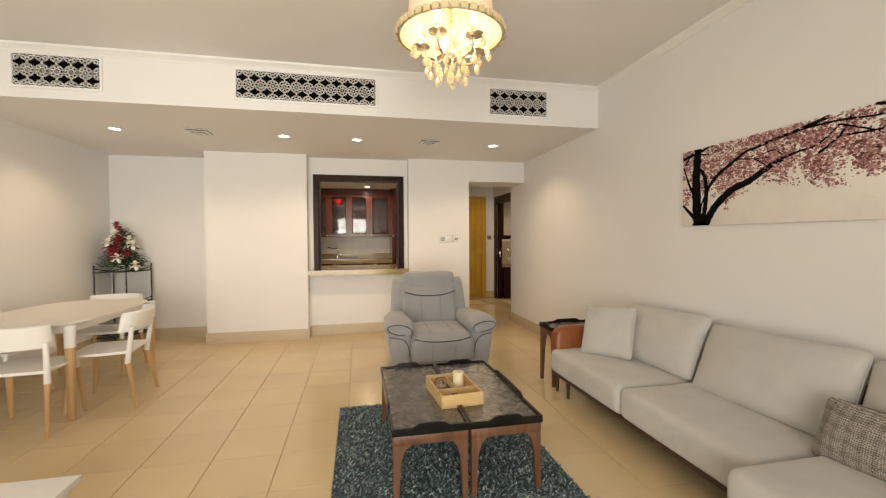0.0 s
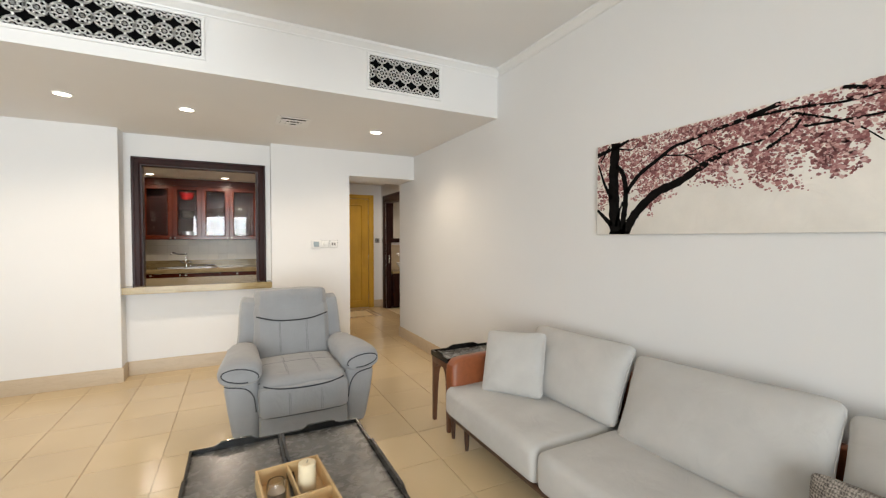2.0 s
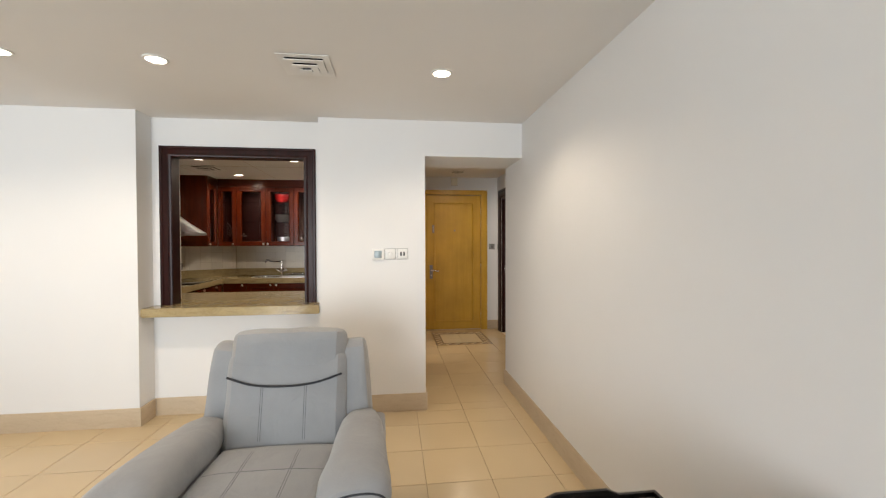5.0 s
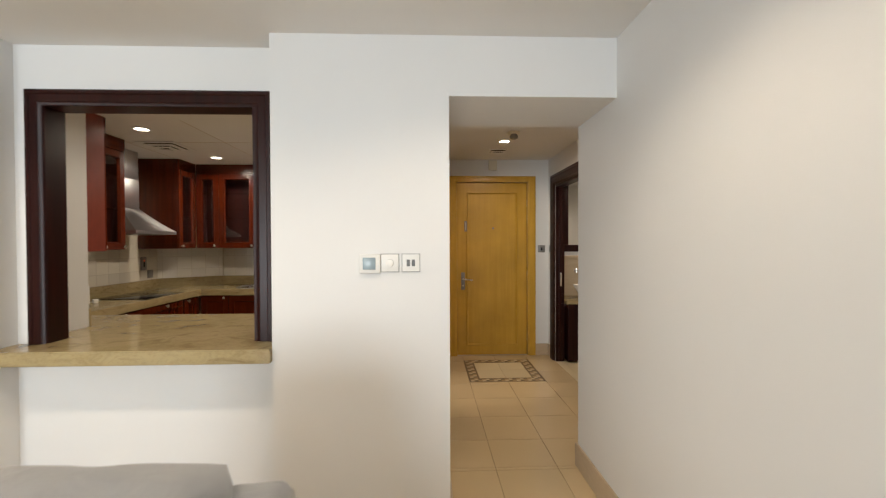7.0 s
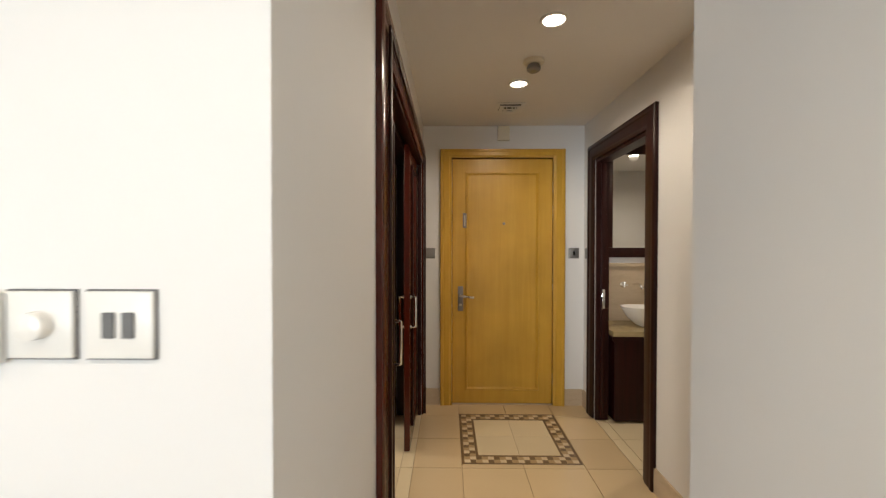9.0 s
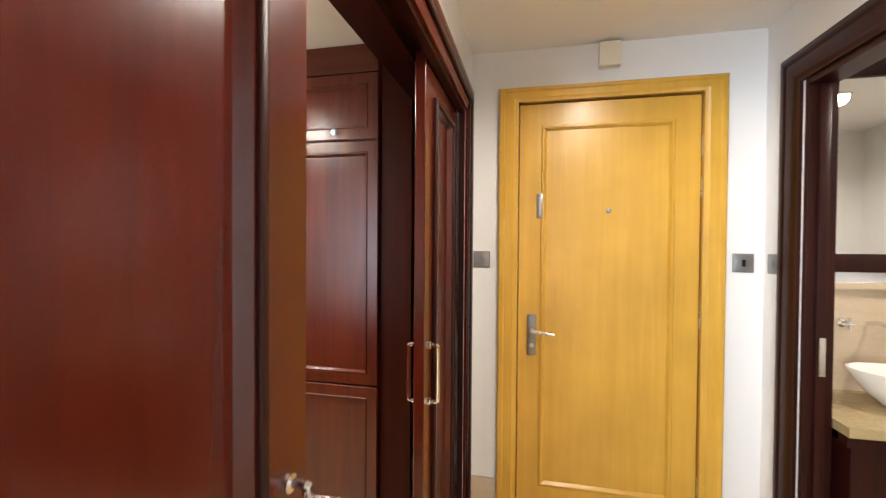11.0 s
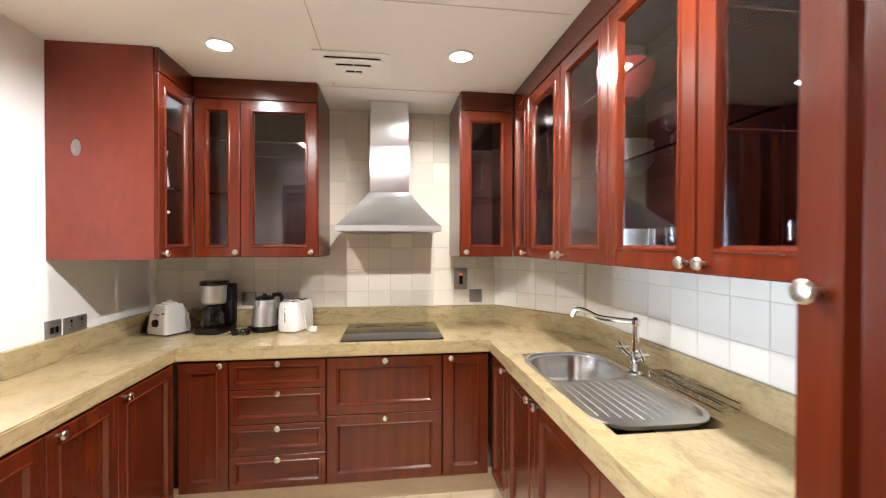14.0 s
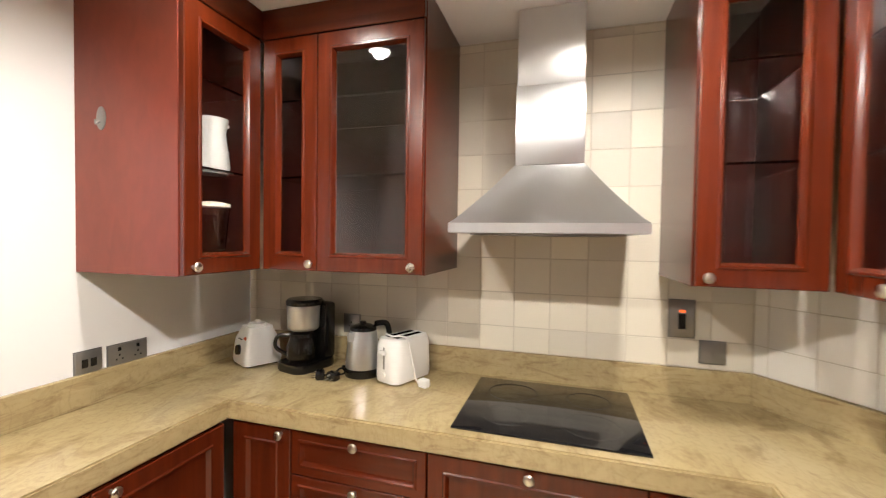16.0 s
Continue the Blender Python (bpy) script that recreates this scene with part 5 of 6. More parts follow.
# tall cabinet beside the door
cabinet("tall_cabinet", pose(0.801, 8.432, BZ0), 0.542, 0.60, UZ1 - BZ0 - 0.002,
        [(0, 0.542, 0.004, 0.640, "panel", 0.026, 0.655 - 0.03), (0, 0.542, 0.644, 1.815, "panel", 0.030, 1.282), (0, 0.542, 1.819, 2.135, "panel", 0.322, 1.850)], "tall mahogany larder cabinet with three panelled doors", "")
setting("trim_filler", made((1.345, 1.498, 8.44, 8.46, 0.0, 2.405), bevel=0.002, seg=1), "mahog_filler", "dark mahogany filler strip beside tall cabinet", "trim")

# upper cabinets, hollow with glass doors
UH = UZ1 - UZ0 - 0.002
DH = UD - UZ0
cabinet("wall_cabinet", pose(-0.81, 6.772, UZ0, 0, 0, 180), 0.338, 0.455, UH, [(0, 0.338, 0, DH, "glass", 0.030, 0.027)], "mahogany corner wall cabinet with glass door", "kitchen wall cabinets", hollow=True, side="mahog_side_lit")
cabinet("wall_cabinet", pose(-1.175, 6.797, UZ0, 0, 0, 90), 0.665, 0.45, UH, [(0, 0.243, 0, DH, "glass", 0.220, 0.027), (0.243, 0.665, 0, DH, "glass", 0.628, 0.027)], "mahogany wall cabinet with two glass doors", "kitchen wall cabinets", hollow=True)
cabinet("wall_cabinet", pose(-1.19, 8.300, UZ0, 0, 0, 90), 0.325, 0.43, UH, [(0, 0.325, 0, DH, "glass", 0.030, 0.027)], "narrow mahogany wall cabinet with glass door", "kitchen wall cabinets", hollow=True)
NUY = 8.652
for x0, spans in ((-1.166, ((0, 0.266, 0.215), (0.266, 0.686, 0.655))), (-0.478, ((0, 0.408, 0.030), (0.408, 0.826, 0.796))), (0.350, ((0, 0.446, 0.030),))):
    w = spans[-1][1]
    cabinet("wall_cabinet", pose(x0, NUY, UZ0), w, 0.39 if x0 > -1 else 0.20, UH, [(a, b, 0, DH, "glass", k, 0.027) for a, b, k in spans], "mahogany wall cabinet with glazed doors above sink", "kitchen wall cabinets", hollow=True)
for nm, bx in (("a", (-1.175, -0.812, 6.772, 6.797, UD + 0.002, UZ1 - 0.001)), ("b", (-1.175, -1.150, 6.797, 7.462, UD + 0.002, UZ1 - 0.001)), ("c", (-1.19, -1.165, 8.300, 8.625, UD + 0.002, UZ1 - 0.001)), ("d", (-1.166, 0.796, 8.627, 8.652, UD + 0.002, UZ1 - 0.001)), ("e", (0.801, 1.343, 8.407, 8.432, 2.278, UZ1 - 0.001))):
    setting("trim_frieze", made(bx, bevel=0.003, seg=1), "mahog_h", "plain mahogany frieze board above cabinet doors", "frieze")
hook = thing("wall_hook", pose(-0.81, 6.445, 1.924), "small grey plastic hook stuck on cabinet side", "hook")
part("pad", lathe([(0.026, 0), (0.026, 0.006), (0.018, 0.009)], 18, pose(0, 0, 0, 0, 90, 0) @ Matrix.Diagonal((1.5, 0.8, 1, 1))), "grey_plate", hook)
part("prong", tube([(0.008, 0, -0.01), (0.022, 0, -0.022), (0.022, 0, -0.008)], 0.004), "grey_plate", hook)

# worktop
Z0, Z1 = 0.860, 0.932
top = thing("worktop", pose(0, 0, 0), "beige polished stone worktop running round three walls", "worktop")
bm = prism([(-1.628, 6.317), (-0.572, 6.317), (-0.572, 5.982), (-0.436, 5.982), (-0.436, 5.858), (-0.568, 5.858), (-0.568, 5.672), (0.816, 5.672), (0.816, 5.858), (0.686, 5.858), (0.686, 5.982), (1.498, 5.982), (1.498, 6.755), (-1.025, 6.755),
            (-1.025, 8.448), (-0.70, 8.448), (-0.70, 9.048), (-1.06, 9.048), (-1.628, 8.628)], Z0, Z1)
es = [e for e in bm.edges if abs(e.verts[0].co.z - e.verts[1].co.z) < 1e-6]
bmesh.ops.bevel(bm, geom=es, offset=0.006, segments=2, affect="EDGES")
part("slab", bm, "counter", top)
for bs_ in ((-0.6995, 0.1795, 8.448, 8.525, Z0, Z1), (-0.6995, 0.1795, 8.895, 9.048, Z0, Z1), (0.18, 0.799, 8.448, 9.048, Z0, Z1)):
    part("slab", made(bs_), "counter", top, smooth=False)
part("upstand", made((-1.628, -1.606, 6.34, 8.62, Z1, 1.045), bevel=0.002, seg=1), "counter", top, smooth=False)
part("upstand", made((-1.606, -0.572, 6.317, 6.339, Z1, 1.045), bevel=0.002, seg=1), "counter", top, smooth=False)
part("upstand", made((-1.045, 0.799, 9.026, 9.048, Z1, 1.045), bevel=0.002, seg=1), "counter", top, smooth=False)
part("upstand", prism([(-1.628, 8.628), (-1.614, 8.610), (-1.045, 9.030), (-1.06, 9.049)], Z1, 1.045), "counter", top, smooth=False)
casing_l = thing("hatch_frame", pose(0, 0, 0), "dark mahogany moulded frame round serving hatch", "hatch frame")


part("casing", casing_prism((-0.509, 0.766, 2.275), (-0.420, 0.680, 2.190), 5.842, 5.8595, 0.9325), "mahog_dark", casing_l)
part("jamb_lining", made((-0.434, -0.415, 5.859, 5.985, 0.9325, 2.19), (0.665, 0.684, 5.859, 5.985, 0.9325, 2.19), (-0.434, 0.684, 5.859, 5.985, 2.19, 2.204)), "mahog_dark", casing_l, smooth=False)


# ---- kitchen: fittings ----
hood = thing("cooker_hood", pose(0, 0, 0), "brushed stainless steel chimney cooker hood", "cooker hood")
bm = bmesh.new()
levels = [((-1.628, -1.13, 7.560, 8.178), 1.560), ((-1.628, -1.13, 7.560, 8.178), 1.592)]
for f in (0.06, 0.2, 0.4, 0.6, 0.8, 1.0):
    g = f + 0.035 * math.sin(math.pi * f)
    levels.append(((-1.628, -1.135 - 0.260 * g, 7.565 + 0.180 * g, 8.173 - 0.173 * g), 1.592 + 0.228 * f))
rs = [[bm.verts.new((x, y, z)) for x, y in ((r[0], r[2]), (r[1], r[2]), (r[1], r[3]), (r[0], r[3]))] for r, z in levels]
for p, q in zip(rs, rs[1:]):
    for i in range(4):
        bm.faces.new((p[i], p[(i + 1) % 4], q[(i + 1) % 4], q[i]))
bm.faces.new(list(reversed(rs[0])))
bm.faces.new(rs[-1])
bmesh.ops.recalc_face_normals(bm, faces=bm.faces)
part("canopy", bm, "steel", hood)
part("chimney", made((-1.628, -1.395, 7.747, 7.998, 1.821, 2.12), (-1.628, -1.399, 7.751, 7.994, 2.12, 2.408), bevel=0.003), "steel", hood)
part("filter", made((-1.56, -1.20, 7.62, 8.12, 1.553, 1.559)), "grey_plate", hood, smooth=False)

M["hob_mark"] = plain("printed_ring", (0.035, 0.035, 0.036), 0.2)
hob = thing("hob", pose(-1.315, 7.891, Z1), "black glass induction hob set in stone worktop", "hob")
part("glass_plate", made((-0.25, 0.25, -0.295, 0.295, 0, 0.007), bevel=0.003), "hob", hob)
for cx, cy, r in ((-0.11, -0.14, 0.09), (-0.11, 0.14, 0.075), (0.11, -0.14, 0.075), (0.11, 0.14, 0.09)):
    part("cooking_zone", lathe([(r, 0.0072), (r + 0.002, 0.0076), (r + 0.004, 0.0072)], 32, pose(cx, cy, 0), cap=False), "hob_mark", hob)


sink = thing("sink", pose(0, 0, Z1), "stainless steel inset sink with ribbed drainer", "sink")
ox = rounded(-0.705, 0.150, 8.500, 8.912, (0.12, 0.16, 0.16, 0.12))
inn = rounded(-0.6885, 0.1335, 8.5165, 8.8955, (0.11, 0.15, 0.15, 0.11))
bx = rounded(-0.675, -0.300, 8.530, 8.882, (0.06, 0.14, 0.14, 0.06))
bb = rounded(-0.640, -0.330, 8.560, 8.850, (0.05, 0.11, 0.11, 0.05))
part("rim", loft([[(x, y, 0.001) for x, y in ox], [(x, y, 0.006) for x, y in ox], [(x, y, 0.006) for x, y in inn], [(x, y, -0.014) for x, y in inn]]), "sink_steel", sink)
prof = [(0.0, -0.0045), (0.02, -0.010), (0.10, -0.03)] + [(0.10 + 0.55 * k / 4, -0.03 - 0.075 * k / 4) for k in range(1, 5)] + [(0.80, -0.122), (1.0, -0.133)]
rings = [[(a + (c - a) * f, b + (d - b) * f, z) for (a, b), (c, d) in zip(bx, bb)] for f, z in prof]
rings += [[(x * k - 0.485 * (k - 1), y * k - 8.706 * (k - 1), z) for x, y in bb] for k, z in ((0.85, -0.138), (0.6, -0.140))]
part("basin", loft(rings, close_top=True), "basin_steel", sink)
dr = rounded(-0.298, 0.133, 8.517, 8.895, (0.11, 0.01, 0.01, 0.11))
part("drainer", loft([[(x, y, -0.012) for x, y in dr], [(x, y, -0.006) for x, y in dr]], close_top=True), "sink_steel", sink)
lv = rounded(-0.688, -0.299, 8.517, 8.895, (0.01, 0.148, 0.148, 0.01))
bmr = bmesh.new()
o_, i_ = [bmr.verts.new((x, y, -0.006)) for x, y in lv], [bmr.verts.new((x, y, -0.006)) for x, y in bx]
for k in range(len(lv)):
    j = (k + 1) % len(lv)
    bmr.faces.new((o_[k], o_[j], i_[j], i_[k]))
bmesh.ops.recalc_face_normals(bmr, faces=bmr.faces)
part("ledge", bmr, "sink_steel", sink, smooth=False)
for k in range(10):
    y = 8.546 + 0.0325 * k
    part("rib", tube([(-0.275, y, -0.006), (-0.265, y, -0.0045), (0.075 - abs(k - 4.5) * 0.012, y, -0.0045), (0.085 - abs(k - 4.5) * 0.012, y, -0.006)], 0.0028, 6), "sink_steel", sink)
part("drain", lathe([(0.001, -0.1385), (0.034, -0.1385), (0.036, -0.1365), (0.030, -0.137), (0.001, -0.1375)], 20, pose(-0.485, 8.706, 0), cap=False), "chrome", sink)

tap = thing("kitchen_tap", pose(-0.325, 8.905, Z1 + 0.003), "chrome bridge kitchen tap with cross handles", "tap")
part("column", lathe([(0.030, 0), (0.030, 0.008), (0.020, 0.016), (0.019, 0.05), (0.025, 0.058), (0.025, 0.080), (0.015, 0.092), (0.012, 0.205), (0.017, 0.212), (0.017, 0.232), (0.008, 0.242)], 18), "chrome", tap)
part("spout", tube(bend([(0, 0, 0.222), (-0.06, -0.06, 0.222), (-0.11, -0.11, 0.226), (-0.155, -0.155, 0.250), (-0.182, -0.182, 0.246), (-0.190, -0.190, 0.215)], 5), 0.0115, 10), "chrome", tap)
for s in (-1, 1):
    hd = part("handle", tube([(0, 0, 0.066), (s * 0.035, -0.012, 0.072), (s * 0.066, -0.02, 0.092)], 0.012, 10), "chrome", tap)
    part("cross_grip", tube([(s * 0.070 - 0.018, -0.02, 0.116), (s * 0.070 + 0.018, -0.02, 0.078)], 0.0075, 8, tube([(s * 0.070, -0.050, 0.097), (s * 0.070, 0.010, 0.097)], 0.0075, 8)), "chrome", hd)
rk = thing("dish_rack", pose(-0.10, 8.965, Z1), "narrow chrome wire dish rack behind sink", "dish rack")
for z in (0.012, 0.035):
    part("rail", tube([(-0.17, -0.035, z), (0.20, -0.035, z), (0.20, 0.035, z), (-0.17, 0.035, z), (-0.17, -0.035, z)], 0.003, 6), "chrome", rk)
for i in range(9):
    x = -0.17 + 0.0462 * i
    part("wire", tube([(x, -0.035, 0.035), (x, -0.033, 0.004), (x, 0.033, 0.004), (x, 0.035, 0.035)], 0.002, 5), "chrome", rk)


def socket(name, m, w, h, label, gangs, material="grey_plate"):
    """A wall plate in local x-z, facing -y."""
    s = thing(name, m, label, "socket" if "socket" in name else "switch", "wall plates")
    # thin dark rim stands in for the shadow gap round the plate
    part("back_edge", made((-w / 2 - 0.0025, w / 2 + 0.0025, -0.003, 0, -h / 2 - 0.0025, h / 2 + 0.0025)), "rocker_grey", s, smooth=False)
    part("plate", made((-w / 2, w / 2, -0.008, 0, -h / 2, h / 2), bevel=0.002), material, s)
    for gx, gz, gw, gh, gm in gangs:
        # pin holes are dark chips laid on the plate for the shade inside them
        part("rocker" if gm != "dark" else "pin_holes", made((gx - gw / 2, gx + gw / 2, -0.011, -0.0085, gz - gh / 2, gz + gh / 2), bevel=0.001, seg=1), gm, s)
    return s


socket("light_switch", pose(-0.842, 6.3145, 1.080, 0, 0, 180), 0.086, 0.086, "grey metal double switch plate above worktop", [(-0.014, 0, 0.02, 0.03, "black"), (0.014, 0, 0.02, 0.03, "black")])
socket("double_socket", pose(-0.980, 6.3145, 1.077, 0, 0, 180), 0.146, 0.086, "grey metal double power socket above worktop", [(sx + dx, dz, w_, h_, g) for sx in (-0.035, 0.035) for dx, dz, w_, h_, g in ((-0.011, -0.012, 0.006, 0.005, "dark"), (0.011, -0.012, 0.006, 0.005, "dark"), (0, 0.004, 0.005, 0.008, "dark"), (0, 0.026, 0.012, 0.014, "black"))])
socket("cooker_switch", pose(-1.6215, 8.381, 1.238, 0, 0, 90), 0.088, 0.146, "tall grey metal cooker switch with red rocker", [(0, -0.01, 0.026, 0.060, "black"), (0, 0.030, 0.022, 0.010, glow("neon_orange", (0.9, 0.12, 0.02), 0.6))])
socket("blank_socket", pose(-1.6215, 8.490, 1.113, 0, 0, 90), 0.086, 0.086, "grey metal blank outlet plate", [(0, 0, 0.012, 0.012, "grey_plate")])
socket("wall_socket", pose(-1.6215, 6.935, 1.115, 0, 0, 90), 0.086, 0.086, "grey metal power socket behind appliances", [(-0.011, -0.012, 0.006, 0.005, "dark"), (0.011, -0.012, 0.006, 0.005, "dark"), (0, 0.006, 0.005, 0.008, "dark")])

# ---- kitchen: loose appliances ----
bl = thing("blender", pose(-1.44, 6.525, Z1, 0, 0, 62), "white blender motor base without its jug", "blender")
ring = lambda w, d, z, r=0.02: [(x, y, z) for x, y in rounded(-w / 2, w / 2, -d / 2, d / 2, (r, r, r, r), 4)]
part("body", loft([ring(0.165, 0.17, 0.008), ring(0.17, 0.175, 0.03), ring(0.155, 0.155, 0.12), ring(0.115, 0.12, 0.165), ring(0.11, 0.115, 0.178)], True, True), "white_plastic", bl)
part("coupling", lathe([(0.042, 0.178), (0.040, 0.190), (0.016, 0.194), (0.014, 0.204)], 20), "white_plastic", bl)
part("dial", lathe([(0.024, 0), (0.022, 0.012), (0.004, 0.014)], 20, pose(0.0, -0.083, 0.075, 84, 0, 0)), "black", bl, "black speed dial")
part("badge", lathe([(0.016, 0), (0.014, 0.003)], 16, pose(0.045, -0.072, 0.125, 80, 0, 0)), plain("badge_orange", (0.65, 0.10, 0.02), 0.5), bl, "round orange badge")
part("label_bar", made((-0.02, 0.02, -0.079, -0.076, 0.122, 0.127)), "black", bl, smooth=False)
for sx in (-1, 1):
    for sy in (-1, 1):
        part("foot", lathe([(0.012, 0), (0.012, 0.009)], 10, pose(sx * 0.062, sy * 0.062, 0)), "black", bl)
part("cord", tube(bend([(-0.05, 0.09, 0.02), (-0.12, 0.06, 0.006), (-0.15, -0.02, 0.005), (-0.10, -0.06, 0.005)], 5), 0.004, 6), "white_plastic", bl)

cf = thing("coffee_maker", pose(-1.455, 6.79, Z1, 0, 0, 75) @ Matrix.Diagonal((0.93, 0.93, 1, 1)), "black and steel drip coffee maker with glass jug", "coffee maker")
part("base", loft([ring(0.185, 0.24, 0.0, 0.05), ring(0.19, 0.245, 0.012, 0.05), ring(0.185, 0.24, 0.038, 0.05)], True, True), "black", cf)
part("tower", made((-0.085, 0.085, 0.045, 0.115, 0.036, 0.30), bevel=0.015), "black", cf)
part("filter_housing", lathe([(0.066, 0.180), (0.074, 0.190), (0.080, 0.292)], 28, pose(0, -0.02, 0)), "steel", cf, "brushed steel filter housing")
part("lid", lathe([(0.088, 0.295), (0.090, 0.312), (0.080, 0.322), (0.02, 0.325)], 28, pose(0, -0.012, 0)), "black", cf)
jug = part("jug", lathe([(0.055, 0.040), (0.072, 0.055), (0.074, 0.10), (0.055, 0.150), (0.050, 0.152), (0.068, 0.10), (0.066, 0.058), (0.050, 0.046)], 28, pose(0, -0.03, 0)), "smoked", cf, "dark glass coffee jug")
part("jug_lid", lathe([(0.056, 0.150), (0.056, 0.165), (0.02, 0.176)], 24, pose(0, -0.03, 0)), "black", jug)
part("jug_handle", tube(bend([(-0.045, -0.065, 0.155), (-0.09, -0.10, 0.150), (-0.10, -0.105, 0.10), (-0.062, -0.07, 0.065)], 5), 0.009, 8), "black", jug)

kt = thing("kettle", pose(-1.45, 7.085, Z1, 0, 0, 70), "brushed steel electric kettle with black lid", "kettle")
part("base", lathe([(0.078, 0), (0.080, 0.006), (0.080, 0.03), (0.074, 0.036)], 28), "black", kt)
part("body", lathe([(0.076, 0.036), (0.075, 0.06), (0.068, 0.14), (0.058, 0.198)], 28), "steel", kt)
part("lid", lathe([(0.058, 0.198), (0.056, 0.212), (0.035, 0.222), (0.014, 0.226), (0.012, 0.236)], 24), "black", kt)
part("spout", prism([(-0.012, -0.052), (0.012, -0.052), (0.004, -0.088), (-0.004, -0.088)], 0.160, 0.198), "steel", kt)
part("handle", tube(bend([(0.03, 0.045, 0.222), (0.045, 0.10, 0.215), (0.045, 0.115, 0.14), (0.03, 0.075, 0.05)], 5), 0.013, 10), "black", kt)
for i, (cx, cy) in enumerate(((-1.33, 6.945), (-1.335, 7.005))):
    pl = thing("power_plug", pose(cx, cy, Z1, 0, 0, 30 + 50 * i), "black three-pin power plug lying on worktop", "plug", "loose plugs")
    part("plug_body", made((-0.024, 0.024, -0.018, 0.018, 0.0, 0.036), bevel=0.006), "black", pl)
    for a, b in ((0, 0.01), (-0.011, -0.008), (0.011, -0.008)):
        part("pin", made((a - 0.003, a + 0.003, -0.036, -0.017, 0.018 + b - 0.002, 0.018 + b + 0.002)), "nickel", pl, smooth=False)
    part("cord", tube(bend([(0, 0.016, 0.016), (0.02, 0.05, 0.02), (-0.02, 0.085, 0.035), (-0.04 + 0.05 * i, 0.11, 0.008)], 5), 0.004, 6), "black", pl)

to = thing("toaster", pose(-1.46, 7.275, Z1, 0, 0, 68) @ Matrix.Diagonal((0.9, 0.9, 0.94, 1)), "white two-slot toaster with its cord wrapped", "toaster")
part("body", loft([ring(0.145, 0.25, 0.008, 0.04), ring(0.152, 0.262, 0.03, 0.045), ring(0.148, 0.258, 0.17, 0.05), ring(0.128, 0.238, 0.198, 0.045), ring(0.10, 0.21, 0.202, 0.04)], True, True), "white_plastic", to)
for sx in (-0.026, 0.026):
    # slot darkness is a flat dark strip laid on the solid top
    part("slot", made((sx - 0.014, sx + 0.014, -0.085, 0.085, 0.2005, 0.2035)), "dark", to, "dark strip for the shade in the bread slot", smooth=False)
part("lever_slot", made((-0.004, 0.004, -0.1325, -0.1305, 0.07, 0.165)), "grey_plate", to, smooth=False)
part("lever", made((-0.020, 0.020, -0.152, -0.131, 0.135, 0.153), bevel=0.005), "white_gloss", to)
part("dial", lathe([(0.013, 0), (0.012, 0.009)], 16, pose(0.0, -0.1305, 0.045, 90, 0, 0)), "white_gloss", to)
part("cord", tube(bend([(-0.06, -0.06, 0.207), (0.02, -0.10, 0.213), (0.07, -0.05, 0.200), (0.085, -0.03, 0.10), (0.10, -0.02, 0.02), (0.14, -0.03, 0.010)], 6), 0.004, 6), "white_plastic", to)
part("plug", made((0.135, 0.180, -0.05, -0.012, 0.0, 0.036), bevel=0.007), "white_plastic", to, "white three-pin plug")

# ---- kitchen: what stands in the glass cabinets ----
SH1, SH2 = UZ0 + UH * 0.36 + 0.008, UZ0 + UH * 0.66 + 0.008


def vessel(name, x, y, z, prof, material, label, category, group=""):
    v = thing(name, pose(x, y, z), label, category, group)
    part("body", lathe(prof, 24, cap=False), material, v)
    return v


red = plain("red_enamel", (0.50, 0.022, 0.020), 0.25)
vessel("mixing_bowl", -0.50 + 0.21, 8.83, SH2, [(0.001, 0.0), (0.05, 0.0), (0.09, 0.04), (0.11, 0.10), (0.112, 0.13), (0.106, 0.128), (0.085, 0.045), (0.001, 0.008)], red, "red enamel mixing bowl inside glass cabinet", "bowl")
for i in range(6):
    vessel("drinking_glass", 0.02 + 0.085 * (i % 3), 8.77 + 0.10 * (i // 3), UZ0 + 0.019, [(0.001, 0.0), (0.030, 0.0), (0.036, 0.11), (0.034, 0.11), (0.028, 0.006), (0.001, 0.006)], "glass", "clear drinking glass inside wall cabinet", "glass", "drinking glasses")
for i in range(5):
    x = 0.03 + 0.075 * i
    vessel("wine_glass", x, 8.80 + 0.04 * (i % 2), SH1, [(0.001, 0.0), (0.032, 0.001), (0.006, 0.008), (0.004, 0.075), (0.030, 0.10), (0.036, 0.14), (0.030, 0.18), (0.029, 0.18), (0.034, 0.14), (0.028, 0.102), (0.001, 0.082)], "glass", "clear stemmed wine glass inside wall cabinet", "glass", "wine glasses")
    vessel("wine_glass", x + 0.02, 8.84 - 0.04 * (i % 2), SH2, [(0.001, 0.0), (0.032, 0.001), (0.006, 0.008), (0.004, 0.075), (0.030, 0.10), (0.036, 0.14), (0.030, 0.18), (0.029, 0.18), (0.034, 0.14), (0.028, 0.102), (0.001, 0.082)], "glass", "clear stemmed wine glass inside wall cabinet", "glass", "wine glasses")
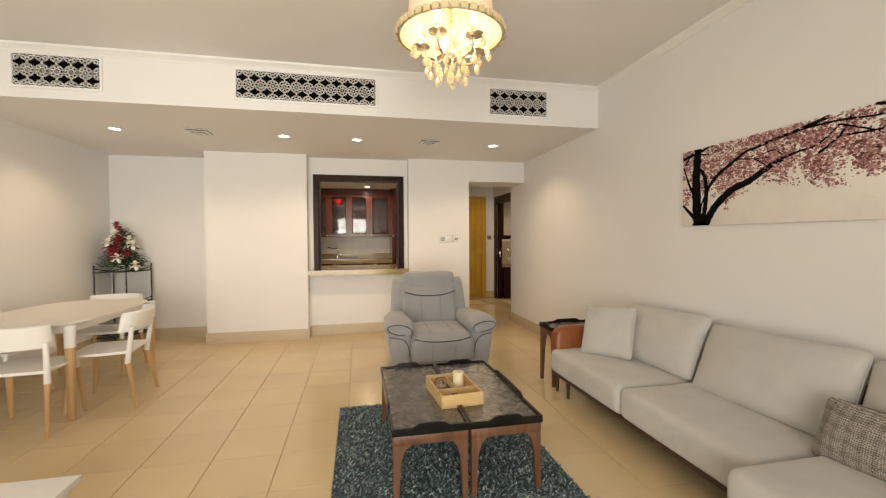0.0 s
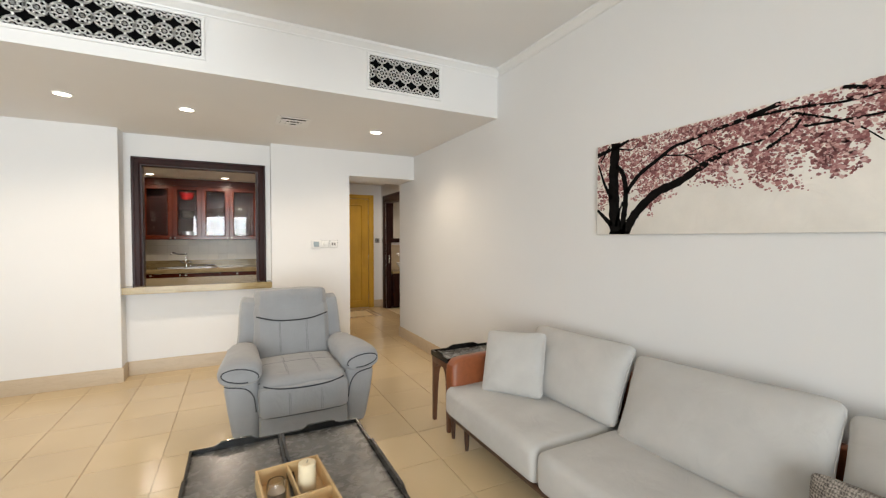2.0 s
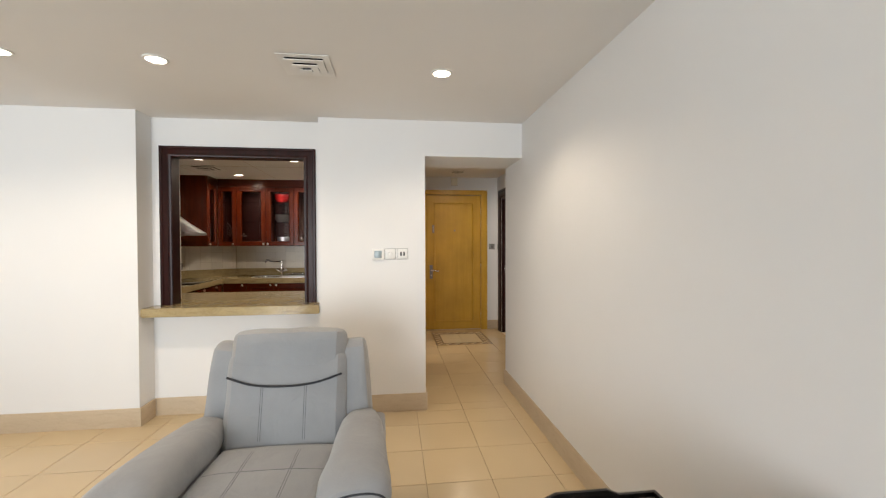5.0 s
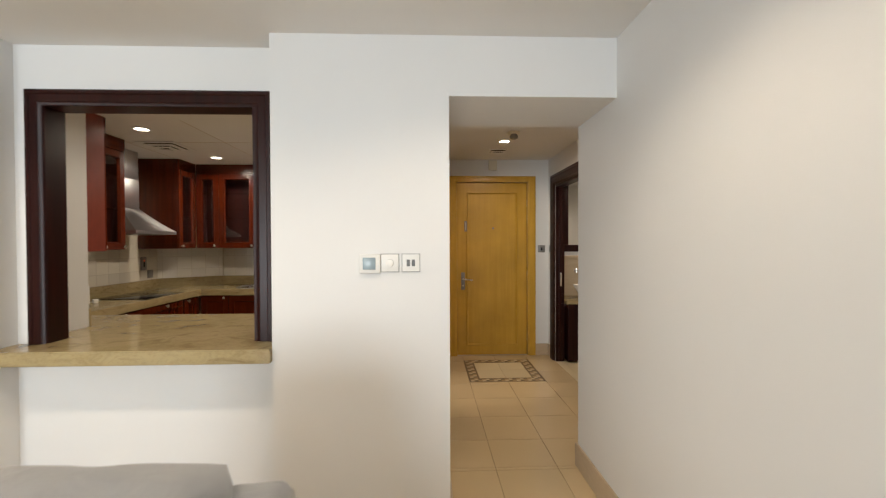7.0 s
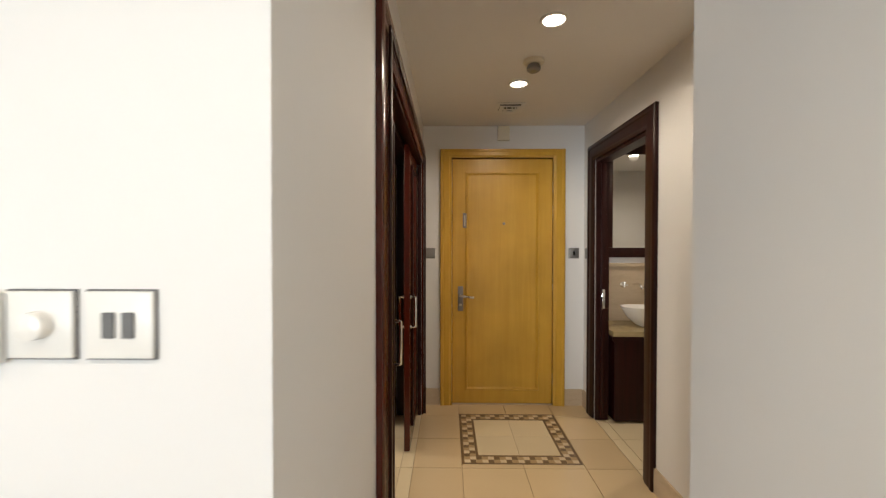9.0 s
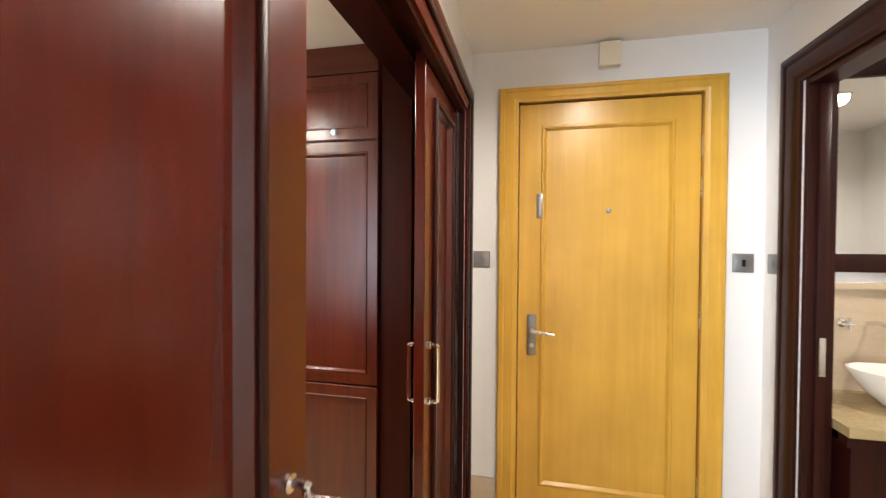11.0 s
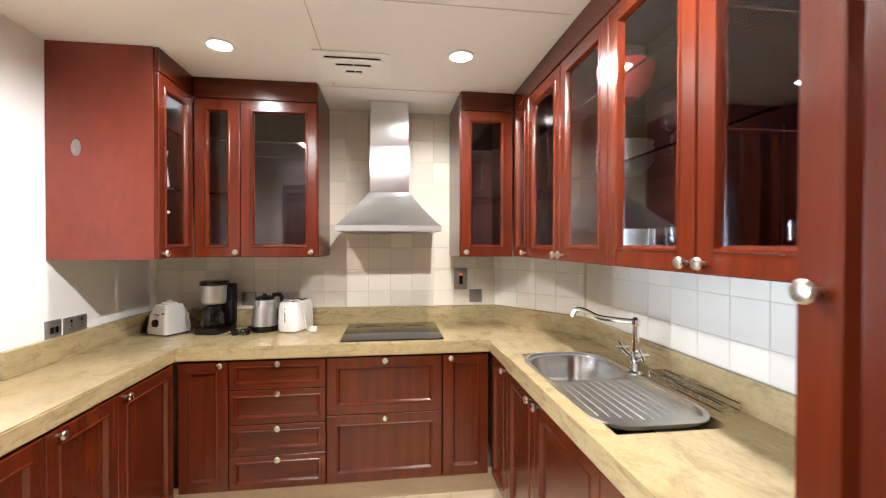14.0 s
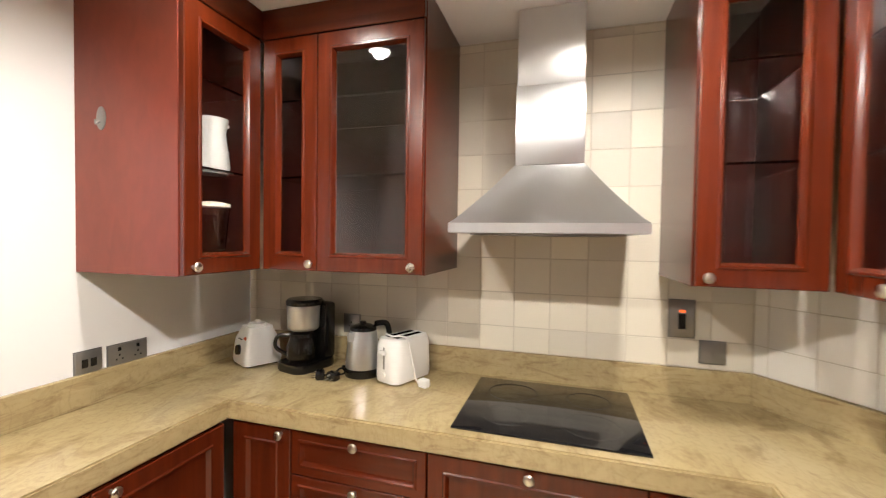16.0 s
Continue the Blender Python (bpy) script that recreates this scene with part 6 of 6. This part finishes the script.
for i in range(5):
    vessel("dinner_plate", -0.28, 8.85, UZ0 + 0.019 + 0.009 * i, [(0.001, 0.0), (0.07, 0.0), (0.12, 0.014), (0.12, 0.018), (0.07, 0.006), (0.001, 0.005)], "white_gloss", "white dinner plate stacked in wall cabinet", "plate", "dinner plates")
    vessel("side_plate", -0.72, 8.76, UZ0 + 0.019 + 0.009 * i, [(0.001, 0.0), (0.05, 0.0), (0.085, 0.012), (0.085, 0.016), (0.05, 0.006), (0.001, 0.005)], "white_gloss", "white side plate stacked in wall cabinet", "plate", "side plates")
for i in range(4):
    vessel("steel_bowl", -0.29, 8.83, SH1 + 0.022 * i, [(0.001, 0.0), (0.07, 0.0), (0.105, 0.045), (0.11, 0.05), (0.104, 0.05), (0.068, 0.005), (0.001, 0.004)], "grey_plate", "steel bowl nested in a stack in cabinet", "bowl", "steel bowls")
vessel("saucepan", -0.28, 8.85, UZ0 + 0.066, [(0.001, 0.0), (0.085, 0.0), (0.088, 0.07), (0.084, 0.07), (0.081, 0.004), (0.001, 0.004)], "steel", "steel saucepan on stacked plates in cabinet", "saucepan")
for i in range(3):
    vessel("tumbler", 0.46 + 0.09 * i, 8.80, UZ0 + 0.019, [(0.001, 0.0), (0.030, 0.0), (0.036, 0.11), (0.034, 0.11), (0.028, 0.006), (0.001, 0.006)], "glass", "clear tumbler inside wall cabinet", "glass", "drinking glasses")
jg = vessel("jug", -1.055, 6.65, SH1, [(0.001, 0.0), (0.055, 0.0), (0.062, 0.02), (0.052, 0.10), (0.046, 0.15), (0.056, 0.20), (0.052, 0.20), (0.043, 0.15), (0.048, 0.10), (0.001, 0.01)], plain("cloudy_plastic", (0.56, 0.55, 0.52), 0.3), "white plastic jug inside corner cabinet", "jug")
part("handle", tube(bend([(-0.045, 0.0, 0.18), (-0.095, 0.0, 0.19), (-0.10, 0.0, 0.12), (-0.05, 0.0, 0.06)], 5), 0.008, 8), "white_plastic", jg)
bj = thing("blender_jug", pose(-1.055, 6.65, UZ0 + 0.018), "clear blender jug with white lid and collar", "blender jug")
part("collar", lathe([(0.048, 0), (0.052, 0.025), (0.040, 0.045)], 24), "ivory", bj)
part("jar", lathe([(0.045, 0.056), (0.062, 0.22), (0.059, 0.22), (0.042, 0.06)], 24, cap=False), "glass", bj)
part("lid", lathe([(0.062, 0.22), (0.062, 0.232), (0.03, 0.240)], 24), "ivory", bj)
part("handle", tube(bend([(-0.060, 0, 0.20), (-0.105, 0, 0.19), (-0.10, 0, 0.11), (-0.050, 0, 0.09)], 5), 0.009, 8), "glass", bj)

# ---- lobby ----
def casing3(parent, m, w, h, cw, t, material, name="casing"):
    """A mitred door casing in local x-z, facing -y, round an opening w x h."""
    bm = casing_prism((-cw, w + cw, h + cw), (0, w, h), -t, -0.0005, 0.0)
    ob = part(name, bm, material, parent)
    ob.matrix_basis = m
    return ob


ed = tagged(thing("door_1", pose(0, 0, 0), "closed honey oak entrance door with moulded panel", "door"), kind="structure")
part("door_frame", casing_prism((1.872, 2.994, 2.316), (1.976, 2.890, 2.240), 8.856, 8.8895, 0.0005), "oak", ed)
part("door_lining", made((1.951, 1.976, 8.885, 8.958, 0.001, 2.24), (2.894, 2.919, 8.885, 8.958, 0.001, 2.24), (1.951, 2.919, 8.885, 8.958, 2.242, 2.273)), "oak_line", ed, smooth=False)
leaf = part("leaf", front(0.908, 2.226, 0.044, 0.118, 0.010, bead=1.5), "oak", ed)
leaf.location = (1.980, 8.945, 0.008)
hp = part("handle_plate", made((0.052, 0.100, -0.053, -0.044, 0.845, 1.070), bevel=0.006), "grey_plate", leaf, "satin nickel lever handle plate")
part("lever", tube(bend([(0.076, -0.053, 0.985), (0.076, -0.095, 0.985), (0.10, -0.104, 0.984), (0.195, -0.100, 0.972)], 5), 0.0095, 10), "nickel", hp)
part("lock_cylinder", lathe([(0.012, 0), (0.012, 0.006)], 16, pose(0.076, -0.052, 0.90, 90, 0, 0)), "nickel", hp)
ch = part("door_chain_plate", made((0.096, 0.130, -0.052, -0.044, 1.60, 1.735), bevel=0.004), "grey_plate", leaf, "satin nickel door chain plate")
part("chain_slot", made((0.108, 0.118, -0.0535, -0.0515, 1.615, 1.715), bevel=0.001, seg=1), "nickel", ch)
part("chain_holder", made((-0.024, -0.002, -0.056, -0.030, 1.665, 1.735), bevel=0.004), "grey_plate", leaf)
for i in range(9):
    part("chain_link", lathe([(0.0065, -0.0015), (0.0085, 0), (0.0065, 0.0015), (0.0045, 0), (0.0065, -0.0015)], 10, pose(-0.012, -0.050, 1.64 - 0.019 * i, 90, 0, 90 * (i % 2)), cap=False), "nickel", leaf)
part("spyhole", lathe([(0.013, 0), (0.011, 0.005), (0.006, 0.006)], 16, pose(0.470, -0.037, 1.640, 90, 0, 0)), "grey_plate", leaf)
for z in (1.965, 1.755, 1.085, 0.225):
    part("hinge", tube([(0.914, -0.050, z - 0.05), (0.914, -0.050, z + 0.05)], 0.008, 10), "nickel", leaf, "satin nickel hinge")
part("threshold", made((1.978, 2.892, 8.888, 8.957, -0.001, 0.006)), "skirting", ed, smooth=False)

bx_ = thing("door_chime", pose(2.437, 8.889, 2.452), "small white plastic door chime box above door", "door chime")
part("case", made((-0.052, 0.052, -0.055, 0, -0.062, 0.062), bevel=0.005), "ivory", bx_)
part("cover_seam", made((-0.053, 0.053, -0.034, -0.031, -0.063, 0.063)), "grey_plate", bx_, smooth=False)

socket("light_switch", pose(3.078, 8.8895, 1.380), 0.088, 0.088, "grey metal switch plate beside entrance door", [(0, 0, 0.016, 0.034, "black")])
socket("light_switch", pose(1.777, 8.8895, 1.378), 0.088, 0.088, "grey metal switch plate beside kitchen door", [(0, 0, 0.026, 0.034, "grey_plate")])
socket("light_switch", pose(3.1695, 8.800, 1.380, 0, 0, -90), 0.088, 0.088, "grey metal switch plate beside washroom door", [(0, 0, 0.016, 0.034, "grey_plate")])
socket("shaver_socket", pose(4.015, 8.9848, 1.045), 0.060, 0.060, "small grey metal outlet on stone splashback", [(0, 0, 0.020, 0.020, "black")])
th = thing("thermostat", pose(1.312, 5.6995, 1.357), "white thermostat with blue-grey screen", "thermostat")
part("case", made((-0.054, 0.054, -0.024, 0, -0.050, 0.046), bevel=0.008), "white_plastic", th)
part("screen", made((-0.034, 0.030, -0.0255, -0.0235, -0.030, 0.030), bevel=0.002), plain("lcd_grey", (0.30, 0.38, 0.42), 0.2), th, "blue-grey display")
socket("dimmer_switch", pose(1.412, 5.6995, 1.359), 0.088, 0.088, "white square dimmer plate with round knob", [], "white_plastic")
dm = bpy.data.objects["dimmer_switch"]
part("dimmer_knob", lathe([(0.019, 0), (0.018, 0.014), (0.012, 0.017)], 20, pose(0, -0.008, 0, 90, 0, 0)), "white_gloss", dm)
socket("double_switch", pose(1.518, 5.6995, 1.359), 0.088, 0.088, "white double light switch with grey rockers", [(-0.013, 0, 0.017, 0.034, "rocker_grey"), (0.013, 0, 0.017, 0.034, "rocker_grey")], "white_plastic")

# sliding kitchen doors, half open, in their mahogany frame
kd = tagged(thing("door_2", pose(0, 0, 0), "pair of glossy mahogany sliding kitchen doors, part open", "door"), kind="structure")
fr = casing3(kd, pose(1.715, 6.615, 0.0005, 0, 0, 90), 2.045, 2.145, 0.145, 0.026, "mahog_gloss", "door_frame")
part("casing_bead", made((1.740, 1.752, 6.574, 6.604, 0.001, 2.188), (1.740, 1.752, 8.672, 8.702, 0.001, 2.188), (1.740, 1.752, 6.574, 8.702, 2.1885, 2.216), bevel=0.005, seg=2), "mahog_dark", kd, "dark raised bead")
part("lining", made((1.505, 1.625, 6.601, 6.616, 0.001, 2.19), (1.686, 1.714, 6.601, 6.616, 0.001, 2.19), (1.505, 1.625, 8.644, 8.659, 0.001, 2.19), (1.686, 1.714, 8.644, 8.659, 0.001, 2.19), (1.505, 1.630, 6.616, 8.644, 2.130, 2.189), (1.682, 1.714, 6.616, 8.644, 2.130, 2.189), (1.630, 1.682, 6.616, 8.644, 2.165, 2.189)), "mahog_dark", kd, smooth=False)


def sliding_leaf(y0, y1, handle_y):
    w = y1 - y0
    ob = part("leaf", front(w, 2.145, 0.02, 0.130, 0.016, bead=1.6), "mahog_gloss", kd)
    ob.matrix_basis = pose(1.657, y0, 0.012, 0, 0, 90)
    ob2 = part("back_panel", front(w, 2.145, 0.02, 0.130, 0.016, bead=1.6), "mahog_gloss", ob)
    ob2.matrix_basis = pose(w, 0, 0, 0, 0, 180)
    hx = handle_y - y0
    for turn in (Matrix.Identity(4), pose(w, 0, 0, 0, 0, 180)):
        s = -0.0205
        lo_, hi_ = 0.122, 2.023
        part("moulding", made((0.122, 0.142, s - 0.016, s + 0.002, lo_, hi_), (w - 0.142, w - 0.122, s - 0.016, s + 0.002, lo_, hi_), (0.142, w - 0.142, s - 0.016, s + 0.002, lo_, lo_ + 0.020), (0.142, w - 0.142, s - 0.016, s + 0.002, hi_ - 0.020, hi_), bevel=0.006, seg=3), "mahog_dark", ob, "dark raised moulding").matrix_basis = turn
    for s in (-1, 1):
        part("handle", tube(bend([(hx, s * 0.018, 0.862), (hx, s * 0.050, 0.862), (hx, s * 0.056, 0.885), (hx, s * 0.056, 1.050), (hx, s * 0.050, 1.073), (hx, s * 0.018, 1.073)], 4), 0.0085, 10), "chrome", ob, "chrome bow pull handle")
        for z in (0.862, 1.073):
            part("rose", lathe([(0.016, 0), (0.015, 0.008)], 16, pose(hx, s * 0.0195, z, 90 if s < 0 else -90, 0, 0)), "chrome", ob)
    return ob


sliding_leaf(6.632, 7.222, 7.165)
sliding_leaf(8.012, 8.630, 8.075)

# washroom doorway and what shows through it
wd = tagged(thing("door_3", pose(0, 0, 0), "dark mahogany washroom doorway with sliding door retracted", "door"), kind="structure")
casing3(wd, pose(3.17, 8.610, 0.0005, 0, 0, -90), 0.90, 2.165, 0.130, 0.026, "mahog_dark", "door_frame")
part("lining", made((3.171, 3.275, 8.575, 8.600, 0.001, 2.17), (3.171, 3.275, 7.710, 7.735, 0.001, 2.17), (3.171, 3.275, 7.735, 8.575, 2.140, 2.169)), "mahog_dark", wd, smooth=False)
lf = part("leaf", made((3.205, 3.243, 8.560, 8.5745, 0.01, 2.135), bevel=0.002), "mahog_dark", wd)
part("flush_pull", made((3.212, 3.236, 8.553, 8.560, 0.93, 1.09), bevel=0.003), "chrome", lf, "chrome recessed pull")
mrr = thing("washroom_mirror", pose(3.66, 8.998, 1.86), "rectangular mirror in dark mahogany frame", "mirror")
part("mirror_frame", made((-0.30, 0.30, -0.035, -0.001, -0.52, -0.43), (-0.30, 0.30, -0.035, -0.001, 0.43, 0.52), (-0.30, -0.20, -0.035, -0.001, -0.43, 0.43), (0.20, 0.30, -0.035, -0.001, -0.43, 0.43), bevel=0.006), "mahog_dark", mrr)
part("glass", made((-0.20, 0.20, -0.018, -0.012, -0.43, 0.43)), "mirror", mrr, "silvered mirror glass", smooth=False)
setting("wall_bath_splashback", made((3.275, 4.79, 8.985, 8.9995, 0.70, 1.255)), "skirting", "beige stone splashback in washroom", "splashback")
setting("trim_bath_ledge", made((3.275, 4.79, 8.955, 8.9995, 1.256, 1.288), bevel=0.005), "skirting", "beige stone ledge above washroom splashback", "ledge")
vt = thing("washroom_vanity", pose(3.278, 8.984, 0), "mahogany vanity with scalloped beige stone top", "vanity")
part("body", made((0.02, 1.40, -0.48, -0.0, 0.02, 0.67), bevel=0.003), "mahog_dark", vt, smooth=False)
wav = [(0.0, 0.0)] + [(0.0, -0.50)] + [(0.05 * k, -0.50 - 0.055 * (0.5 - 0.5 * math.cos(2 * math.pi * min(1, max(0, (0.05 * k - 0.15) / 0.75))))) for k in range(2, 19)] + [(1.42, -0.50), (1.42, 0.0)]
part("stone_top", prism(wav, 0.715, 0.755), "counter", vt)
part("apron", made((0.0, 1.41, -0.49, -0.44, 0.671, 0.714)), "mahog_dark", vt, smooth=False)
bs = thing("vessel_basin", pose(3.655, 8.72, 0.755, 0, 0, -22), "oval white ceramic vessel basin on stone top", "basin")
part("bowl", lathe([(0.06, 0.0), (0.10, 0.02), (0.17, 0.09), (0.222, 0.185), (0.225, 0.195), (0.215, 0.195), (0.16, 0.10), (0.03, 0.055), (0.001, 0.05)], 36, Matrix.Diagonal((0.94, 0.66, 0.86, 1)), cap=False), "white_gloss", bs)
part("drain", lathe([(0.001, 0.058), (0.022, 0.058), (0.022, 0.062), (0.001, 0.064)], 16, cap=False), "chrome", bs)
wt = thing("wall_tap", pose(3.665, 8.984, 1.09), "chrome wall-mounted basin taps with cross handles", "tap")
part("spout", tube(bend([(0, 0, 0), (0, -0.07, 0.012), (0, -0.14, 0.0), (0, -0.155, -0.03)], 5), 0.011, 10), "chrome", wt)
for s in (-1, 1):
    hd = part("handle", lathe([(0.024, 0), (0.022, 0.010), (0.012, 0.018), (0.011, 0.05)], 16, pose(s * 0.11, 0, 0, 90, 0, 0)), "chrome", wt)
    part("cross_grip", tube([(s * 0.11 - 0.03, -0.052, 0), (s * 0.11 + 0.03, -0.052, 0)], 0.006, 8, tube([(s * 0.11, -0.052, -0.03), (s * 0.11, -0.052, 0.03)], 0.006, 8)), "chrome", hd)

# ---- floor and wall tiles, piece by piece ----
def tile_mesh(name, w, d, t, gap, material, bev=0.0015):
    bm = bmesh.new()
    box(bm, gap / 2, w - gap / 2, gap / 2, d - gap / 2, -t, 0)
    top = [e for e in bm.edges if all(abs(v.co.z) < 1e-6 for v in e.verts)]
    bmesh.ops.bevel(bm, geom=top, offset=bev, segments=1, affect="EDGES")
    me = bpy.data.meshes.new(name)
    bm.to_mesh(me)
    bm.free()
    me.materials.append(M[material])
    return me


floor_ob = bpy.data.objects["floor"]
STEP, GAP = 0.405, 0.004
FX, FY = 0.012, 3.372


def floor_region(x0, x1, y0, y1, joined=False, material="floor", skip=None):
    """Cuts the tile grid to a rectangle and lays each tile, or one joined sheet of them."""
    shared, sheet = {}, bmesh.new()
    i0, i1 = math.floor((x0 - FX) / STEP), math.ceil((x1 - FX) / STEP)
    j0, j1 = math.floor((y0 - FY) / STEP), math.ceil((y1 - FY) / STEP)
    for i in range(i0, i1):
        for j in range(j0, j1):
            ax, bx = max(x0, FX + i * STEP), min(x1, FX + (i + 1) * STEP)
            ay, by = max(y0, FY + j * STEP), min(y1, FY + (j + 1) * STEP)
            if bx - ax < 0.02 or by - ay < 0.02 or (skip and skip[0] - 0.01 <= ax and bx <= skip[1] + 0.01 and skip[2] - 0.01 <= ay and by <= skip[3] + 0.01):
                continue
            if joined:
                box(sheet, ax + GAP / 2, bx - GAP / 2, ay + GAP / 2, by - GAP / 2, -0.006, 0)
                continue
            key = (round(bx - ax, 3), round(by - ay, 3), material)
            if key not in shared:
                shared[key] = tile_mesh("tile", bx - ax, by - ay, 0.006, GAP, material)
            ob = new("tile", shared[key])
            ob.parent = floor_ob
            ob.location = (ax, ay, 0)
    if joined:
        s = part("tile_sheet", sheet, material, floor_ob, smooth=False)
        tagged(s, kind="stuff")
    else:
        sheet.free()


floor_region(-3.16, 2.58, 1.347, 5.65)
floor_region(-3.16, -1.83, 5.65, 6.15)
floor_region(-0.57, 0.818, 5.65, 5.86)
floor_region(1.715, 2.58, 5.65, 6.24)
floor_region(1.715, 3.17, 6.24, 8.89, skip=(2.035, 2.845, 7.87, 8.68))
floor_region(-3.16, 2.58, -2.3, 1.347, joined=True)
floor_region(3.17, 4.8, 7.2, 9.0, joined=True, material="kfloor")
floor_region(-1.63, 1.715, 5.98, 9.05, material="kfloor")

TW = 0.152


def wall_tiles(wall, origin, ux, u0, u1, z0, z1, phase_u, phase_z=1.306, material="wtile", joint=0.0042):
    """Tiles on a vertical wall: origin and ux give the wall's foot line, u runs along it."""
    par = bpy.data.objects[wall]
    o, ux = Vector(origin), Vector(ux).normalized()
    rot = Matrix((( ux.x, 0, ux.y), (ux.y, 0, -ux.x), (0, 1, 0))).to_4x4()
    shared = {}
    for i in range(math.floor((u0 - phase_u) / TW), math.ceil((u1 - phase_u) / TW)):
        for j in range(math.floor((z0 - phase_z) / TW), math.ceil((z1 - phase_z) / TW)):
            a, b = max(u0, phase_u + i * TW), min(u1, phase_u + (i + 1) * TW)
            c, d = max(z0, phase_z + j * TW), min(z1, phase_z + (j + 1) * TW)
            if b - a < 0.012 or d - c < 0.012:
                continue
            key = (round(b - a, 3), round(d - c, 3))
            if key not in shared:
                shared[key] = tile_mesh("tile", b - a, d - c, 0.0015, joint, material, 0.0008)
            ob = new("tile", shared[key])
            ob.parent = par
            p = o + ux * a + Vector((0, 0, c))
            ob.matrix_world = Matrix.Translation(p) @ rot
            ob.parent = par
            ob.matrix_parent_inverse = par.matrix_world.inverted()


# west wall faces +x: u runs north to south so that the tile's top faces the room
wall_tiles("wall_kitchen_west", (-1.628, 0, 0), (0, 1, 0), 6.32, 8.625, 1.046, 2.405, 7.574)
wall_tiles("wall_kitchen_north", (0, 9.048, 0), (1, 0, 0), -1.05, 0.798, 1.046, 1.44, 0.0, material="wtile_pale", joint=0.0022)
wall_tiles("wall_kitchen_corner", (-1.6275, 8.627, 0), (0.569, 0.419, 0), 0.0, 0.70, 1.046, 1.44, 0.05, material="wtile_pale", joint=0.003)


# ---- mosaic inlay before the entrance door ----
inlay = tagged(part("floor_inlay", made((2.035, 2.845, 7.872, 8.678, -0.006, -0.001)), "grout", smooth=False), "stone floor inlay with mosaic border", "floor inlay", kind="structure")
mos_d, mos_l = plain("mosaic_dark", (0.16, 0.10, 0.05), 0.35), plain("mosaic_light", (0.66, 0.55, 0.38), 0.35)
mos_m = plain("mosaic_mid", (0.42, 0.29, 0.15), 0.35)
for a, b, c, d in ((2.037, 2.843, 7.874, 7.892), (2.037, 2.843, 8.658, 8.676), (2.037, 2.055, 7.893, 8.657), (2.825, 2.843, 7.893, 8.657), (2.137, 2.743, 7.974, 7.990), (2.137, 2.743, 8.560, 8.576), (2.137, 2.153, 7.991, 8.559), (2.727, 2.743, 7.991, 8.559)):
    part("border_strip", made((a, b, c, d, -0.001, 0.0005)), mos_d, inlay, smooth=False)
chip = {k: made((-0.019, 0.019, -0.019, 0.019, -0.001, 0.0005)) for k in ("d", "l", "m")}
chips = {}
for k, mt in (("d", mos_d), ("l", mos_l), ("m", mos_m)):
    me = bpy.data.meshes.new("mosaic_chip")
    chip[k].to_mesh(me)
    chip[k].free()
    me.materials.append(mt)
    chips[k] = me
cells = [(2.0555 + 0.0405 * (i + 0.5), 7.8925 + 0.0405 * (j + 0.5), i, j) for i in range(19) for j in range(19) if i < 2 or i > 16 or j < 2 or j > 16]
for x, y, i, j in cells:
    ob = new("mosaic_chip", chips["ldm"[(i + j * 2) % 3]])
    ob.parent, ob.location = inlay, (x, y, 0)
for i in range(2):
    for j in range(2):
        x, y = 2.155 + 0.286 * i, 7.993 + 0.283 * j
        t = new("tile", tile_mesh("tile", 0.286, 0.283, 0.004, 0.003, "kfloor"))
        t.parent, t.location = inlay, (x, y, 0.0005)
